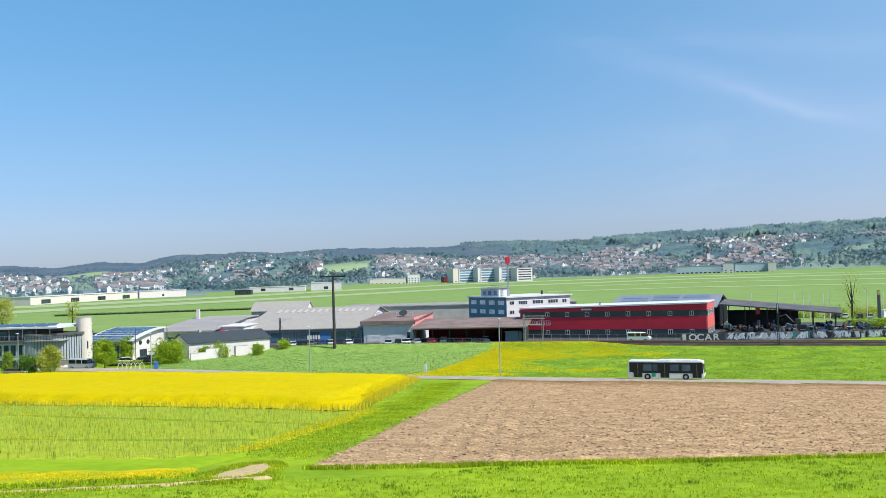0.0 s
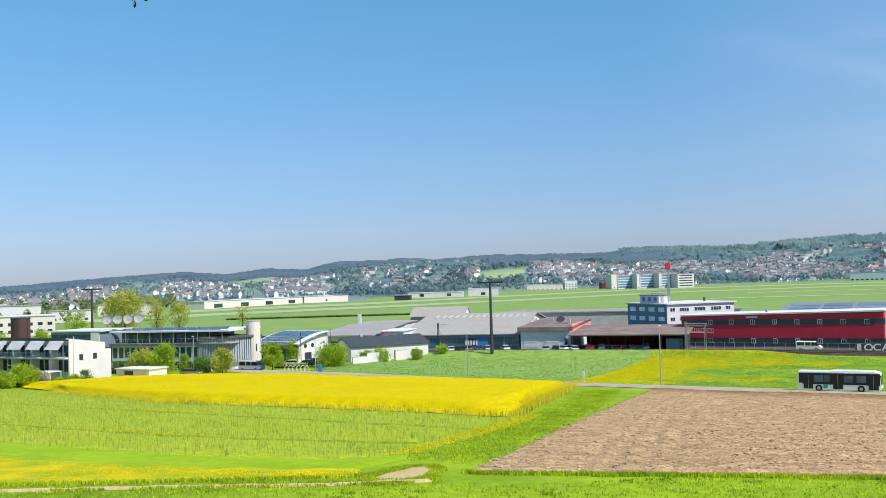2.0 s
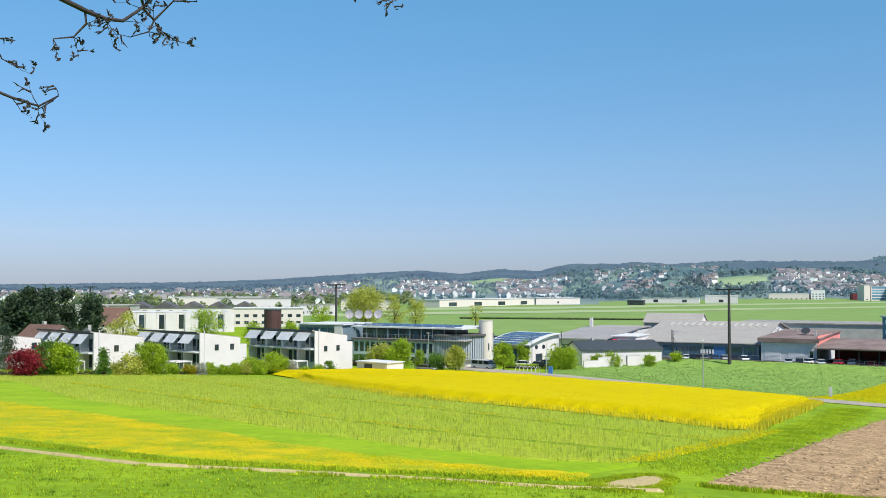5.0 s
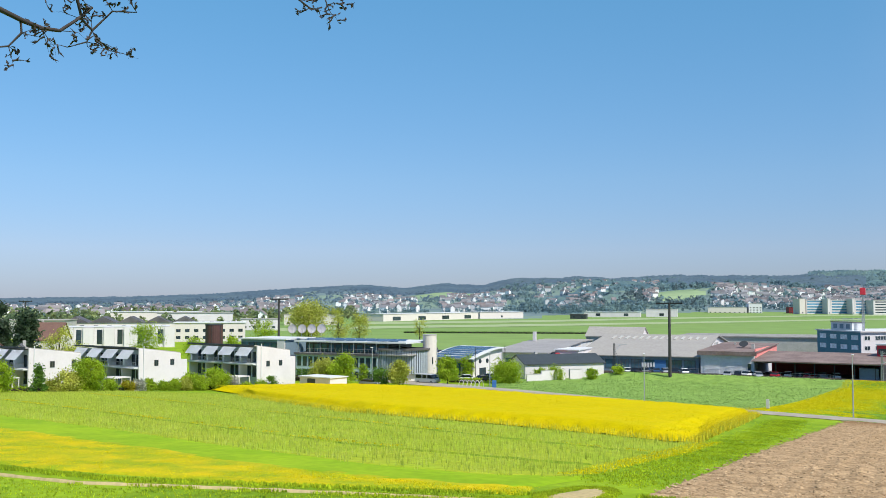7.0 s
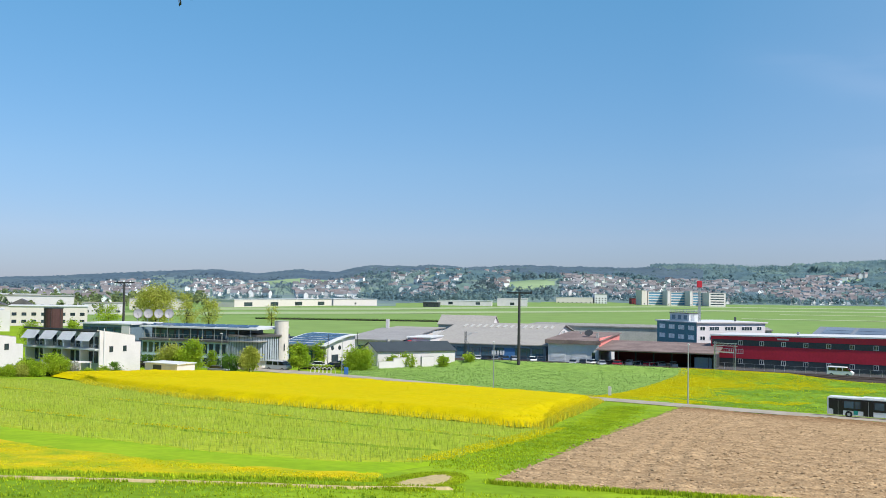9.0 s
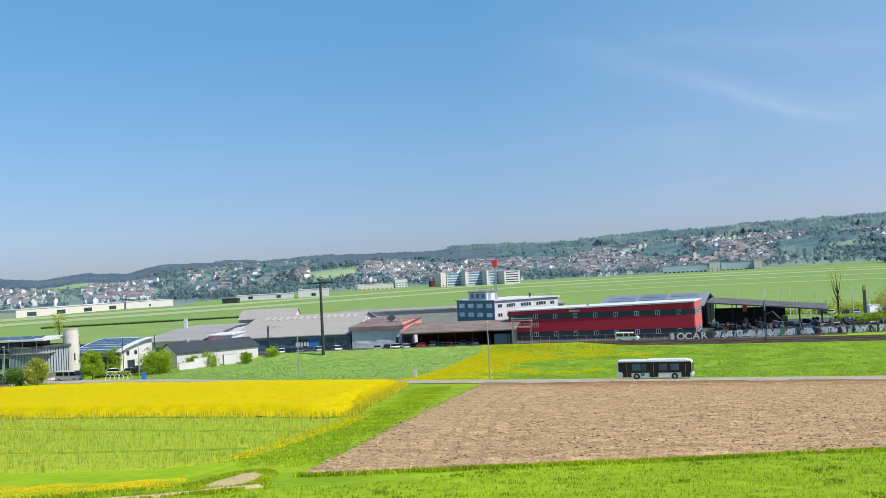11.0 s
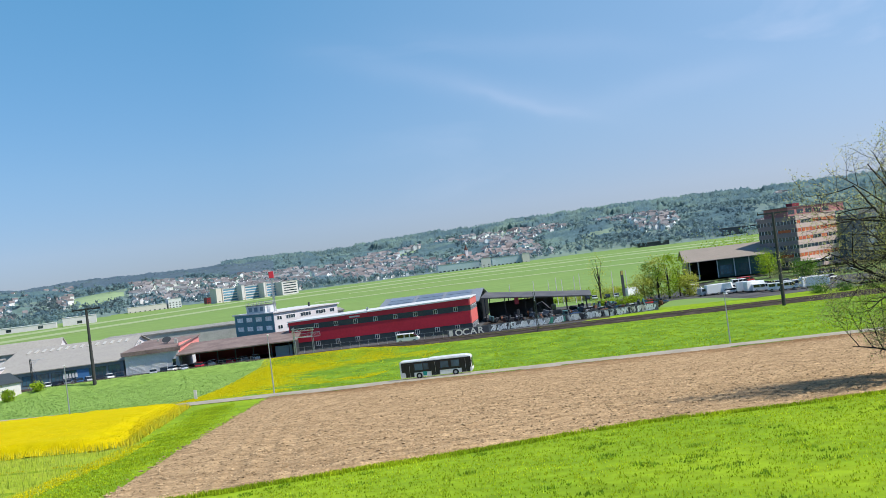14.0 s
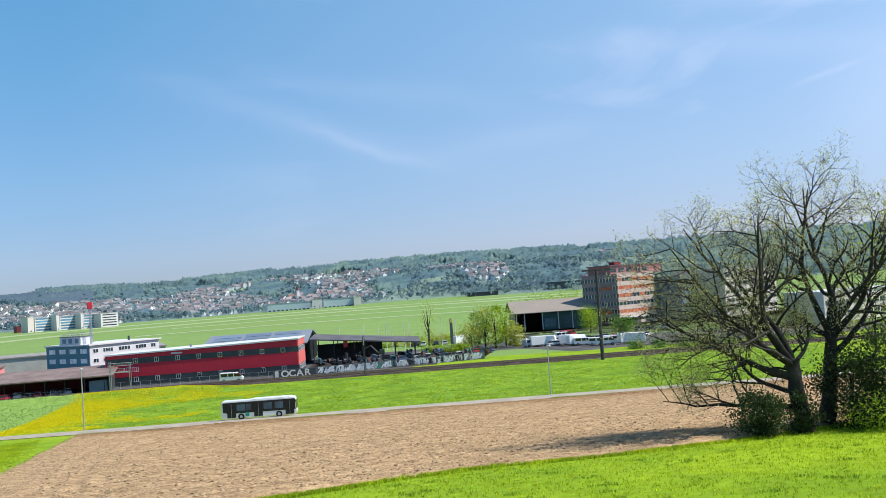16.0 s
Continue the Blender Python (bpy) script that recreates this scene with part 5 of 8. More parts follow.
# ---- hangar and tall office by the railway ----
def barn():
    b = site("open_hangar", 27.5, 392, -24, "dark green open hangar under a broad grey roof", "hangar")
    L, D, H = 34.0, 42.0, 7.2
    dg = mat("dark_green_cladding", (0.035, 0.085, 0.075), 0.15, 0.3, 2, 0.6)
    part("wall", boxes((11, L, 0, 0.3, -0.5, H)), dg, b)
    part("wall", boxes((0, 0.3, 0, D, -0.5, H)), CHARCOAL, b)
    part("wall", boxes((L - 0.3, L, 0.303, D, -0.5, H)), dg, b)
    part("back_wall", boxes((0.303, L - 0.303, D - 0.3, D, -0.5, H)), CHARCOAL, b)
    gable_roof(b, L, D, H, 11.4, mat("tan_roof_sheet", (0.29, 0.25, 0.215), 0.12, 0.15, 1.5, 0.85, spec=0.1), over=1.5, wall=CHARCOAL)
    for px in (0.4, 3.6, 10.7, 17.0, 22.6):
        part("post", boxes((px, px + 0.35, -0.5, -0.15, -0.5, H - 0.2)), OFFWHITE, b)
    for i in range(3):
        window(b, "f", L, D, 14 + i * 7, 1.0, 4.6, 3.6, FRAMEDARK, GLASSBLUE, 3, False)
    part("emblem", tubes((((-0.1, 4, 6.2), (-0.02, 4, 6.2)), 1.2), sides=14), mat("orange_emblem", (0.7, 0.3, 0.03), 0.1, 1, 4, 0.6), b, "round orange emblem")


barn()


def tall_office():
    b = site("tower_office", 33.5, 394, 17, "six-storey office block with orange and dark window bands", "building")
    L, D, H = 23.0, 18.5, 20.0
    orange = mat("orange_blinds", (0.62, 0.17, 0.06), 0.2, 0.4, 1.2, 0.8, other=(0.5, 0.10, 0.05))
    # one concrete in two colours: sunlight painted on the front, shade on other sides
    LITCONCRETE = mat("lit_salmon_concrete", (0.58, 0.45, 0.40), 0.08, 0.3, 2.0, 0.85, spec=0.1)
    SHADECONCRETE = mat("shaded_mauve_concrete", (0.30, 0.235, 0.225), 0.1, 0.3, 2.0, 0.85, spec=0.1)
    for s in range(7):
        z0 = -0.5 if s == 0 else s * 3.15 - 0.45
        z1 = z0 + 1.75 if s else 1.25
        if s == 6:
            z1 = H + 0.1
        part("spandrel", boxes((0, L, 0, 0.35, z0, z1)), LITCONCRETE, b, "pale salmon spandrel with sunlight in its colour")
        part("spandrel", boxes((-0.003, 0.35, 0.353, D, z0, z1)), SHADECONCRETE, b)
        part("spandrel", boxes((L - 0.35, L, 0.353, D, z0, z1)), SHADECONCRETE, b)
        part("spandrel", boxes((0.353, L - 0.353, D - 0.35, D, z0, z1)), SHADECONCRETE, b)
        if s == 6:
            break
        zt = (s + 1) * 3.15 - 0.45
        part("window_band", boxes((0.15, L - 0.15, 0.12, 0.3, z1 + 0.003, zt - 0.003)), orange if s in (1, 4) else GLASS, b, "orange blinds behind the window band" if s in (1, 4) else "")
        part("window_band", boxes((0.12, 0.3, 0.4, D - 0.15, z1 + 0.003, zt - 0.003)), GLASS, b)
        if s in (3, 5):
            for x0, x1 in ((0.6, 2.4), (9.0, 12.6), (14.2, 22.4)) if s == 5 else ((0.4, 8.6), (13.4, 16.8)):
                part("blind", boxes((x0, x1, 0.06, 0.117, z1 + 0.15, zt - 0.1)), orange, b, "orange blind drawn over the windows")
        for i in range(11):
            part("pier", boxes((0.4 + i * 2.15, 0.62 + i * 2.15, 0.02, 0.118, z1 + 0.003, zt - 0.003)), CONCRETE, b)
        for i in range(11):
            part("pier", boxes((0.03, 0.117, 1.0 + i * 1.6, 1.25 + i * 1.6, z1 + 0.003, zt - 0.003)), OFFWHITE, b)
        if s in (1, 4):
            part("blind", boxes((0.02, 0.11, 2.8, 9.0, z1 + 0.05, zt - 0.3)), orange, b)
    part("roof", boxes((0.36, L - 0.36, 0.36, D - 0.36, H - 0.2, H + 0.05)), GRAVELROOF, b)
    part("parapet", boxes((-0.15, L + 0.15, -0.15, 0.36, H + 0.103, H + 0.35)), LITCONCRETE, b)
    part("roof_storey", boxes((2, L + 12, 5, D - 2, H + 0.06, H + 3.4)), mat("dull_red_cladding", (0.36, 0.15, 0.15), 0.15, 0.3, 2, 0.7), b, "dull red rooftop storey")
    part("roof_storey_slab", boxes((1.5, L + 12.5, 4.5, D - 1.5, H + 3.403, H + 3.7)), ROOFDARK, b)
    for i in range(5):
        window(b, "f", L, D, 4 + i * 5.0, H + 0.8, 3.6, 1.7, FRAMEDARK, GLASS, 2, False).location.y = 4.96
    part("plant", boxes((10, 14, 9, 12, H + 3.703, H + 5.0)), MAROON, b)
    part("entrance_canopy", boxes((2, 14, -2.2, -0.003, 2.6, 2.85)), OFFWHITE, b)
    # lower wing further along
    c = site("office_wing", 37.0, 408, 17, "long office wing behind the tree, shade put into its wall colour", "building")
    L2, D2, H2 = 21.0, 22.0, 17.5
    # the shade on this wing is put into its blue-grey wall colour
    shell(c, L2, D2, H2, BLUEGREY)
    flat_roof(c, L2, D2, H2, GRAVELROOF, 0.1, 0.3)
    for s in range(5):
        for i in range(11):
            window(c, "f", L2, D2, 1.2 + i * 1.85, 1.4 + s * 3.25, 1.5, 1.6, FRAMEDARK, GLASS, 0, False)
    e = site("pale_office", 39.4, 410, 17, "pale beige office block with long window rows", "building")
    L3 = 38.0
    shell(e, L3, 24, 19.0, WARMWHITE)
    flat_roof(e, L3, 24, 19.0, OFFWHITE, 0.4, 0.4)
    for s in range(5):
        for i in range(12):
            window(e, "f", L3, 24, 2.0 + i * 3.1, 2.2 + s * 3.4, 2.6, 1.4, FRAMEDARK, GLASS, 1, False)
    h = site("beige_office", 44.5, 330, 5, "lower beige office wing beside the tall block", "building")
    shell(h, 40, 16, 9.5, WARMWHITE)
    flat_roof(h, 40, 16, 9.5, OFFWHITE, 0.4, 0.3)
    for s in range(2):
        for i in range(12):
            window(h, "f", 40, 16, 2.0 + i * 3.2, 1.6 + s * 3.6, 2.6, 1.6, FRAMEDARK, GLASS, 1, False)


tall_office()


# ---- poles, lamps, fences ----
def street_lamp(az, d, h):
    x, y = polar(az, d)
    t = thing("street_lamp", x, y, ground(x, y), random.uniform(-8, 8), "slim grey steel street lamp beside the lane", "street lamp", "street lamps")
    part("pole", tubes((((0, 0, -0.3), (0, 0, h * 0.5), (0, 0, h)), (0.11, 0.085, 0.06)), sides=8), STEEL, t)
    bm = bmesh.new()
    box(bm, -0.16, 0.16, -0.75, 0.1, h, h + 0.13, 0.04)
    part("lamp_head", bm, OFFWHITE, t)


for az, d, h in ((3.12, 150, 9.0), (29.27, 146.5, 7.3), (-7.87, 176, 8.2), (-16.65, 214, 7.2), (-23.45, 214, 8.2), (-47.5, 175, 8)):
    street_lamp(az, d, h)


def line_pole(az, d, top, r, arm):
    x, y = polar(az, d)
    g = ground(x, y)
    h = top - g
    t = thing("power_pole", x, y, g, -21, "tall dark pole carrying a cross arm and wires", "pole", "power poles")
    part("pole", tubes((((0, 0, -0.5), (0, 0, h)), (r * 1.25, r * 0.8)), sides=10), WOODPOLE, t)
    part("cross_arm", boxes((-arm, arm, -0.16, 0.16, h - 0.4, h - 0.05)), WOODPOLE, t)
    for k in (-0.95, -0.35, 0.35, 0.95):
        part("insulator", tubes((((k * arm, 0, h - 0.05), (k * arm, 0, h + 0.3)), 0.07)), DARKSTEEL, t)
    for s in (-1, 1):
        part("brace", tubes((((s * arm * 0.6, 0, h - 0.2), (0, 0, h - 1.2)), 0.05)), WOODPOLE, t)
    return x, y, top


line_pole(-6.43, 241, 18.9, 0.34, 3.4)
line_pole(32.36, 233, 21.5, 0.36, 3.4)
line_pole(-28.8, 300, 20.0, 0.35, 4.2)
line_pole(-42.3, 430, 19.2, 0.4, 5.2)


def power_wires():
    """Sagging wires from pole to pole along the railway."""
    ends = [(*polar(-6.43, 241), 18.9), (*polar(32.36, 233), 21.5)]
    bm = bmesh.new()
    for off in (-3.2, 3.2):
        a, b = (Vector((x + off * CA, y - off * SA, z + 0.2)) for x, y, z in ends)
        a2, b2 = a + (a - b) * 0.9, b + (b - a) * 0.9
        for p, q in ((a2, a), (b, b2)):
            pts = []
            for k in np.linspace(0, 1, 15):
                v = p.lerp(q, k)
                v.z -= 9 * k * (1 - k)
                pts.append(v)
            tube(bm, pts, 0.012, 4)
    tagged(part("power_wires", bm, DARKSTEEL), "thin sagging overhead wires", "wires", kind="structure")


power_wires()


def catenary_mast(u, h=8.0, portal=False, label="grey steel railway mast with brackets"):
    x, y = along(u, track_v(u) - 2.0)
    t = thing("railway_mast", x, y, ground(x, y), -21, label, "mast", "railway masts")
    bm = bmesh.new()
    for px in (0, 0.35):
        box(bm, px, px + 0.14, 0, 0.14, -0.4, h)
    for i in range(int(h / 0.8)):
        tube(bm, [(0.05, 0.06, i * 0.8), (0.4, 0.06, i * 0.8 + 0.75)], 0.03, 4)
    part("mast", bm, STEEL if portal else DARKSTEEL, t)
    if portal:
        bm = bmesh.new()
        for px in (4.6, 4.95):
            box(bm, px, px + 0.1, 0, 0.12, -0.4, h - 0.6)
        part("mast", bm, STEEL, t)
        bm = boxes((-0.2, 5.4, 0, 0.12, h - 0.5, h - 0.38), (-0.2, 5.4, 0, 0.12, h - 1.1, h - 0.98), (0.3, 4.6, 0, 0.12, h - 2.6, h - 2.4))
        for i in range(6):
            tube(bm, [(i * 0.9, 0.06, h - 1.05), (i * 0.9 + 0.8, 0.06, h - 0.45)], 0.035, 4)
        part("crossbeam", bm, OFFWHITE, t)
    else:
        part("bracket", tubes((((0.2, 0, h - 1.0), (0.2, 3.2, h - 0.6)), 0.06), (((0.2, 0, h - 2.2), (0.2, 3.2, h - 0.7)), 0.05), (((0.2, 0, h - 0.4), (0.2, 6.4, h - 0.5)), 0.05)), STEEL, t)
        part("stay", tubes((((0.3, 0, h - 1.5), (4.2, 0, -0.3)), 0.03)), DARKSTEEL, t)


catenary_mast(-68.5, 7.6, True, "pale steel signal portal over the track")
catenary_mast(-9.8, 9.4)
catenary_mast(-130, 8.0)
catenary_mast(105, 8.0)


def sign_post(az, d, h, w, mt, label):
    x, y = polar(az, d)
    t = thing("marker_post", x, y, ground(x, y), -10, label, "sign")
    bm = bmesh.new()
    box(bm, -w / 2, w / 2, -0.1, 0.1, 0.25, h, 0.03)
    part("panel", bm, mt, t)
    part("foot", boxes((-0.08, 0.08, -0.06, 0.06, -0.3, 0.247)), STEEL, t)


sign_post(-1.22, 168, 1.7, 0.5, WHITE, "white marker board standing beside the lane")
sign_post(-25.3, 208, 2.4, 0.8, WHITE, "pale grey notice board beside the car park")
sign_post(-16.4, 206, 1.8, 0.9, mat("blue_sign", (0.06, 0.2, 0.5), 0.1, 1, 4, 0.5), "blue traffic sign on a post")


# ---- wall with painted lettering and the scrap yard ----
def graffiti_wall():
    x0, y0 = polar(13.4, 248.5)
    x1, y1 = polar(25.6, 261)
    L = math.hypot(x1 - x0, y1 - y0)
    t = thing("yard_wall", x0, y0, 0.35, math.degrees(math.atan2(y1 - y0, x1 - x0)), "grey concrete yard wall covered with painted letters", "wall")
    n = 22
    for i in range(n):
        part("wall_panel", boxes((i * L / n, (i + 1) * L / n - 0.03, 0, 0.2, -0.4, 1.85)), GRAFFITIWALL, t)
    cream = mat("pale_spray_paint", (0.5, 0.5, 0.48), 0.15, 1, 5, 0.7)
    blue = mat("blue_spray_paint", (0.5, 0.57, 0.64), 0.2, 0.6, 4, 0.7, other=(0.62, 0.67, 0.7))
    green = mat("green_spray_paint", (0.05, 0.26, 0.2), 0.25, 0.6, 4, 0.7)
    dark = mat("dark_spray_paint", (0.03, 0.035, 0.05), 0.2, 1, 5, 0.7)
    part("paint_field", boxes((0.3, 4.2 + 6.4, -0.012, -0.004, 0.05, 1.7)), dark, t, "black painted background")
    for k, ch in enumerate("OCAR"):
        cu = bpy.data.curves.new("letter", "FONT")
        cu.body, cu.size, cu.extrude, cu.offset = ch, 2.2, 0.006, 0.05
        ob = new("letter", cu)
        dg = bpy.context.evaluated_depsgraph_get()
        me = bpy.data.meshes.new_from_object(ob.evaluated_get(dg))
        bpy.data.objects.remove(ob)
        me.materials.clear()
        me.materials.append(cream)
        linked("letter", me, t, Matrix.Translation((1.9 + k * 1.95, -0.024, 0.12)) @ pose(0, 0, 0, 90, 0, 0) @ Matrix.Diagonal((1.15, 1.0, 1, 1)))
    part("letter_bar", boxes((0.45, 1.3, -0.024, -0.014, 0.12, 1.65)), cream, t)
    rng = random.Random(5)
    x = 11.2
    while x < L - 1.4:
        w = rng.uniform(0.5, 1.5)
        m_ = rng.choice([cream, blue, blue, blue, green if 26 < x < 33 else blue, green if 26 < x < 33 else blue, dark])
        bm = bmesh.new()
        px, z = 0, rng.uniform(0.2, 0.5)
        pts = [(px, -0.02, z)]
        for s in range(rng.randint(4, 7)):
            px = rng.uniform(0, w)
            z = rng.choice([0.25, 1.5, 0.9, 1.6, 0.2])
            pts.append((px, -0.02, z))
        for p, q in zip(pts, pts[1:]):
            d = Vector(q) - Vector(p)
            if d.length < 0.1:
                continue
            nrm = Vector((-d.z, 0, d.x)).normalized() * 0.17
            vs = [bm.verts.new(Vector(c) + o + Vector((0, dy, 0))) for dy in (0, 0.012) for c, o in ((p, -nrm), (q, -nrm), (q, nrm), (p, nrm))]
            for f in ((0, 1, 2, 3), (7, 6, 5, 4), (0, 4, 5, 1), (1, 5, 6, 2), (2, 6, 7, 3), (3, 7, 4, 0)):
                bm.faces.new([vs[i] for i in f])
        part("paint_stroke", bm, m_, t, m=pose(x, -0.004 * (1 + len(pts) % 3), 0))
        x += w * 0.6
    # low dark plinth at the wall's foot
    part("plinth", boxes((-12, L + 1, -0.5, -0.06, -0.6, 0.02)), CHARCOAL, t)


graffiti_wall()


def fence(u0, u1, dv, h, label, gap=2.4):
    x, y = along(u0, track_v(u0) + dv)
    t = thing("fence", x, y, 0.4, -21, label, "fence")
    for i in range(int((u1 - u0) / gap) + 1):
        part("post", boxes((i * gap, i * gap + 0.07, 0, 0.07, -0.4, h)), STEEL, t)
    for z in (h - 0.1, h * 0.5, 0.15):
        part("rail", boxes((0, u1 - u0, 0.02, 0.05, z, z + 0.04)), STEEL, t)


fence(-77, -31, 12, 1.9, "steel post fence along the railway yard")
fence(-118, -80, 13, 1.4, "low steel fence before the parked cars")


def scrap_canopy():
    x, y = along(-26.8, 288)
    b = thing("yard_canopy", x, y, 0.4, -21, "open yard shelter with a long sloping dark roof", "shelter")
    L, D = 31.5, 18.0
    bm = bmesh.new()
    vs = []
    for z in (0, 0.35):
        for px, py, pz in ((-0.6, -0.8, 6.9), (L, -0.8, 4.0), (L, D, 4.6), (-0.6, D, 7.6)):
            vs.append(bm.verts.new((px, py, pz + z)))
    for f in ((3, 2, 1, 0), (4, 5, 6, 7), (0, 1, 5, 4), (1, 2, 6, 5), (2, 3, 7, 6), (3, 0, 4, 7)):
        bm.faces.new([vs[i] for i in f])
    part("roof", bm, ROOFDARK, b)
    for i in range(6):
        for py in (0, D - 0.5):
            part("post", boxes((0.3 + i * 5.9, 0.55 + i * 5.9, py, py + 0.25, -0.5, 6.85 - (0.3 + i * 5.9) * 2.9 / L)), DARKSTEEL, b)
    part("red_board", boxes((9.2, 10.4, -0.95, -0.85, 4.2, 6.1)), MAROON, b)
    # added charcoal sheet, stands in for the shade under the roof
    part("back_wall", boxes((0, 20, D - 0.6, D - 0.35, -0.5, 4.6)), CHARCOAL, b)


scrap_canopy()

SCRAPS = [mat("scrap_" + n_, c_, 0.3, 0.5, 3, 0.6, per_object=0.4) for n_, c_ in (("grey", (0.13, 0.14, 0.155)), ("rust", (0.2, 0.08, 0.04)), ("dark", (0.03, 0.034, 0.04)), ("teal", (0.06, 0.16, 0.17)), ("pale", (0.5, 0.5, 0.48)), ("orange", (0.55, 0.22, 0.03)))]


def scrap_pile(u, v, w, h, seed, mt):
    rng = random.Random(seed)
    x, y = along(u, v)
    t = thing("scrap_pile", x, y, 0.4, rng.uniform(0, 90), "heap of mixed scrap metal in the yard", "scrap", "scrap piles")
    for k in range(12):
        bm = bmesh.new()
        a, b, c = rng.uniform(0.06, 0.6) * w, rng.uniform(0.05, 0.3) * w, rng.uniform(0.08, 0.45) * w
        box(bm, -a, a, -b, b, 0, c * h / w * 1.3, 0.08)
        ob = part("scrap_piece", bm, rng.choice(SCRAPS[:4] + [SCRAPS[2]] * 5), t, m=pose(rng.uniform(-w, w) * 0.6, rng.uniform(-w, w) * 0.6, rng.uniform(0, h * 0.45), rng.uniform(-20, 20), rng.uniform(-20, 20), rng.uniform(0, 90)))


rng0 = random.Random(9)
for i in range(34):
    scrap_pile(-24 + i * 1.4 + rng0.uniform(-1, 1), 264 + rng0.uniform(0, 30), rng0.uniform(1.2, 2.0), rng0.uniform(1.6, 3.0), i, None)


def excavator():
    x, y = along(-5.5, 268)
    t = thing("excavator", x, y, 0.4, -21, "dark weathered excavator standing in the scrap yard", "excavator")
    org = SCRAPS[2]
    bm = bmesh.new()
    box(bm, -1.4, 1.6, -1.2, 1.2, 1.3, 2.6, 0.2)
    part("body", bm, org, t)
    bm = bmesh.new()
    box(bm, -1.3, 0.1, -1.15, 0.2, 2.61, 4.0, 0.15)
    part("cab", bm, GLASS, t)
    for s in (-1.1, 0.7):
        bm = bmesh.new()
        box(bm, -1.9, 1.9, s, s + 0.5, 0, 1.0, 0.35)
        part("track", bm, CHARCOAL, t)
    part("boom", tubes((((-1.2, 0.5, 2.4), (-3.6, 0.5, 5.0), (-5.2, 0.5, 4.4)), (0.35, 0.3, 0.22))), org, t)
    part("arm", tubes((((-5.2, 0.5, 4.4), (-5.6, 0.5, 2.2)), (0.22, 0.16))), org, t)


excavator()


def flagpole(az, d, h):
    x, y = polar(az, d)
    t = thing("flagpole", x, y, 0.4, 0, "slim white flagpole beside the car park", "flagpole", "flagpoles")
    part("pole", tubes((((0, 0, -0.3), (0, 0, h)), (0.15, 0.09))), WHITE, t)
    part("finial", tubes((((0, 0, h), (0, 0, h + 0.15)), 0.08)), STEEL, t)


for az, top in ((17.3, -0.0313), (18.69, -0.0306), (19.55, -0.0317), (19.99, -0.0298), (20.32, -0.0327), (21.03, -0.0311), (21.35, -0.0290), (23.2, -0.030), (24.0, -0.031)):
    flagpole(az, 330, EYE + top * 330 - 0.4)
x_, y_ = polar(23.78, 322)
pylon_sign = thing("totem_sign", x_, y_, 0.4, 0, "tall dark advertising totem with a yellow top", "sign")
part("column", boxes((-0.42, 0.42, -0.2, 0.2, -0.3, 9.2)), CHARCOAL, pylon_sign)
part("top_panel", boxes((-0.42, 0.42, -0.24, -0.203, 7.9, 9.1)), mat("yellow_panel", (0.4, 0.33, 0.1), 0.1, 1, 4, 0.5), pylon_sign)


# ---- vehicles ----
TYRE = mat("tyre_rubber", (0.02, 0.02, 0.02), 0.1, 1, 6, 0.8)
CARGLASS = glass_mat("car_glass", (0.015, 0.02, 0.025))


def wheel(parent, x, y, r, w=0.22):
    ob = part("wheel", tubes((((x, y - w / 2, r), (x, y + w / 2, r)), r), sides=14), TYRE, parent)
    part("rim", tubes((((x, y - w / 2 - 0.012, r), (x, y + w / 2 + 0.012, r)), r * 0.48), sides=10), STEEL, ob)


def car(name, paint, profile, cabin, L, W, wheels, label, category="car"):
    """profile, cabin: outlines in x, z of the body and of the glass."""
    t = thing(name, 0, 0, 0, 0, label, category, "parked vehicles")
    bm = bmesh.new()
    prism(bm, profile, -W / 2, W / 2)
    bmesh.ops.bevel(bm, geom=list(bm.edges), offset=0.07, segments=1, affect="EDGES")
    part("body", bm, paint, t)
    if cabin:
        bm = bmesh.new()
        side_ = -0.06 if category == "car" else 0.015
        prism(bm, cabin, -W / 2 - side_, W / 2 + side_)
        part("glasshouse", bm, CARGLASS, t)
        if category == "van":
            for y in (-W / 2 - 0.02, W / 2 + 0.02):
                for x in (-0.75, 0.45):
                    part("pillar", boxes((x, x + 0.14, y - 0.02, y + 0.02, 1.1, 1.85)), paint, t)
        roof = [(x, z) for x, z in cabin if z > max(q for _, q in cabin) - 0.25]
        xs = [x for x, _ in roof]
        bm = boxes((min(xs) + 0.03, max(xs) - 0.03, -W / 2 + 0.1, W / 2 - 0.1, max(q for _, q in cabin) + 0.002, max(q for _, q in cabin) + 0.07))
        part("roof", bm, paint, t)
    for x in wheels:
        for y in (-W / 2 + 0.1, W / 2 - 0.1):
            wheel(t, x, y, 0.32)
    for y in (-W / 2 + 0.3, W / 2 - 0.3):
        part("headlight", boxes((L / 2 - 0.06, L / 2 + 0.02, y - 0.18, y + 0.18, 0.6, 0.75)), FRAMEWHITE, t)
    return t


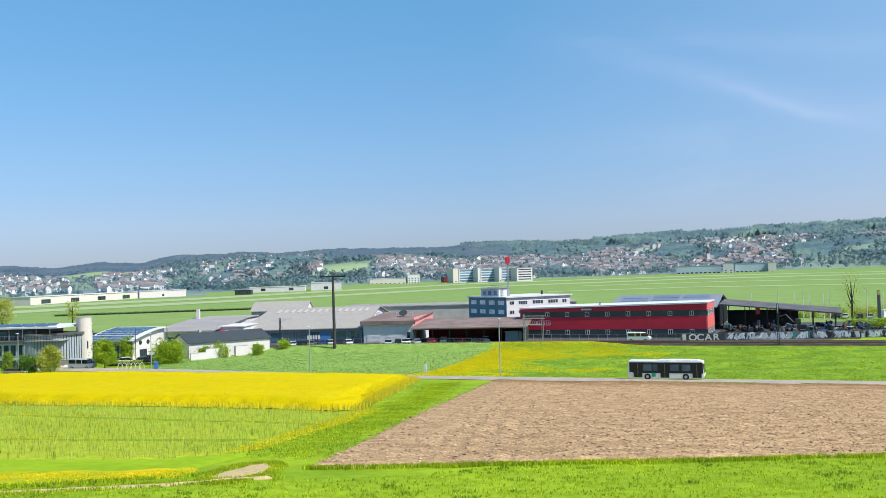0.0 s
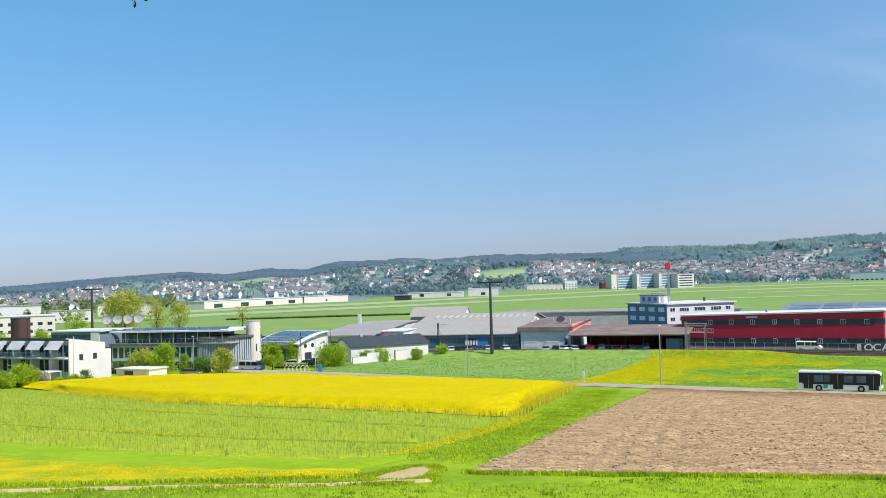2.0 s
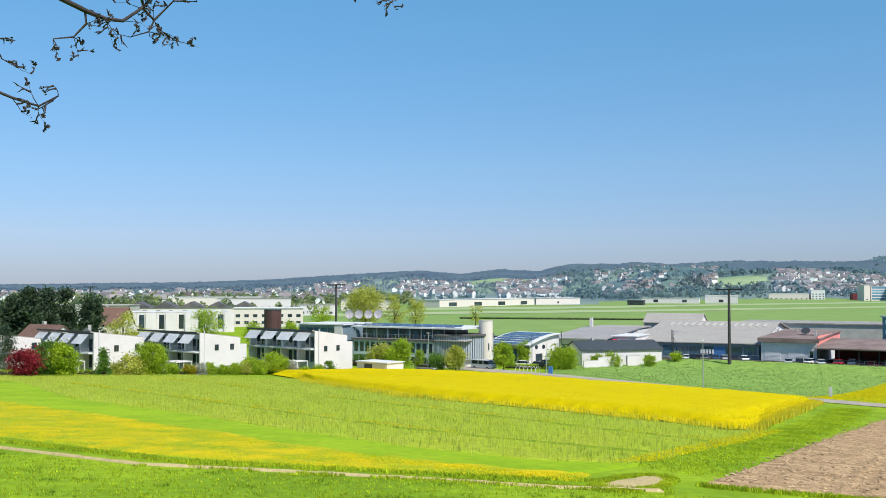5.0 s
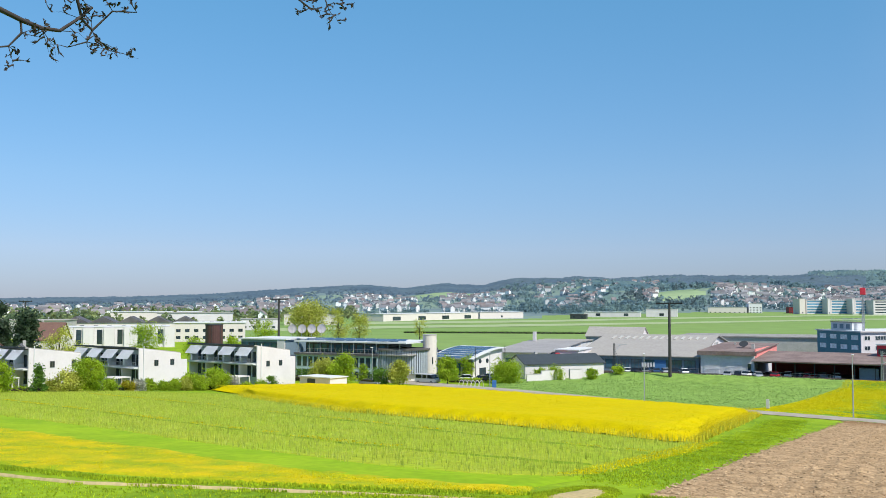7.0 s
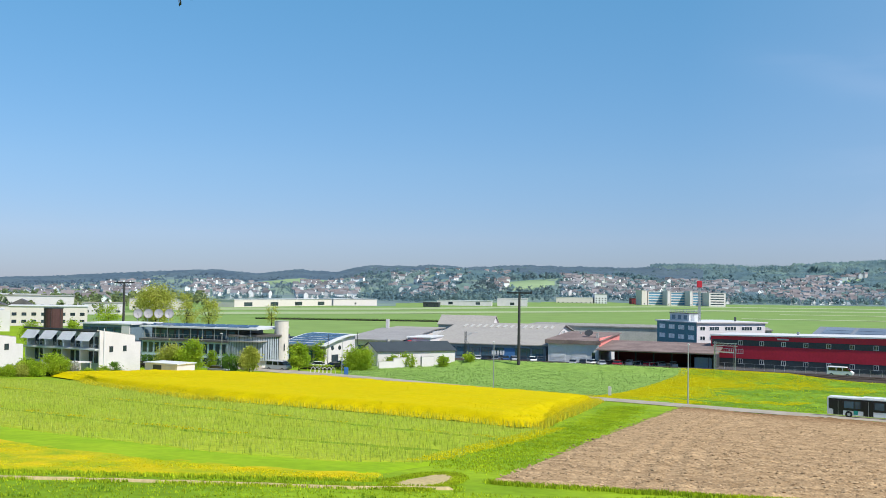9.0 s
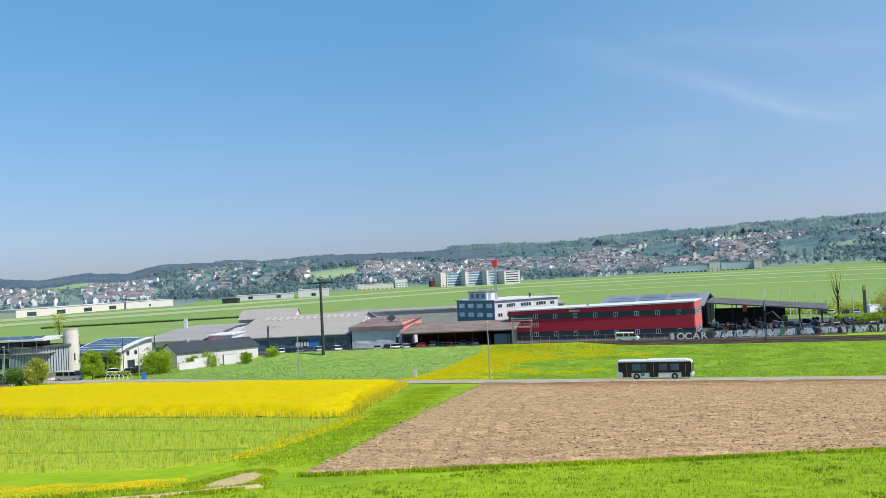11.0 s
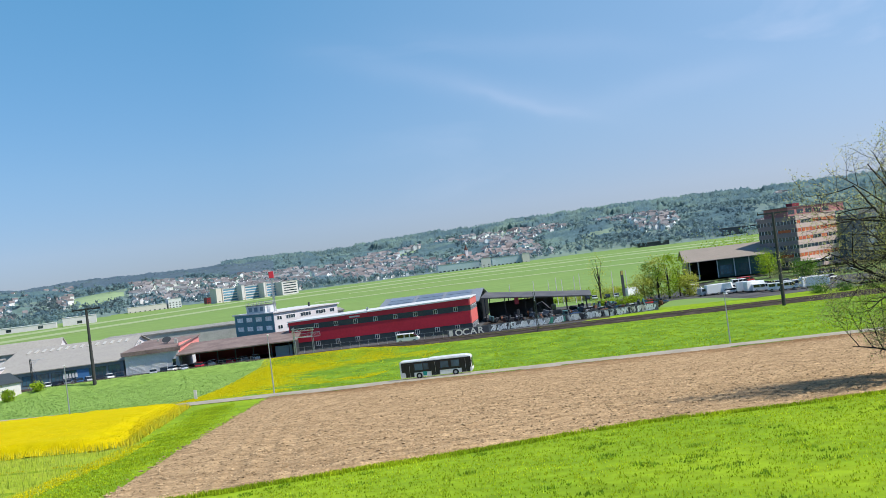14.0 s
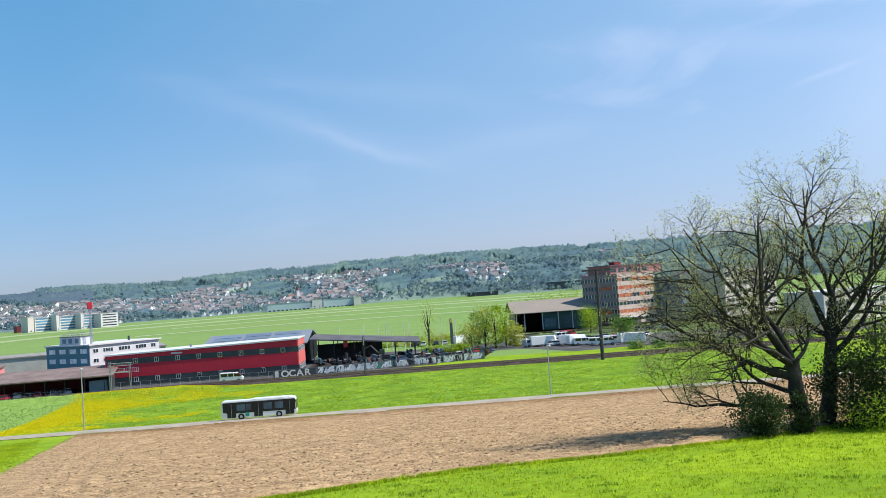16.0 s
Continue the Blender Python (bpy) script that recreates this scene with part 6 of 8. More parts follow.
CAR_BODY = [(-2.1, 0.3), (2.1, 0.3), (2.15, 0.7), (1.2, 0.9), (-1.9, 0.95), (-2.15, 0.75)]
CAR_CABIN = [(1.2, 0.88), (0.45, 1.4), (-1.3, 1.42), (-1.95, 0.92)]
VAN_BODY = [(-2.5, 0.35), (2.4, 0.35), (2.5, 0.9), (1.9, 1.15), (1.2, 1.95), (-2.45, 2.0)]
VAN_CABIN = [(2.0, 1.13), (1.33, 1.82), (-2.2, 1.8), (-2.2, 1.15)]
paints = {n_: mat("paint_" + n_, c_, 0.05, 1, 6, 0.25, spec=0.6) for n_, c_ in (("silver", (0.45, 0.47, 0.5)), ("white", (0.82, 0.82, 0.82)), ("black", (0.02, 0.022, 0.028)), ("red", (0.4, 0.02, 0.03)), ("blue", (0.03, 0.07, 0.16)), ("grey", (0.16, 0.17, 0.18)))}
CARS = {}


def place_car(kind, colour, az, d, turn, z=None):
    key = kind, colour
    x, y = polar(az, d)
    z = ground(x, y) + 0.02 if z is None else z
    m = pose(x, y, z, 0, 0, turn)
    if key in CARS:
        return copy_thing(CARS[key], m)
    if kind == "car":
        t = car("car", paints[colour], CAR_BODY, CAR_CABIN, 4.3, 1.75, (-1.35, 1.35), colour + " painted saloon car parked on asphalt")
    elif kind == "van":
        t = car("van", paints[colour], VAN_BODY, VAN_CABIN, 5.0, 1.95, (-1.6, 1.5), colour + " painted delivery van parked on asphalt", "van")
    else:
        t = car("box_trailer", paints[colour], [(-2.8, 0.5), (2.7, 0.5), (2.85, 1.4), (2.5, 3.0), (-2.7, 3.05), (-2.85, 2.6)], None, 5.6, 2.2, (-0.4, 0.4), colour + " box trailer parked on asphalt", "trailer")
    t.matrix_basis = m
    if kind == "van":
        t.scale = (1.14, 1.14, 1.14)
    CARS[key] = t
    return t


rng1 = random.Random(3)
cols = ["silver", "white", "black", "grey", "blue", "silver", "black", "white", "red"]
for az, col in ((-3.3, "silver"), (-2.75, "black"), (-2.2, "white"), (-1.7, "silver"), (-0.75, "red"), (-0.1, "white"), (0.5, "black"), (1.0, "red"), (1.6, "grey"), (2.3, "silver")):
    place_car("car", col, az, 256 + rng1.uniform(-1, 3), rng1.uniform(60, 110))
for i, az in enumerate(np.arange(-9.3, -5.2, 0.52)):
    place_car("car", cols[i % 9], float(az), 262 + rng1.uniform(-1, 2), rng1.uniform(70, 110))
place_car("van", "silver", -20.25, 222, -15)
place_car("car", "white", -17.9, 232, 10)
place_car("car", "black", -17.0, 230, 60)
place_car("car", "blue", -16.6, 236, 75)
place_car("car", "grey", -23.6, 214, 0)
place_car("van", "white", 11.1, 249, -21)
for i, (k, c_, az, d) in enumerate((("trailer", "white", 24.2, 332), ("van", "white", 27.6, 322), ("car", "red", 29.1, 300), ("van", "white", 30.2, 325), ("van", "red", 30.5, 335), ("car", "black", 21.6, 340), ("car", "white", 22.1, 338), ("car", "black", 22.8, 336), ("car", "silver", 23.3, 336), ("car", "grey", 34.6, 345), ("car", "black", 35.2, 345), ("car", "white", 36.0, 350))):
    place_car(k, c_, az, d, rng1.uniform(-30, 30) + (0 if k != "car" else rng1.choice((0, 70))))
rng2 = random.Random(17)
for i in range(15):
    az = 28.4 + i * 0.42
    place_car(rng2.choice(("van", "trailer", "trailer", "car", "van")), rng2.choice(("white", "white", "white", "silver")), az, 292 - i * 0.6 + rng2.uniform(-3, 5), -24 + rng2.uniform(-30, 30))
for i in range(17):
    place_car("car", cols[(i * 5 + 2) % 9], 27.4 + i * 0.47, 309 + rng2.uniform(-5, 5), rng2.uniform(0, 90))
for i in range(14):
    place_car("car", cols[(i * 5 + 2) % 9], 18.6 + i * 0.55, 272 + rng1.uniform(0, 10), rng1.uniform(-40, 40))


def bus():
    x, y = along(-20.6, ROAD_V - 0.6)
    t = thing("bus", x, y, ground(x, y) + 0.31, -21, "white city bus with dark windows driving along the lane", "bus")
    L, W, H = 11.6, 2.5, 2.95
    t.scale = (0.89, 0.89, 0.89)
    white = paints["white"]
    bm = bmesh.new()
    prism(bm, [(-L / 2, 0.32), (L / 2 - 0.1, 0.32), (L / 2, 0.9), (L / 2 - 0.15, H - 0.15), (L / 2 - 0.5, H), (-L / 2 + 0.1, H), (-L / 2, H - 0.3)], -W / 2, W / 2)
    bmesh.ops.bevel(bm, geom=list(bm.edges), offset=0.08, segments=2, affect="EDGES")
    part("body", bm, white, t)
    bm = bmesh.new()
    box(bm, -1.0, L / 2 - 0.8, -0.95, 0.95, H + 0.003, H + 0.14, 0.05)
    part("roof_unit", bm, white, t)
    dark = mat("bus_dark_panel", (0.015, 0.017, 0.02), 0.1, 1, 5, 0.3)
    for s in (-1, 1):
        y0, y1 = sorted((s * (W / 2 + 0.004), s * (W / 2 + 0.03)))
        part("window_band", boxes((-L / 2 + 0.25, L / 2 - 0.12, y0, y1, 1.05, 2.72)), dark, t, "dark glass band")
        if s < 0:
            for x0 in (-4.9, 0.0 - 0.75, 4.1):
                d_ = part("door", boxes((x0, x0 + 1.35, y0 - 0.03, y0 - 0.003, 0.38, 2.5)), dark, t, "dark double door")
                part("door_gap", boxes((x0 + 0.66, x0 + 0.7, y0 - 0.045, y0 - 0.031, 0.4, 2.45)), STEEL, d_)
            part("grille", boxes((-5.65, -5.05, y0 - 0.02, y0 - 0.003, 0.5, 1.2)), OFFWHITE, t)
            part("logo_mark", boxes((-2.1, -1.5, y0 - 0.02, y0 - 0.003, 0.5, 1.1)), mat("green_mark", (0.02, 0.3, 0.25), 0.1, 1, 4, 0.5), t)
        for i, x0 in enumerate((-3.4, -1.95, 0.75, 2.5)):
            w = 1.3 if i != 1 else 0.8
            part("window", boxes((x0, x0 + w, y0 - 0.01 if s < 0 else y0, y1 if s < 0 else y1 + 0.01, 1.4, 2.4)), GLASSBLUE, t)
    part("windscreen", boxes((L / 2 - 0.1, L / 2 + 0.01, -1.1, 1.1, 1.1, 2.5)), CARGLASS, t)
    for s in (-0.85, 0.85):
        part("headlight", boxes((L / 2 - 0.02, L / 2 + 0.03, s - 0.2, s + 0.2, 0.6, 0.8)), FRAMEWHITE, t)
    for x0 in (-2.75, 3.1):
        for s in (-W / 2 + 0.1, W / 2 - 0.1):
            wheel(t, x0, s, 0.5, 0.32)


bus()


def train():
    """A double-deck train, mostly hidden behind the buildings."""
    dark, white, red = mat("train_dark_blue", (0.015, 0.022, 0.04), 0.1, 0.5, 4, 0.35), paints["white"], mat("train_red", (0.5, 0.02, 0.03), 0.08, 1, 4, 0.4)
    u1 = -147.0
    for i in range(3):
        L = 24.0
        uc = u1 - 12.5 - i * 25.0
        x, y = along(uc, track_v(uc) + 4.75)
        du = math.degrees(math.atan2(track_v(uc + 10) - track_v(uc - 10), 20))
        t = thing("train_carriage", x, y, ground(x, y) + 0.6, -21 + du, "dark blue and white double-deck railway carriage", "train", "train carriages")
        bm = bmesh.new()
        prism(bm, [(-1.4, 0.5), (1.4, 0.5), (1.4, 3.4), (1.1, 4.2), (0.6, 4.5), (-0.6, 4.5), (-1.1, 4.2), (-1.4, 3.4)], -L / 2, L / 2)
        part("body", bm, dark, t, m=pose(0, 0, 0, 0, 0, 90))
        for s in (-1, 1):
            y0, y1 = sorted((s * 1.403, s * 1.43))
            part("white_band", boxes((-L / 2 + 1, L / 2 - 4, y0, y1, 1.9, 2.7)), white, t)
            for k in range(8):
                part("window", boxes((-10 + k * 2.2, -8.7 + k * 2.2, y0 - 0.01, y1 + 0.01, 0.9, 1.6)), GLASSBLUE, t)
                part("window", boxes((-10 + k * 2.2, -8.7 + k * 2.2, y0 - 0.01, y1 + 0.01, 2.85, 3.4)), GLASSBLUE, t)
        if i == 0:
            bm = bmesh.new()
            prism(bm, [(0, 0.4), (1.7, 0.4), (1.5, 1.6), (0.4, 4.3), (0, 4.4)], -1.38, 1.38)
            part("nose", bm, red, t, "red sloping nose", m=pose(L / 2 + 0.003, 0, 0))
        for k in (-8.5, 8.5):
            part("bogie", boxes((k - 1.6, k + 1.6, -1.1, 1.1, 0.0, 0.497)), CHARCOAL, t)


train()


# ---- plants ----
OAKLEAF = leaf_mat("young_oak_leaves", (0.50, 0.52, 0.17), (0.58, 0.57, 0.26))
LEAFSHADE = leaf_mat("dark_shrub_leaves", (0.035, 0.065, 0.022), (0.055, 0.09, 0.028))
def quads(centres, size, seed, stretch=1.0, round_=0.6, face=None):
    """Little leaf faces at the centres, turned at random or roughly along face."""
    r = np.random.RandomState(seed)
    n = len(centres)
    a = r.normal(size=(n, 3))
    a /= np.linalg.norm(a, axis=1)[:, None]
    b = r.normal(size=(n, 3))
    if face is not None:
        k = face / np.linalg.norm(face, axis=1)[:, None] + 0.35 * r.normal(size=(n, 3))
        a, b = np.cross(k, a), np.cross(k, np.cross(k, a))
        a /= np.linalg.norm(a, axis=1)[:, None]
    b -= (b * a).sum(1)[:, None] * a
    b /= np.linalg.norm(b, axis=1)[:, None]
    s = (size * r.uniform(0.6, 1.4, n))[:, None]
    a, b = a * s * stretch, b * s * round_
    v = np.stack([centres - a * 0.5, centres + b * 0.5, centres + a * 0.5, centres - b * 0.5], 1).reshape(-1, 3)
    return v, np.arange(n * 4).reshape(n, 4)


class Wood:
    """Gathers tapering branches into one mesh."""

    def __init__(self):
        self.v, self.f = [], []

    def tube(self, pts, radii, sides):
        base = len(self.v)
        n = len(pts)
        for i in range(n):
            d = (pts[min(i + 1, n - 1)] - pts[max(i - 1, 0)]).normalized()
            q = d.to_track_quat("Z", "Y")
            for k in range(sides):
                a = k * 2 * math.pi / sides
                self.v.append(tuple(pts[i] + q @ Vector((radii[i] * math.cos(a), radii[i] * math.sin(a), 0))))
        for i in range(n - 1):
            for k in range(sides):
                o, o2 = base + i * sides, base + (i + 1) * sides
                self.f.append((o + k, o + (k + 1) % sides, o2 + (k + 1) % sides, o2 + k))


def grow(wood, tips, rng, p, d, length, r, level, top, kids, sides=(8, 7, 5, 4, 3), bend=0.25, rise=0.12, spread=0.75, ratio=0.55):
    n = max(3, int(length / 0.55)) if level < 3 else 3
    pts, radii = [Vector(p)], [r]
    d = Vector(d).normalized()
    step = length / n
    for i in range(n):
        d = (d + Vector((rng.gauss(0, bend), rng.gauss(0, bend), rng.gauss(rise, bend))) * (0.45 if level < 2 else 0.6)).normalized()
        pts.append(pts[-1] + d * step)
        radii.append(r * (1 - 0.86 * (i + 1) / n))
    wood.tube(pts, radii, sides[min(level, 4)])
    if level >= top:
        tips.append((pts[-1], d))
        tips.append((pts[-2], d))
        return
    m = kids[level]
    for k in range(m):
        f = 0.25 + 0.75 * (k + rng.random()) / m
        i = min(n - 1, int(f * n))
        q = pts[i].lerp(pts[i + 1], f * n - i)
        dd = (pts[i + 1] - pts[i]).normalized()
        side = Vector((rng.gauss(0, 1), rng.gauss(0, 1), rng.gauss(0.15, 0.8)))
        side = (side - dd * side.dot(dd)).normalized()
        nd = (dd * (1 - spread * 0.55) + side * spread).normalized()
        grow(wood, tips, rng, q, nd, length * rng.uniform(ratio * 0.75, ratio * 1.2) * (1.15 - 0.5 * f), max(r * (1 - 0.75 * f) * 0.62, 0.010), level + 1, top, kids, sides, bend, rise, spread, ratio)
    tips.append((pts[-1], d))


def old_tree(az, d, lean, trunk_h, trunk_r, limbs, seed, label, leaf_n=4, leaf_size=0.075, leaf=OAKLEAF, kids=(9, 7, 5, 3), top=4):
    x, y = polar(az, d)
    g = ground(x, y)
    rng = random.Random(seed)
    t = thing("tree", x, y, g, 0, label, "tree")
    w, tips = Wood(), []
    base = Vector((0, 0, -0.3))
    n = 6
    pts = [base + Vector((lean[0] * k / n + rng.gauss(0, 0.05), lean[1] * k / n, (trunk_h + 0.3) * k / n)) for k in range(n + 1)]
    w.tube(pts, [trunk_r * (1.5 if k == 0 else 1.1 if k == 1 else 1 - 0.06 * k) for k in range(n + 1)], 12)
    for h, (dx, dy, dz), ln, r in limbs:
        k = min(n - 1, int(h / trunk_h * n))
        up = dz / math.sqrt(dx * dx + dy * dy + dz * dz)
        grow(w, tips, rng, pts[k].lerp(pts[k + 1], 0.5), (dx, dy, dz), ln * (0.95 - 0.12 * up), r, 1, top, (0,) + kids, bend=0.27, rise=0.012 + 0.10 * up, spread=0.82, ratio=0.52)
    tagged(linked("branchwork", np_mesh("branchwork", w.v, w.f, BARK, True), t, Matrix()), "dark bare trunk and branches")
    r = np.random.RandomState(seed)
    tp = np.array([tuple(p) for p, _ in tips])
    c = np.repeat(tp, leaf_n, 0) + r.normal(scale=0.16, size=(len(tp) * leaf_n, 3))
    v, f = quads(c, leaf_size, seed)
    tagged(linked("foliage", np_mesh("foliage", v, f, leaf), t, Matrix()), "sparse yellow-green spring leaves")
    return t


# directions: right of view is (0.73, -0.68), away is (0.68, 0.73)
RX, RY, AX, AY = 0.73, -0.68, 0.68, 0.73


def dirv(right, away, up):
    return right * RX + away * AX, right * RY + away * AY, up


old_tree(43.0, 53.0, (-0.25, 0.1), 3.6, 0.5, [
    (1.7, dirv(-1, -0.1, 0.06), 7.4, 0.15), (2.1, dirv(-1, 0.5, 0.15), 6.6, 0.14),
    (2.4, dirv(-1, 0.2, 0.3), 7.4, 0.16), (2.8, dirv(-0.95, 0.1, 0.62), 9.4, 0.18), (3.0, dirv(-0.85, -0.3, 0.86), 10.2, 0.19), (3.2, dirv(-0.72, 0.3, 1.02), 10.8, 0.2), (3.4, dirv(-0.4, -0.4, 1.1), 9.8, 0.2),
    (3.5, dirv(-0.05, 0.3, 1.15), 8.8, 0.19), (3.0, dirv(0.5, 0.7, 0.5), 4.6, 0.13), (2.7, dirv(-0.3, 0.9, 0.4), 5.5, 0.14), (3.2, dirv(-0.5, -0.7, 0.8), 7.0, 0.16),
], 11, "large old oak just coming into leaf at the field edge")
old_tree(44.2, 55.5, (0.7, -0.2), 5.0, 0.44, [
    (2.6, dirv(1, 0.1, 0.1), 6.5, 0.16), (3.6, dirv(1, -0.2, 0.45), 7.6, 0.18), (4.2, dirv(0.75, 0.4, 0.8), 8.4, 0.19),
    (4.8, dirv(0.2, 0.1, 1.2), 10.2, 0.22), (4.9, dirv(-0.35, -0.2, 1.15), 9.8, 0.2), (4.4, dirv(-0.8, 0.2, 0.75), 6.0, 0.15),
    (4.7, dirv(0.5, -0.5, 1.1), 9.0, 0.18), (4.9, dirv(-0.1, 0.4, 1.2), 9.6, 0.18), (3.8, dirv(0.3, 1.0, 0.6), 5.5, 0.14),
], 23, "tall old oak with ivy leaning beside its neighbour")


# the overhanging tree beside the viewer
def near_tree():
    x, y = polar(-66, 9.5)
    g = ground(x, y)
    t = thing("tree", x, y, g, 0, "budding tree whose dark twigs hang over the view", "tree")
    w, tips = Wood(), []
    rng = random.Random(4)
    o = Vector((x, y, g))
    top_ = Vector((x + 0.2, y + 0.3, 22.6)) - o
    w.tube([Vector((0, 0, -0.3)), Vector((0.05, 0.1, 2.5)), top_, top_ + Vector((0.2, 0, 3))], [0.26, 0.2, 0.16, 0.1], 12)
    lines = [
        ([(-8.3, 4.6, 22.6), (-7.3, 5.9, 22.35), (-6.71, 6.72, 22.12), (-6.64, 7.08, 22.05), (-6.58, 7.26, 22.02), (-6.53, 7.44, 22.04), (-6.49, 7.61, 22.18), (-6.44, 7.78, 22.35)], 0.05),
        ([(-8.3, 4.6, 23.2), (-7.2, 6.5, 23.2), (-6.5, 7.6, 22.6), (-6.48, 7.61, 22.39), (-6.51, 7.72, 22.22), (-6.50, 7.86, 22.15)], 0.045),
        ([(-6.5, 7.86, 22.15), (-6.36, 7.98, 22.36), (-6.2, 8.15, 22.38)], 0.02),
        ([(-6.5, 7.86, 22.15), (-6.54, 7.83, 22.03), (-6.67, 7.71, 21.96)], 0.018),
        ([(-6.49, 7.87, 22.12), (-6.44, 7.91, 22.04), (-6.39, 8.08, 21.98)], 0.016),
        ([(-6.65, 7.07, 22.05), (-6.64, 7.07, 21.93), (-6.72, 7.0, 21.8), (-6.8, 6.83, 21.75)], 0.025),
        ([(-7.2, 6.5, 23.2), (-5.8, 8.0, 23.3), (-4.9, 8.7, 22.95), (-4.73, 8.81, 22.55), (-4.63, 8.86, 22.47)], 0.03),
        ([(-5.8, 8.0, 23.3), (-4.6, 8.9, 22.95), (-4.48, 8.94, 22.51), (-4.5, 8.93, 22.44)], 0.02),
        ([(-8.40, 4.41, 21.6), (-7.34, 5.94, 21.4), (-6.93, 6.49, 21.16), (-6.78, 6.65, 21.1), (-6.65, 6.75, 21.2)], 0.03),
        ([(-8.40, 4.41, 22.0), (-7.43, 5.83, 21.9), (-7.05, 6.34, 21.7), (-7.00, 6.44, 21.5)], 0.025),
    ]
    for pts, r in lines:
        p = [Vector(q) - o for q in pts]
        n, r = len(p), r * 0.62
        w.tube(p, [r * (1 - 0.6 * i / (n - 1)) for i in range(n)], 6)
        for i in range(max(1, n // 2 - 1), n):
            for k in range(2):
                dd = Vector((rng.gauss(0.1, 0.6), rng.gauss(0.2, 0.6), rng.gauss(-0.1, 0.55)))
                grow(w, tips, rng, p[i], dd, rng.uniform(0.14, 0.3), 0.0048, 2, 4, (0, 0, 2, 2), (6, 6, 5, 4, 3), 0.4, 0.0, 0.8, 0.55)
    tagged(linked("branchwork", np_mesh("branchwork", w.v, w.f, TWIG, True), t, Matrix()), "dark trunk and hanging twigs")
    r = np.random.RandomState(3)
    tp = np.array([tuple(p) for p, _ in tips])
    tp = tp[r.rand(len(tp)) < 0.28]
    v, f = quads(np.repeat(tp, 2, 0) + r.normal(scale=0.012, size=(len(tp) * 2, 3)), 0.045, 5)
    tagged(linked("bud_growth", np_mesh("bud_growth", v, f, TWIG), t, Matrix()), kind="stuff")


near_tree()


def leafy(name, az, d, h, w, leaf, seed, label, category="tree", trunk=True, n=4200, size=0.34, low=0.18, shape=1.0, group="", z=None):
    """A tree or bush: trunk, limbs and clumps of small leaves with gaps."""
    x, y = polar(az, d)
    g = ground(x, y) if z is None else z
    n = int(n * (1.7 if d > 100 else 1.0))
    rs = np.random.RandomState(seed)
    rng = random.Random(seed)
    t = thing(name, x, y, g, 0, label, category, group)
    clumps = []
    k = 34
    for i in range(k):
        a, u = rs.uniform(0, 2 * np.pi), rs.uniform(0, 1)
        zz = low + (1 - low) * u
        prof = math.sin(math.pi * min(1.0, max(0.06, (zz - low * 0.5) / (1 - low * 0.5) * 0.93))) ** 0.6 if shape >= 1 else (1 - zz) ** 0.8 + 0.05
        rr = w / 2 * prof * rs.uniform(0.45, 1.0)
        clumps.append((rr * math.cos(a), rr * math.sin(a), h * zz * rs.uniform(0.93, 1.0), w * rs.uniform(0.09, 0.17)))
    cl = np.array(clumps)
    pick = rs.randint(0, k, n)
    c = cl[pick, :3] + rs.normal(size=(n, 3)) * cl[pick, 3:4] * np.array([1, 1, 0.8])
    c[:, 2] = np.maximum(c[:, 2], 0.1)
    if trunk:
        wd = Wood()
        wd.tube([Vector((0, 0, -0.3)), Vector((0.05, 0, h * 0.3)), Vector((0, 0.05, h * 0.75))], [h * 0.022 + 0.04, h * 0.018 + 0.03, 0.03], 7)
        for i in range(9):
            q = cl[rs.randint(0, k)]
            st = Vector((0, 0, h * rng.uniform(0.2, 0.5)))
            wd.tube([st, st.lerp(Vector(q[:3]), 0.5) + Vector((0, 0, -0.03 * h)), Vector(q[:3])], [h * 0.009 + 0.02, h * 0.006 + 0.015, 0.015], 5)
        linked("trunk", np_mesh("trunk", wd.v, wd.f, BARK, True), t, Matrix())
    v, f = quads(c, size, seed)
    linked("crown", np_mesh("crown", v, f, leaf), t, Matrix())
    return t


# trees and bushes before and between the buildings
leafy("tree", -19.1, 220, 5.6, 4.2, LEAF, 31, "small round bright green street tree")
leafy("tree", -17.9, 238, 6.5, 3.2, LEAF, 32, "slim bright green young tree", n=900)
leafy("bush", -15.7, 226, 4.4, 6.4, LEAF, 33, "broad bright green bush by the drive", "bush", True, n=6000, low=0.05)
leafy("bush", -13.7, 236, 2.6, 3.0, LEAF, 34, "green bush before the white garden wall", "bush", True, n=900, low=0.05)
leafy("bush", -12.9, 237, 3.0, 3.6, LEAF, 35, "green bush before the white garden wall", "bush", True, n=1100, low=0.05)
leafy("bush", -10.8, 239, 2.7, 2.6, LEAF, 36, "green bush before the white garden wall", "bush", True, n=800, low=0.05)
leafy("bush", -9.3, 246, 1.9, 2.8, LEAF, 37, "low green bush beside the bungalow", "bush", True, n=600, low=0.05)
leafy("tree", -25.1, 214, 6.4, 4.8, LEAF, 38, "bright green tree before the glass office")
leafy("tree", -26.2, 218, 5.2, 5.0, LEAFOLIVE, 39, "yellow-green tree before the glass office", n=3200)
leafy("tree", -21.9, 215, 5.2, 3.8, LEAFOLIVE, 40, "yellow-green tree beside the car park", n=3400)
leafy("bush", -23.0, 215, 3.6, 4.4, LEAFDEEP, 41, "dark green bush before the curved office", "bush", True, n=1500, low=0.05)
leafy("tree", -24.0, 216, 4.6, 2.2, LEAF, 42, "slim green young tree", n=700)
leafy("bush", -32.3, 196, 3.6, 4.2, LEAF, 43, "rounded green garden bush", "bush", True, n=2000, low=0.03)
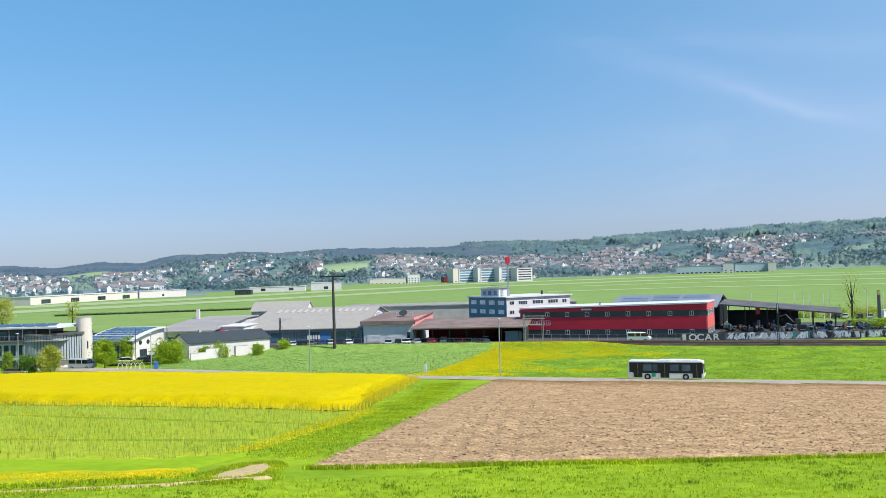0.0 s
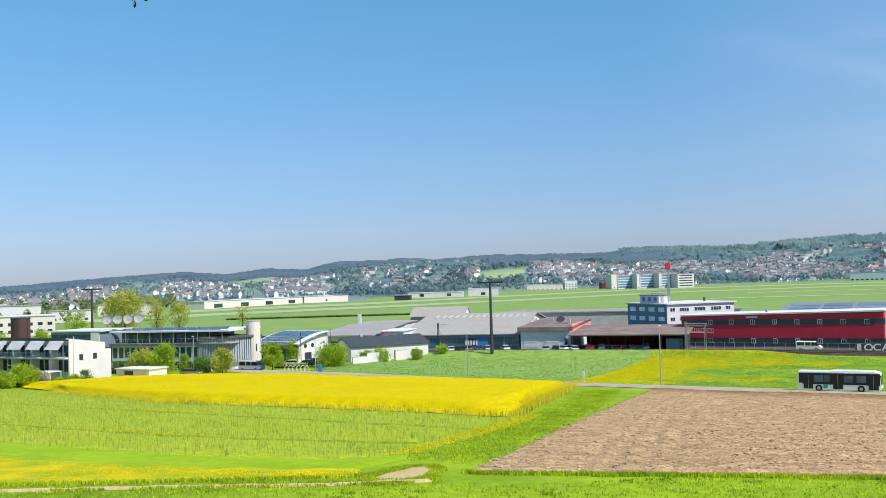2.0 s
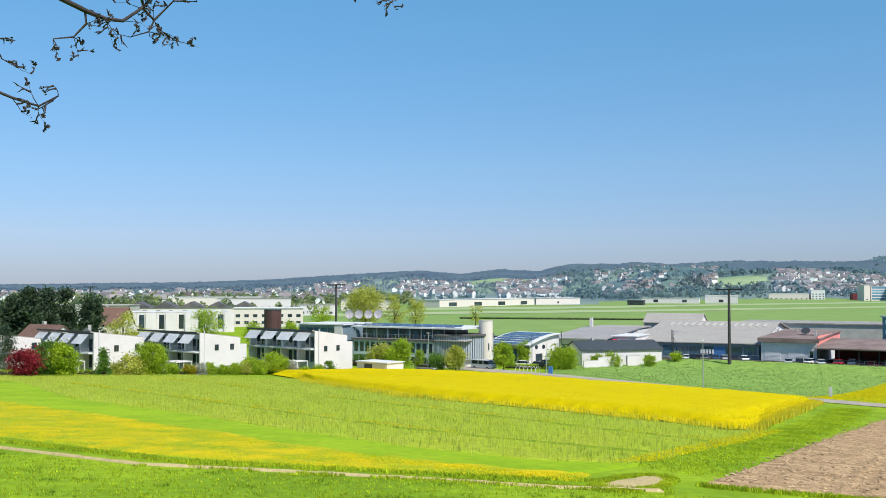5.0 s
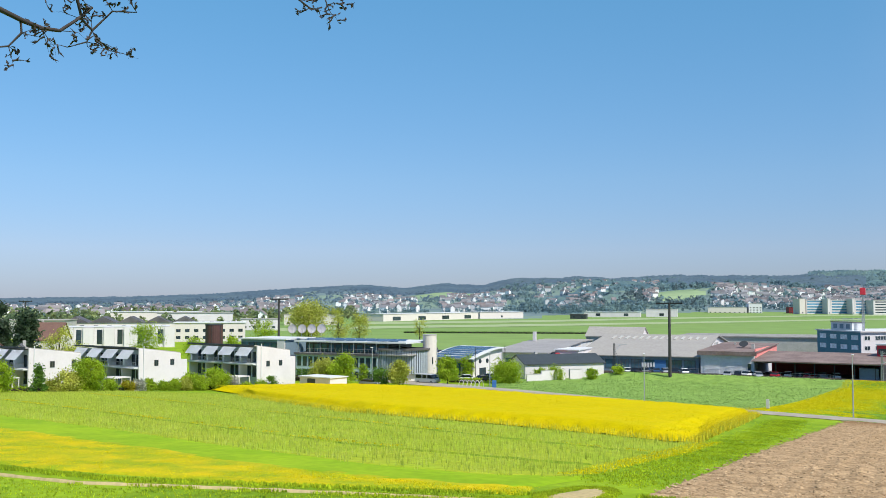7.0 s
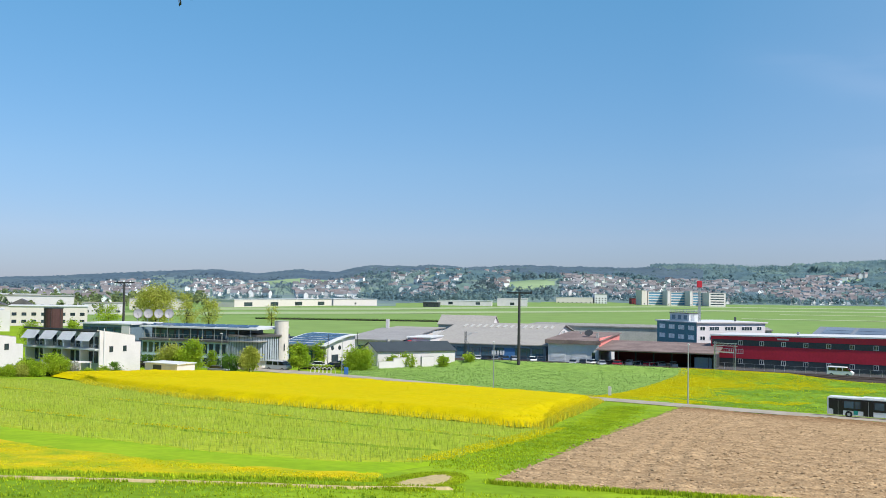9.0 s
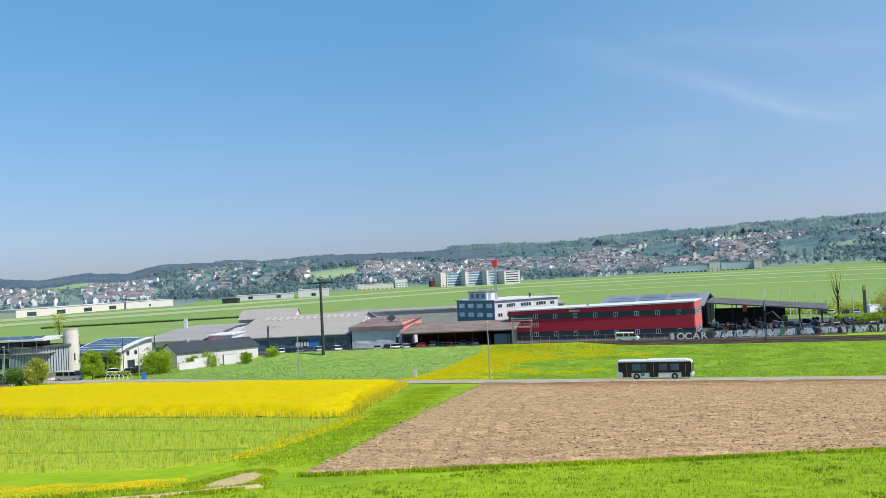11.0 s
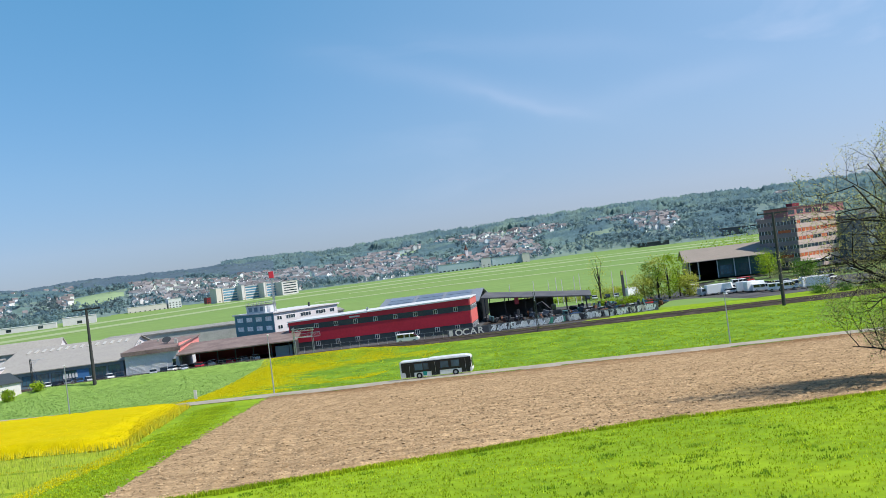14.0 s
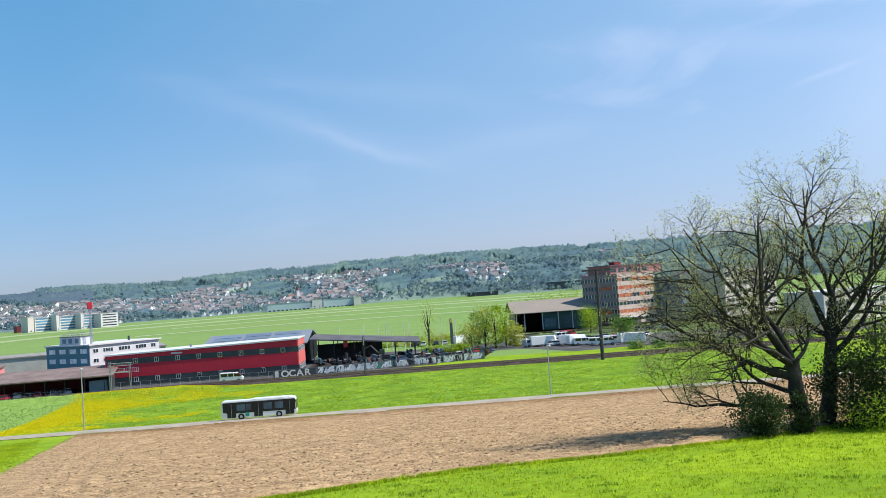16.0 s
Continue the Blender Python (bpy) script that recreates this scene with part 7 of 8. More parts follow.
leafy("bush", -33.6, 194, 2.9, 3.6, LEAF, 44, "rounded green garden bush", "bush", True, n=1600, low=0.03)
leafy("bush", -29.2, 200, 2.3, 2.4, LEAFDEEP, 45, "dark green clipped garden bush", "bush", True, n=1200, low=0.03, size=0.22)
leafy("bush", -29.8, 198, 1.7, 2.2, LEAF, 46, "low green clipped garden bush", "bush", True, n=900, low=0.03, size=0.22)
leafy("bush", -31.4, 197, 2.4, 2.6, LEAFPALE, 47, "white flowering garden bush", "bush", True, n=900, low=0.03)
for i, (az, h, w, lf) in enumerate(((-37.0, 2.2, 2.4, LEAFYELLOW), (-36.4, 2.5, 2.6, LEAFPALE), (-35.8, 2.6, 2.6, LEAF), (-35.1, 2.2, 2.4, LEAF), (-34.5, 2.4, 2.5, LEAF), (-33.9, 2.6, 2.6, LEAFOLIVE), (-33.2, 3.2, 3.4, LEAF), (-32.0, 3.9, 4.2, LEAF), (-38.0, 2.6, 2.8, LEAF), (-40.9, 2.6, 3.2, LEAFOLIVE), (-44.8, 2.6, 3.0, LEAFPALE), (-30.6, 1.5, 2.4, LEAF))):
    leafy("bush", az, 188 + (az + 37) * 1.2, h * 0.75, w * 0.85, lf, 50 + i, "rounded garden hedge bush with dense leaves", "bush", True, n=2200, low=0.03, size=0.24, group="garden hedge")
leafy("tree", -39.0, 183, 6.0, 4.4, LEAF, 60, "bright green garden tree between the houses", low=0.02, n=6000, size=0.3)
leafy("bush", -40.2, 182, 3.4, 4.6, LEAFOLIVE, 61, "loose yellow-green garden shrub", "bush", True, n=1500, low=0.03)
leafy("tree", -41.6, 180, 4.6, 2.4, LEAFDEEP, 62, "small dark garden conifer", n=1200, shape=0.5, low=0.05)
leafy("tree", -43.6, 176, 5.0, 4.2, LEAF, 63, "bright green garden tree beside a terrace", low=0.05)
leafy("tree", -44.6, 177, 5.2, 4.4, LEAFDEEP, 64, "green garden tree beside a terrace", low=0.05)
leafy("bush", -45.6, 172, 4.0, 4.6, LEAFRED, 65, "dark red-leaved garden shrub", "bush", True, n=2000, low=0.1)
leafy("tree", -46.6, 185, 8.0, 4.5, NEEDLE, 66, "blue-grey spruce in a garden", n=2500, shape=0.5, low=0.05)
leafy("tree", -36.2, 325, 11.0, 9.6, LEAF, 67, "bright green broad tree behind the houses", n=2600, size=0.45)
leafy("tree", -33.5, 320, 7.0, 6.0, LEAF, 68, "bright green tree behind the houses", n=1600, size=0.4)
leafy("tree", -31.3, 300, 9.0, 5.5, LEAF, 69, "bright green tree beside the silo", n=1800, size=0.4)
leafy("tree", -40.6, 290, 11.5, 6.6, LEAFOLIVE, 70, "olive tree behind the terrace houses", n=2000, size=0.4)
leafy("tree", -39.8, 262, 8.5, 6.0, LEAFOLIVE, 71, "olive tree behind the terrace houses", n=1800, size=0.4)
leafy("tree", -27.1, 430, 18.5, 14.0, LEAFOLIVE, 72, "large spreading yellow-green willow", n=6500, size=0.6)
leafy("tree", -25.4, 440, 15.0, 9.0, LEAFOLIVE, 73, "thin budding tree beside the airfield", n=1700, size=0.5)
leafy("tree", -24.2, 450, 13.0, 9.0, LEAFOLIVE, 74, "thin budding tree beside the airfield", n=1700, size=0.5)
leafy("tree", -20.7, 470, 11.0, 5.0, LEAFOLIVE, 75, "small budding tree beside the airfield", n=600, size=0.45)
leafy("tree", -29.6, 420, 10.0, 9.0, LEAF, 76, "green tree behind the office wing", n=1600, size=0.5)
for i, (az, d, h, w) in enumerate(((-47.5, 300, 17, 8), (-46.3, 305, 16, 8), (-45.4, 300, 18, 8), (-44.5, 310, 17.5, 8), (-43.6, 315, 18, 7), (-42.2, 300, 16, 8))):
    leafy("tree", az, d, h, w, NEEDLE, 80 + i, "tall dark conifer behind the houses", n=5000, size=0.85, shape=0.5, low=0.02, group="dark conifers")
for i, (az, d, h, w, lf) in enumerate(((24.9, 300, 9.0, 6.5, LEAFOLIVE), (25.7, 303, 12.5, 7.0, LEAFOLIVE), (26.3, 300, 13.5, 6.5, LEAF), (26.9, 306, 12.0, 6.5, LEAF), (27.4, 300, 8.0, 5.0, LEAFOLIVE), (25.3, 308, 11.0, 6.0, LEAFDEEP))):
    leafy("tree", az, d, h, w, lf, 90 + i, "light green birch in a clump beside the tracks", n=1100, size=0.42, group="birch clump", low=0.1)
leafy("tree", 22.45, 335, 15.0, 6.5, LEAFOLIVE, 100, "nearly bare poplar with fine twigs", n=350, size=0.35, low=0.1)
leafy("tree", 31.8, 352, 9.0, 8.0, LEAF, 101, "young green tree before the tall office", n=1600, size=0.4)
leafy("bush", 33.6, 348, 5.0, 9.0, LEAFDEEP, 102, "dark green bush at the office entrance", "bush", True, n=1800, size=0.4, low=0.05)
for i in range(9):
    leafy("bush", 34.3 + i * 1.3, 262, 1.7, 5.0, LEAFDEEP, 110 + i, "low dark hedge along the railway", "bush", True, n=700, size=0.3, low=0.03, group="railway hedge")
for i in range(10):
    leafy("bush", 17.8 + i * 0.68, 345, 3.0, 5.0, LEAFOLIVE if i % 3 else LEAF, 130 + i, "yellow-green shrub at the car park edge", "bush", True, n=600, size=0.38, low=0.03, group="car park shrubs")
for i in range(6):
    leafy("bush", 22.3 + i * 0.45, 292, 2.2, 4.0, LEAF, 145 + i, "green shrub behind the yard wall", "bush", True, n=700, size=0.3, low=0.03, group="yard shrubs")
leafy("bush", 30.2, 560, 7.0, 40.0, LEAF, 152, "bright green tree row behind the hangar", "bush", True, n=2500, size=0.8, low=0.03)
# shrubs at the foot of the oaks
leafy("bush", 40.7, 51.0, 2.1, 2.4, LEAFSHADE, 160, "dark twiggy shrub at the foot of the oak", "bush", True, n=6500, size=0.12, low=0.1)
leafy("bush", 43.0, 52.2, 2.0, 1.6, LEAFSHADE, 161, "dark ivy and shrub round the trunk", "bush", True, n=2500, size=0.11, low=0.03)
leafy("bush", 45.6, 55.0, 3.6, 3.8, LEAFSHADE, 162, "dense dark shrub beside the oak", "bush", True, n=8000, size=0.14, low=0.02)
leafy("bush", 47.6, 54.0, 5.2, 4.6, LEAFSHADE, 163, "dense dark shrub beside the oak", "bush", True, n=11000, size=0.14, low=0.02)
leafy("tree", 49.5, 62.0, 11, 8.0, LEAF, 164, "bright green tree behind the oak", n=3500, size=0.22)
leafy("bush", 47.2, 51.5, 1.6, 3.2, LEAF, 165, "bright green low shrub at the field edge", "bush", True, n=1800, size=0.11, low=0.02)


def hedge(az0, d0, az1, d1, w, h, leaf, label, n):
    x0, y0 = polar(az0, d0)
    x1, y1 = polar(az1, d1)
    r = np.random.RandomState(int(n))
    k = r.rand(n)
    c = np.stack([(x1 - x0) * k + r.uniform(-w, w, n) / 2, (y1 - y0) * k + r.uniform(-w, w, n) / 2, h * r.rand(n) ** 0.5 + 0.08 * r.normal(size=n)], 1)
    c[:, 2] += ground_np(x0 + c[:, 0], y0 + c[:, 1]) - ground(x0, y0)
    t = thing("hedge", x0, y0, ground(x0, y0), 0, label, "hedge")
    v, f = quads(c, 0.3, n)
    linked("foliage", np_mesh("foliage", v, f, leaf), t, Matrix())
    bm = bmesh.new()
    run = [(k / 12 * (x1 - x0), k / 12 * (y1 - y0)) for k in range(13)]
    tube(bm, [(a, b, h * 0.4 + ground(x0 + a, y0 + b) - ground(x0, y0)) for a, b in run], min(w, h) * 0.36, 6)
    part("inner_wood", bm, BARK, t)


hedge(-27.9, 222, -24.9, 219, 2.2, 3.4, LEAFDEEP, "long dark green clipped hedge by the office", 3001)
hedge(-21.6, 572, -10.8, 560, 5.0, 1.3, LEAFDEEP, "ragged dark green strip along the airfield ditch", 5203)
hedge(-47, 178, -30.5, 199, 1.2, 1.0, LEAF, "low ragged green hedge along the gardens", 4001)
hedge(-19.0, 226, -17.2, 224, 1.2, 1.2, LEAF, "short green hedge at the car park", 901)


# ---- far woods and towns ----
def wood_mesh(name, x, y, h, seed, material, label, puffs=4, conifer=False, wide=0.7):
    """Many trees in one mesh; each crown is made of small turned leaf clumps round a few boughs."""
    r = np.random.RandomState(seed)
    z = land_np(x, y)
    n, m = len(x), puffs * 7
    if conifer:
        k = np.repeat(np.arange(m)[None] / (m - 1.0), n, 0)
        rad = h[:, None] * 0.21 * (1.02 - k)
        a = r.uniform(0, 2 * np.pi, (n, m))
        c = np.stack([np.cos(a) * rad * 0.6, np.sin(a) * rad * 0.6, h[:, None] * (0.12 + 0.86 * k)], -1)
        size = h[:, None] * (0.24 - 0.14 * k)
        out = np.stack([np.cos(a), np.sin(a), np.full_like(a, 0.7)], -1)
    else:
        # leaf clumps lie like scales on a few rounded boughs
        boughs = r.normal(size=(n, 3, 3)) * np.array([0.2 * wide, 0.2 * wide, 0.1]) + np.array([0, 0, 0.58])
        pick = r.randint(0, 3, (n, m))
        out = r.normal(size=(n, m, 3)) + np.array([0, 0, 0.45])
        out /= np.linalg.norm(out, axis=-1, keepdims=True)
        c = np.take_along_axis(boughs, pick[..., None].repeat(3, -1), 1) + out * np.array([0.3 * wide, 0.3 * wide, 0.3]) * r.uniform(0.85, 1.1, (n, m, 1))
        c[..., 2] = np.maximum(c[..., 2], 0.1)
        c = c * h[:, None, None]
        size = h[:, None] * wide * r.uniform(0.2, 0.34, (n, m))
    c = (c + np.stack([x, y, z], 1)[:, None]).reshape(-1, 3)
    v, f = quads(c, size.reshape(-1), seed, round_=0.95, face=out.reshape(-1, 3))
    return tagged(new(name, np_mesh(name, v, f, material)), label, "woodland", kind="stuff")


def spots(n, az0, az1, r0, r1, seed, keep=None):
    """Random places in a sector; r0, r1 may be functions of the azimuth."""
    r = np.random.RandomState(seed)
    az = r.uniform(az0, az1, n)
    a = r0(az) if callable(r0) else np.full(n, float(r0))
    b = r1(az) if callable(r1) else np.full(n, float(r1))
    d = a + (b - a) * r.rand(n)
    if keep is not None:
        k = keep(az, d, r)
        az, d = az[k], d[k]
    return np.radians(az), d


foot = lambda az: np.interp(az, CREST_AZ, FOOT_R)
crest = lambda az: np.interp(az, CREST_AZ, CREST_R)


def put_wood(name, n, az0, az1, r0, r1, h0, h1, seed, material, label, keep=None, **kw):
    a, d = spots(n, az0, az1, r0, r1, seed, keep)
    bare = clearing(d * np.sin(a), d * np.cos(a)) > 0
    a, d = a[~bare], d[~bare]
    h = np.random.RandomState(seed + 1).uniform(h0, h1, len(a))
    wood_mesh(name, d * np.sin(a), d * np.cos(a), h, seed, material, label, **kw)


def canopy_sheet(name, az0, az1, daz, r0, r1, nr, tall, bump, seed, material, label, gap=-0.6, cell=14.0):
    """A closed tree canopy over the hills, with rounded crowns and clearings."""
    az = np.arange(az0, az1, daz)
    k = np.linspace(0, 1, nr)[:, None]
    a = np.radians(az)[None]
    r = r0(az)[None] * (1 - k) + r1(az)[None] * k
    x, y = r * np.sin(a), r * np.cos(a)
    f1, f2 = rnd_field(seed, 211), rnd_field(seed + 1, 181)
    crowns = np.abs(f1(x / cell, y / cell)) * 2 + 0.8 * np.abs(f2(x / cell * 2.3, y / cell * 2.3)) * 2
    open_ = np.clip((N1(x / 190, y / 190) + 0.7 * N2(x / 75, y / 75) - gap) * 7, 0, 1)
    open_ = np.maximum(open_, np.clip((k - 0.72) * 8, 0, 1))
    rim = np.clip(k * 9, 0, 1)
    open_ = open_ * (1 - clearing(x, y))
    z = land_np(x, y) - 3 + open_ * rim * (3 + tall) + open_ * bump * crowns
    n = len(az)
    idx = np.arange(n * nr).reshape(nr, n)
    faces = np.stack([idx[:-1, :-1], idx[:-1, 1:], idx[1:, 1:], idx[1:, :-1]], -1).reshape(-1, 4)
    me = np_mesh(name, np.stack([x, y, z], -1).reshape(-1, 3), faces, material, True)
    tagged(new(name, me), label, "woodland", kind="stuff")


# the haze over these woods lies only in their material colours
canopy_sheet("hazy_ridge", -56, 4, 0.075, lambda az: crest(az) - 1300, lambda az: crest(az) + 150, 110, 7, 6.0, 501, FORESTBLUE, "smooth wooded ridge with blue haze in its colour", gap=-0.35, cell=22)
canopy_sheet("ridge_wood", 1, 56, 0.055, lambda az: crest(az) - 620, lambda az: crest(az) + 150, 120, 9, 10.0, 511, FOREST, "dense wood along the far ridge, haze put into its colour", gap=-0.1, cell=9)
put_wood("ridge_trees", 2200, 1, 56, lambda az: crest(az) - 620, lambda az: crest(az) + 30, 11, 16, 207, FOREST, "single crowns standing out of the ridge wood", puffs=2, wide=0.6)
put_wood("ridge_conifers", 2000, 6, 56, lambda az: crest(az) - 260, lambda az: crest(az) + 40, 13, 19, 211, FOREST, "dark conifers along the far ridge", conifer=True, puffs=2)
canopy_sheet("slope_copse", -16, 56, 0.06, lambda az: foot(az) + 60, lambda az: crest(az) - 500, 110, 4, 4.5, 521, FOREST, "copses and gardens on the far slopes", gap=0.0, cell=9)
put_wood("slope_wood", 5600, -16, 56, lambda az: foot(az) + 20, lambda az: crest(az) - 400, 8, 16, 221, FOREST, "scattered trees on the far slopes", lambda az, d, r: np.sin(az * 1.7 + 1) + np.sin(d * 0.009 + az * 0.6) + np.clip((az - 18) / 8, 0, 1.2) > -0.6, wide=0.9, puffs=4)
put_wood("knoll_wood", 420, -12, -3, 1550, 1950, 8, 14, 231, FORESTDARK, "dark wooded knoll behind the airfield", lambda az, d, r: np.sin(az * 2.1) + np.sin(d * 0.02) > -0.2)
put_wood("left_far_wood", 2400, -56, -12, 2000, 3300, 6, 10, 239, FORESTBLUE, "wide belt of haze-coloured trees across the plain", puffs=2, wide=1.2)
put_wood("left_wood", 2600, -56, -12, 1200, 2200, 5, 9, 241, FOREST, "wide belt of haze-coloured trees across the plain", lambda az, d, r: np.sin(az * 1.3 + d * 0.004) + np.sin(d * 0.012) > -0.6)
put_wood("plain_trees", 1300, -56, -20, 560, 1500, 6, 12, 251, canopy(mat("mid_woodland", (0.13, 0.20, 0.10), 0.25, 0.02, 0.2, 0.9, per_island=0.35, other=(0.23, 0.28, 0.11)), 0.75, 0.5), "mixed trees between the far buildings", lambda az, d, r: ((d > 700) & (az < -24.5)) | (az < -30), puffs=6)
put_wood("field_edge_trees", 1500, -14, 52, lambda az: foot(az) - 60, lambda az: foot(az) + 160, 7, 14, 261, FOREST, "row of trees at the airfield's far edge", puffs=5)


def town(name, n, az0, az1, r0, r1, seed, label, keep=None, size=1.0):
    a, d = spots(n, az0, az1, r0, r1, seed, keep)
    r = np.random.RandomState(seed + 7)
    x, y = d * np.sin(a), d * np.cos(a)
    z = land_np(x, y) + 1.5
    n = len(x)
    L, W, H, G = r.uniform(7, 13, n) * size, r.uniform(6, 9, n) * size, r.uniform(5, 7.5, n) * size, r.uniform(2.2, 3.8, n) * size
    t = r.choice([0.2, 0.5, 1.8, -0.3], n) + r.normal(scale=0.2, size=n)
    c, s = np.cos(t), np.sin(t)

    def put(px, py, pz):
        return np.stack([x + px * c - py * s, y + px * s + py * c, z + pz], 1)

    hl, hw = L / 2, W / 2
    base = [put(-hl, -hw, -5), put(hl, -hw, -5), put(hl, hw, -5), put(-hl, hw, -5), put(-hl, -hw, H), put(hl, -hw, H), put(hl, hw, H), put(-hl, hw, H), put(-hl, 0 * hw, H + G), put(hl, 0 * hw, H + G)]
    v = np.stack(base, 1).reshape(-1, 3)
    o = (np.arange(n) * 10)[:, None]
    quad = [np.array(q)[None] + o for q in ((0, 1, 5, 4), (2, 3, 7, 6))]
    pent = [np.array(q)[None] + o for q in ((1, 2, 6, 9, 5), (3, 0, 4, 8, 7))]
    faces = [tuple(f) for g in quad + pent for f in g.tolist()]
    tagged(new(name, np_mesh(name, v, faces, TOWNWALL)), label, "houses", kind="stuff")
    e = 0.7
    rv = np.stack([put(-hl - e, -hw - e, H - 0.5), put(hl + e, -hw - e, H - 0.5), put(hl + e, hw + e, H - 0.5), put(-hl - e, hw + e, H - 0.5), put(-hl - e, 0 * hw, H + G + 0.25), put(hl + e, 0 * hw, H + G + 0.25)], 1).reshape(-1, 3)
    o = (np.arange(n) * 6)[:, None]
    rf = [tuple(f) for q in ((0, 1, 5, 4), (2, 3, 4, 5)) for f in (np.array(q)[None] + o).tolist()]
    tagged(new(name + "_roofs", np_mesh(name + "_roofs", rv, rf, TOWNROOF)), label.replace("houses", "roofs of houses"), "roofs", kind="stuff")


town("slope_town", 2100, 2, 36, lambda az: foot(az) + 40, lambda az: foot(az) + 800, 301, "small town houses spread over the far slope", size=1.2, keep=lambda az, d, r: np.sin(az * 0.8) + np.sin(d * 0.008 + az * 0.4) - np.clip((az - 20) / 3.5, 0, 1.6) > -0.45)
town("plain_town", 620, -30, -7, lambda az: foot(az) + 150, lambda az: foot(az) + 1300, 311, "small town houses on the far plain", lambda az, d, r: np.sin(az * 1.1 + 2) + r.rand(len(az)) > 0.1)
town("knoll_town", 420, -4, 6, lambda az: foot(az) + 60, lambda az: foot(az) + 480, 321, "small town houses below the far hill")
town("left_town", 230, -56, -28, 900, 2300, 331, "small town houses among trees on the plain")


def church():
    x, y = polar(15.05, 1950)
    t = thing("church_tower", x, y, float(land_np(x, y)), 10, "white church tower with a pointed red roof", "church")
    part("tower", boxes((-3, 3, -3, 3, -2, 21)), WHITE, t)
    bm = bmesh.new()
    tube(bm, [(0, 0, 21.003), (0, 0, 32)], (4.4, 0.1), 4)
    part("spire", bm, ROOFTILE, t)
    part("nave", boxes((3.003, 20, -5, 5, -2, 9)), WHITE, t)
    bm = bmesh.new()
    prism(bm, [(-5.5, 9.003), (5.5, 9.003), (0, 14)], 3.1, 20.4)
    part("nave_roof", bm, ROOFTILE, t, m=pose(0, 0, 0, 0, 0, -90) @ Matrix.Diagonal((1, -1, 1, 1)))


church()


def strip(name, pts, width, label):
    """A pale mown or paved line across the airfield, from azimuth and distance."""
    a = [polar(az, d - width / 2) for az, d in pts]
    b = [polar(az, d + width / 2) for az, d in pts]
    field(name, a, b, 40, 2, 0.12, RUNWAY, label, "runway")


strip("runway", [(-30, 640), (-22, 700), (-12, 770), (-4, 880), (4, 1060), (14, 1190), (24, 1230), (34, 1150)], 62, "pale runway across the airfield")
strip("taxiway", [(-24, 815), (-14, 890), (-6, 1060), (2, 1290), (12, 1420), (22, 1450), (34, 1380)], 80, "pale taxiway across the airfield")
strip("grass_strip", [(8, 940), (16, 985), (26, 960), (34, 900)], 26, "thin pale strip across the airfield")
strip("apron", [(6, 760), (14, 790), (24, 770), (34, 700)], 22, "thin pale strip across the airfield")


# ---- small growth ----
def blades(name, x, y, h, w, seed, material, label, lean=0.35, base=0.0, per=3, category="grass"):
    r = np.random.RandomState(seed)
    n = len(x)
    z = ground_np(x, y) + base
    vs = []
    for k in range(per):
        a = r.uniform(0, 2 * np.pi, n)
        hh = h * r.uniform(0.6, 1.3, n)
        ox, oy = r.normal(scale=w * 1.2, size=n), r.normal(scale=w * 1.2, size=n)
        dx, dy = np.cos(a) * w / 2, np.sin(a) * w / 2
        la = r.uniform(0, 2 * np.pi, n)
        lx, ly = np.cos(la) * hh * lean * r.rand(n), np.sin(la) * hh * lean * r.rand(n)
        p0 = np.stack([x + ox - dx, y + oy - dy, z - 0.03], 1)
        p1 = np.stack([x + ox + dx, y + oy + dy, z - 0.03], 1)
        p2 = np.stack([x + ox + lx, y + oy + ly, z + hh], 1)
        vs.append(np.stack([p0, p1, p2], 1).reshape(-1, 3))
    v = np.concatenate(vs)
    return tagged(new(name, np_mesh(name, v, np.arange(len(v)).reshape(-1, 3), material)), label, category, kind="stuff")


def sector(n, az0, az1, d0, d1, seed, power=0.5):
    r = np.random.RandomState(seed)
    az = np.radians(r.uniform(az0, az1, n))
    d = np.sqrt(d0 ** 2 + (d1 ** 2 - d0 ** 2) * r.rand(n) ** (power * 2))
    return d * np.sin(az), d * np.cos(az)


def inside(near, far, n, seed, k0=0.0, k1=1.0):
    """Random places between two lines."""
    r = np.random.RandomState(seed)
    a, b = resample(near, 400), resample(far, 400)
    i, k = r.randint(0, 400, n), r.uniform(k0, k1, n)[:, None]
    p = a[i] * (1 - k) + b[i] * k + r.normal(scale=0.12, size=(n, 2))
    return p[:, 0], p[:, 1]


BLADE = leaf_mat("grass_blades", (0.35, 0.46, 0.02), (0.45, 0.53, 0.022), 0.4)
BLADEDARK = leaf_mat("dark_tufts", (0.2, 0.33, 0.025), (0.26, 0.38, 0.03), 0.25)
STALK = leaf_mat("young_stalks", (0.44, 0.52, 0.07), (0.50, 0.54, 0.1), 0.2)
LEMON = leaf_mat("lemon_petals", (0.63, 0.51, 0.003), (0.58, 0.48, 0.004), 0.12)
GOLD = leaf_mat("golden_petals", (0.80, 0.655, 0.004), (0.74, 0.63, 0.006), 0.12)

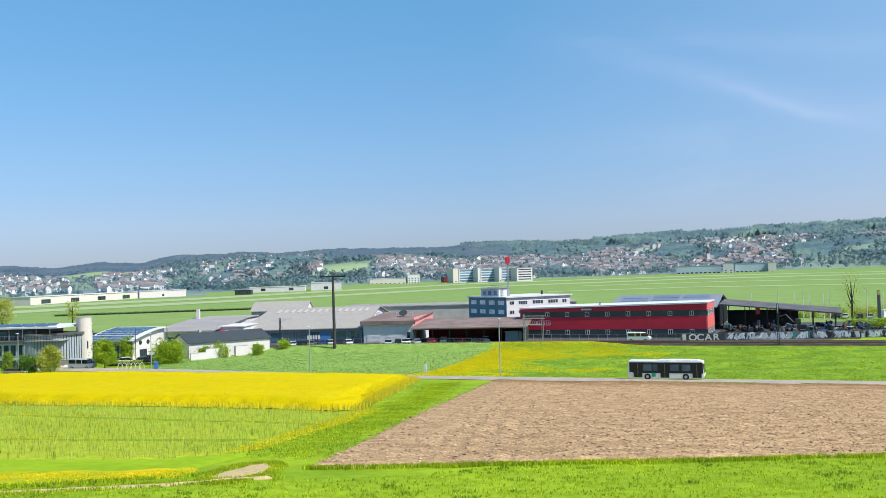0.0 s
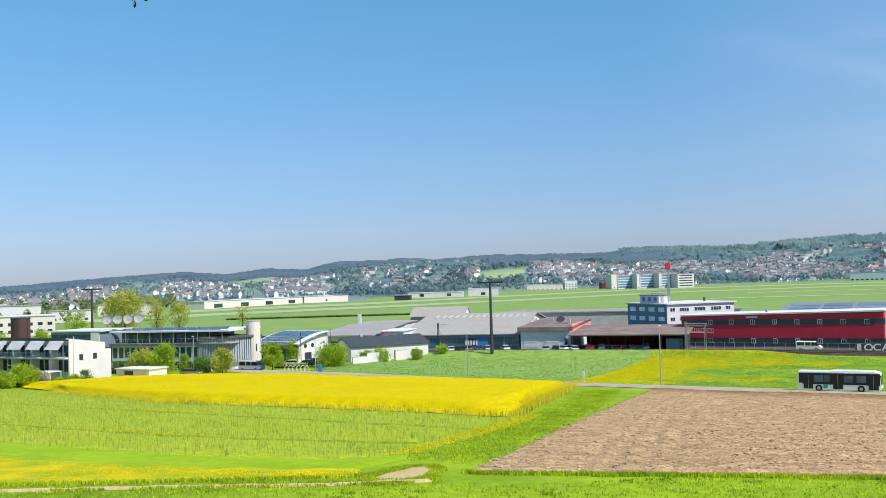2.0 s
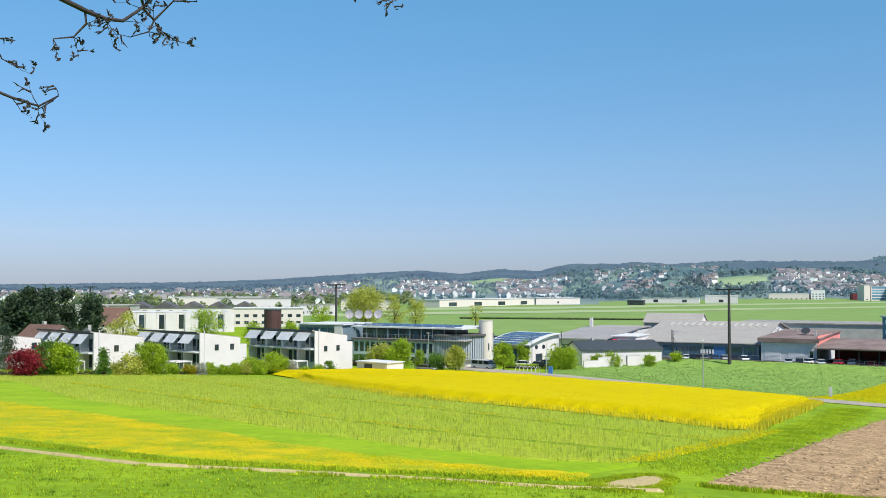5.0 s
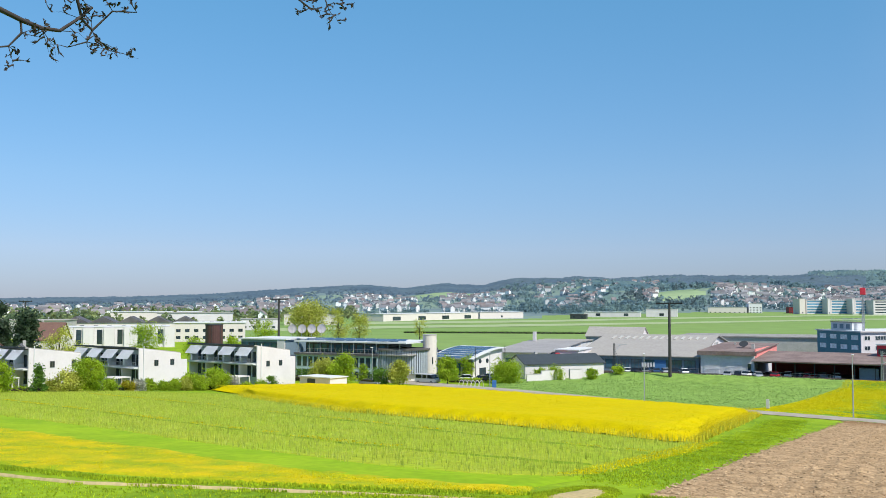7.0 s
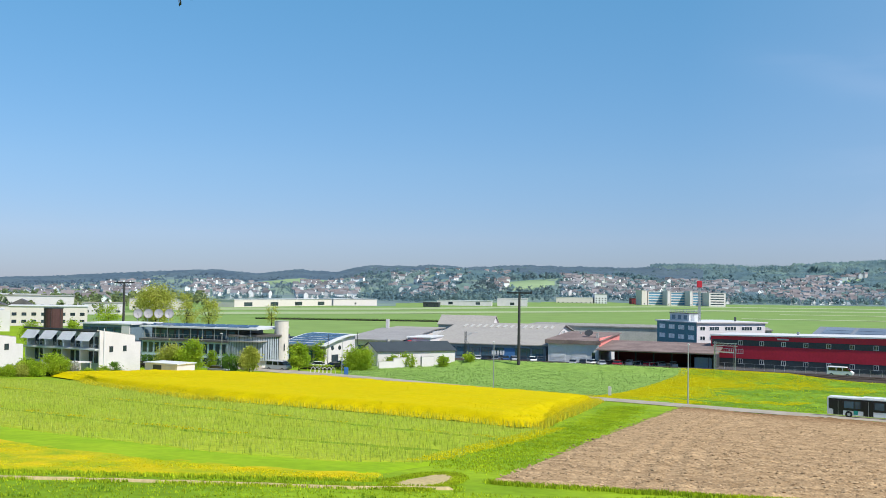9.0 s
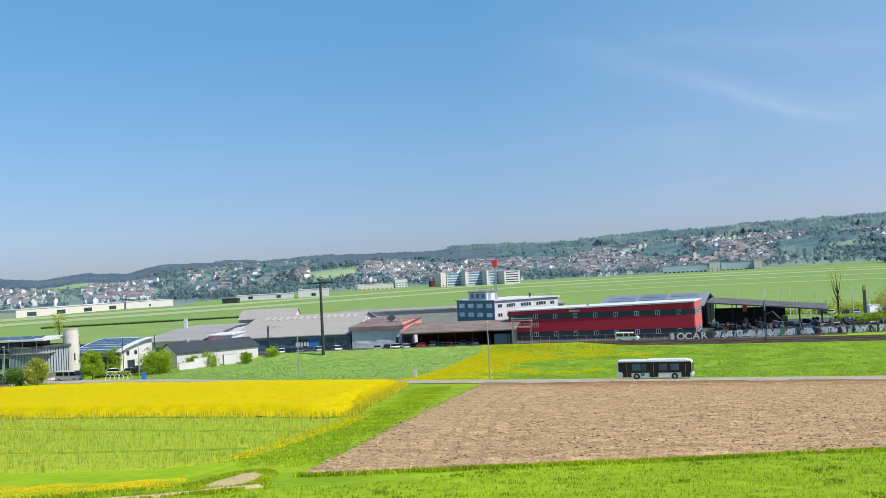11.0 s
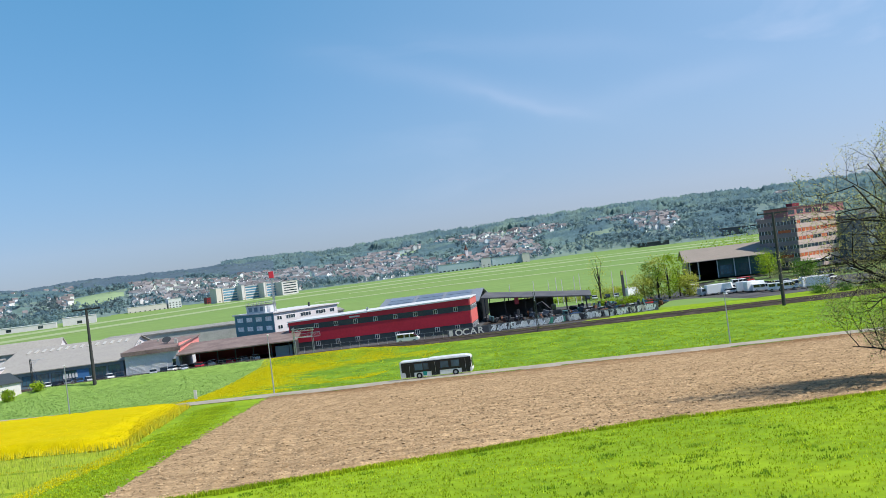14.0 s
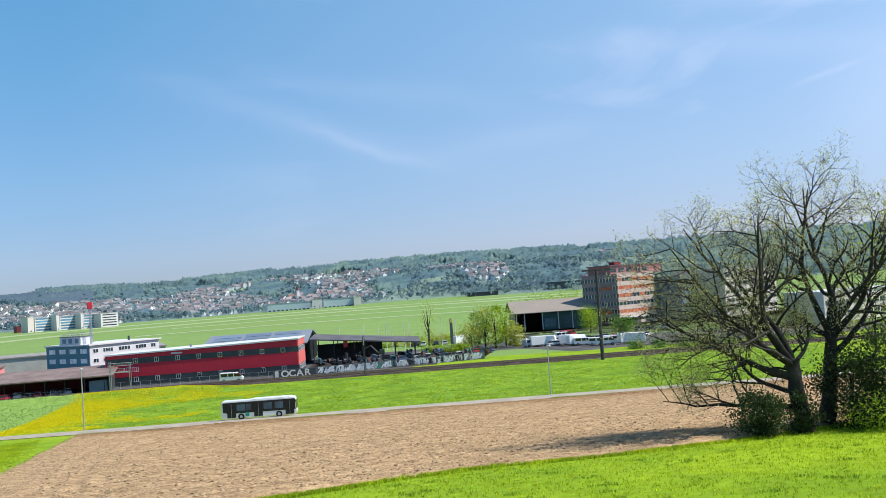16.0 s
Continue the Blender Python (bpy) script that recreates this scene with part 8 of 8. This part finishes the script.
gx, gy = sector(48000, -49, 56, 17, 60, 401)
nearline = np.interp(gx, [-60, -25, -13, -8, -2, 2.3, 18, 33, 42, 60], [37, 29.6, 32, 33.4, 34.4, 37.0, 39.4, 37.8, 39.2, 41])
ok = gy < nearline
blades("foreground_grass", gx[ok], gy[ok], 0.045, 0.04, 402, BLADE, "short bright green meadow grass", 1.1)
gx, gy = sector(330, -49, 56, 18, 58, 403)
ok = gy < np.interp(gx, [-60, -25, -13, -8, -2, 2.3, 18, 33, 42, 60], [37, 29.6, 32, 33.4, 34.4, 37.0, 39.4, 37.8, 39.2, 41])
bx, by = np.repeat(gx[ok], 14), np.repeat(gy[ok], 14)
rr_ = np.random.RandomState(404)
blades("dark_tufts", bx + rr_.normal(scale=0.22, size=len(bx)), by + rr_.normal(scale=0.18, size=len(bx)), 0.06, 0.05, 405, BLADEDARK, "darker green weed tufts in the meadow")
tx_, ty_ = inside(BROWN_NEAR, [(a, b + 0.8) for a, b in BROWN_NEAR], 11000, 406)
keep_ = N1(tx_ * 0.35, ty_ * 0.35) + N2(tx_ * 1.1, ty_ * 1.1) > -0.75
blades("field_margin", tx_[keep_], ty_[keep_] - 0.5 + 0.8 * N2(tx_ * 0.6, ty_ * 0.6)[keep_], 0.11, 0.05, 407, BLADE, "ragged grass along the tilled field's edge")
tx_, ty_ = inside([(-60, 39.2), (-25, 31.6), (-13, 33.9), (-8.5, 35.6)], [(-60, 40), (-25, 32.4), (-13, 34.6), (-8.5, 36.2)], 4000, 408)
blades("path_margin", tx_, ty_, 0.09, 0.05, 409, BLADE, "taller grass along the footpath")
tx_, ty_ = inside([(-25, 29.6), (-13.7, 31.9), (-8.9, 33.2), (-6, 33.9)], [(-25, 31), (-13.7, 33.0), (-9.0, 34.4), (-6, 35.2)], 2600, 460)
keep_ = N2(tx_ * 0.9, ty_ * 0.9) > -0.15
blades("path_grass", tx_[keep_], ty_[keep_], 0.08, 0.04, 461, BLADE, "grass growing over the footpath's rims")
ra_ = np.random.RandomState(470).uniform(0, 2 * np.pi, 2600)
rd_ = np.random.RandomState(471).uniform(0.82, 1.25, 2600)
tx_, ty_ = -7.6 + 1.05 * rd_ * np.cos(ra_) + 0.25 * rd_ * np.sin(ra_), 36.4 + 2.6 * rd_ * np.sin(ra_)
blades("patch_rim", tx_, ty_, 0.055, 0.05, 472, BLADE, "ragged grass round the trodden earth")
# grass track between the crops
tx_, ty_ = inside([(-8.6, 42.4), (-6.2, 58), (-5.4, 69.5), (-3.0, 100), (-2.2, 128)], [(-5.6, 40), (-4.4, 50), (-2.6, 64), (-0.6, 92), (1.6, 138)], 9000, 410)
tx_ = tx_ + np.random.RandomState(412).normal(scale=0.7, size=len(tx_))
blades("track_grass", tx_, ty_, 0.05, 0.05, 411, BLADE, "rough grass track between the crops")
tx_, ty_ = inside([(-9.6, 41.8), (-7.4, 58), (-6.2, 69.5)], [(-8.2, 43), (-5.6, 60), (-4.6, 72)], 5000, 412)
v, f = quads(np.stack([tx_, ty_, ground_np(tx_, ty_) + 0.16], 1), 0.07, 413)
tagged(new("track_flowers", np_mesh("track_flowers", v, f, GOLD)), "yellow flowers along the crop's edge", "flowers", kind="stuff")
# young crop stalks and rapeseed
tx_, ty_ = inside(YOUNG_NEAR, YOUNG_FAR, 42000, 414)
blades("young_stalks", tx_, ty_, 0.3, 0.034, 415, STALK, "thin pale stalks of the young crop", 0.15, 0.05, 2)
RAPE_RIM = RAPE_NEAR + [(-5.2, 100), RAPE_FAR[-1]]
tx_, ty_ = inside(RAPE_RIM, [(a + 0.3, b + 2.2) if b < 90 else (a - 1.5, b) for a, b in RAPE_RIM], 7000, 416)
blades("rapeseed_stems", tx_, ty_ - 0.3, 0.55, 0.05, 417, RAPE_STEM, "pale green stems at the rapeseed field's edge", 0.2, 0.0, 2)
rr_ = np.random.RandomState(421)
tx_, ty_ = inside(RAPE_RIM, [(a + 0.3, b + 3.0) if b < 90 else (a - 2.5, b) for a, b in RAPE_RIM], 15000, 418)
v, f = quads(np.stack([tx_, ty_ - 0.4, ground_np(tx_, ty_) + 0.2 + 0.85 * rr_.rand(len(tx_)) ** 0.8], 1), 0.075, 419)
tagged(new("rapeseed_rim_flowers", np_mesh("rapeseed_rim_flowers", v, f, LEMON)), "yellow flower heads along the rapeseed's edge", "flowers", kind="stuff")
tx_, ty_ = inside(RAPE_NEAR, RAPE_FAR, 30000, 420, 0.03, 0.98)
v, f = quads(np.stack([tx_, ty_, ground_np(tx_, ty_) + 0.97 + rr_.normal(scale=0.05, size=len(tx_))], 1), 0.08, 422)
tagged(new("rapeseed_flowers", np_mesh("rapeseed_flowers", v, f, LEMON)), "yellow rapeseed flower heads", "flowers", kind="stuff")
for k_, tram in enumerate(([(-92.6, 97.8), (-56.9, 73.5), (-36.8, 59.6), (-24.5, 51.8), (-17.3, 49.3), (-9.1, 47.4)], [(-104, 128), (-72, 104), (-45, 82), (-26, 68), (-14, 60.5), (-7.2, 57)])):
    tx_, ty_ = inside(tram, [(a + 0.6, b + 0.9) for a, b in tram], 2600, 450 + k_)
    keep_ = N1(tx_ * 0.12, ty_ * 0.12) + 0.6 * N2(tx_ * 0.5, ty_ * 0.5) > 0.0
    v, f = quads(np.stack([tx_, ty_, ground_np(tx_, ty_) + 0.2], 1)[keep_], 0.1, 452 + k_)
    tagged(new("tramline_flowers", np_mesh("tramline_flowers", v, f, LEMON)), "scattered yellow flowers along the wheel line", "flowers", kind="stuff")
tx_, ty_ = inside(DAND_NEAR, LAWN_NEAR, 52000, 423, 0.02, 1.0)
keep_ = np.random.RandomState(8).rand(len(tx_)) < 0.42 + 1.1 * N1(tx_ * 0.3, ty_ * 0.5) + 0.7 * N2(tx_ * 0.9, ty_ * 0.9) + np.clip((-16 - tx_) / 40, -0.25, 0.3)
tx_, ty_ = tx_[keep_], ty_[keep_]
v, f = quads(np.stack([tx_, ty_, ground_np(tx_, ty_) + 0.06], 1), 0.048, 424)
tagged(new("dandelion_flowers", np_mesh("dandelion_flowers", v, f, GOLD)), "yellow dandelion heads in the grass", "flowers", kind="stuff")
tx_, ty_ = inside([(-6.5, 162.6), (2, 158), (16, 153)], [along(-74, 228), along(-58, 230), along(-26, 231.5)], 200000, 425)
uu_, vv_ = tx_ * CA - ty_ * SA, tx_ * SA + ty_ * CA
far_ = np.clip((vv_ - 150) / 80, 0, 1)
dens_ = np.clip(1.05 - (uu_ + 66 + 4 * far_) / (14 + 20 * far_), 0.0, 1.0) + 0.9 * N1(tx_ * 0.11, ty_ * 0.11) + 0.5 * N2(tx_ * 0.4, ty_ * 0.4)
keep_ = np.random.RandomState(7).rand(len(tx_)) < dens_
tx_, ty_ = tx_[keep_], ty_[keep_]
v, f = quads(np.stack([tx_, ty_, ground_np(tx_, ty_) + 0.16], 1), 0.16, 426)
tagged(new("meadow_flowers", np_mesh("meadow_flowers", v, f, GOLD)), "yellow flowers in the meadow by the lane", "flowers", kind="stuff")
tx_, ty_ = inside(BEET_NEAR, BEET_FAR, 16000, 427)
v, f = quads(np.stack([tx_, ty_, ground_np(tx_, ty_) + 0.16], 1), 0.24, 428)
tagged(new("beet_leaves", np_mesh("beet_leaves", v, f, leaf_mat("blue_green_leaves", (0.25, 0.39, 0.10), (0.30, 0.44, 0.125)))), "low blue-green crop leaves", "crop", kind="stuff")


def clods(n, seed):
    r = np.random.RandomState(seed)
    x, y = inside(BROWN_NEAR, BROWN_FAR, n, seed, 0.005, 0.99)
    keep = r.rand(n) < np.clip(60.0 / np.hypot(x, y), 0, 1)
    x, y = x[keep], y[keep]
    n = len(x)
    V = np.array([(1, 0, 0), (0, 1, 0), (-1, 0, 0), (0, -1, 0), (0, 0, 1), (0, 0, -1)], float)
    F = np.array([(0, 1, 4), (1, 2, 4), (2, 3, 4), (3, 0, 4), (1, 0, 5), (2, 1, 5), (3, 2, 5), (0, 3, 5)])
    s = 0.03 + 0.06 * r.rand(n) ** 2.5
    p = V[None] * (0.6 + 0.8 * r.rand(n, 6, 1)) * s[:, None, None] * np.array([1.5, 1, 0.6])
    z = ground_np(x, y) + 0.16 + soil_rough(x, y)
    p = p + np.stack([x, y, z + s * 0.2], 1)[:, None]
    f = (F[None] + (np.arange(n) * 6)[:, None, None]).reshape(-1, 3)
    tagged(new("soil_clods", np_mesh("soil_clods", p.reshape(-1, 3), f, CLOD)), "loose brown clods on the tilled soil", "soil", kind="stuff")


clods(64000, 430)

tx_, ty_ = inside([along(-47, ROAD_V + 4.2), along(95, ROAD_V + 4.4)], [along(-64, 230), along(95, 231.5)], 16000, 440)
blades("meadow_tufts", tx_, ty_, 0.16, 0.16, 441, BLADE, "uneven tufts of meadow grass", 0.8)
tx_, ty_ = inside([along(-44, ROAD_V - 5.6), along(75, ROAD_V - 5.6)], [along(-44, ROAD_V - 4.2), along(75, ROAD_V - 4.2)], 5000, 442)
keep_ = N1(tx_ * 0.16, ty_ * 0.16) > 0.08
blades("lane_verge", tx_[keep_], ty_[keep_], 0.14, 0.12, 443, BLADEDARK, "patchy grass verge along the lane", 0.5)


def drive_sign():
    x, y = -90.8, 202.9
    t = thing("sign_panel", x, y, ground(x, y), -25, "plain white upright sign panel beside the drive", "sign")
    bm = bmesh.new()
    box(bm, -0.7, 0.7, -0.06, 0.06, 0.5, 3.3, 0.03)
    part("panel", bm, WHITE, t)
    for px in (-0.62, 0.56):
        part("leg", boxes((px, px + 0.07, -0.04, 0.04, -0.3, 0.497)), STEEL, t)


drive_sign()


def bike_stand():
    x, y = polar(-18.3, 212)
    t = thing("bike_stand", x, y, ground(x, y), -10, "white tubular arched bicycle stand", "bike stand")
    for i in range(6):
        pts = [(i * 0.95, 1.2 * math.cos(a), 1.5 * math.sin(a)) for a in np.linspace(0, math.pi, 10)]
        part("hoop", tubes((pts, 0.05)), WHITE, t)
    part("base_rail", boxes((-0.1, 4.9, -1.25, -1.15, -0.2, 0.05)), STEEL, t)


bike_stand()
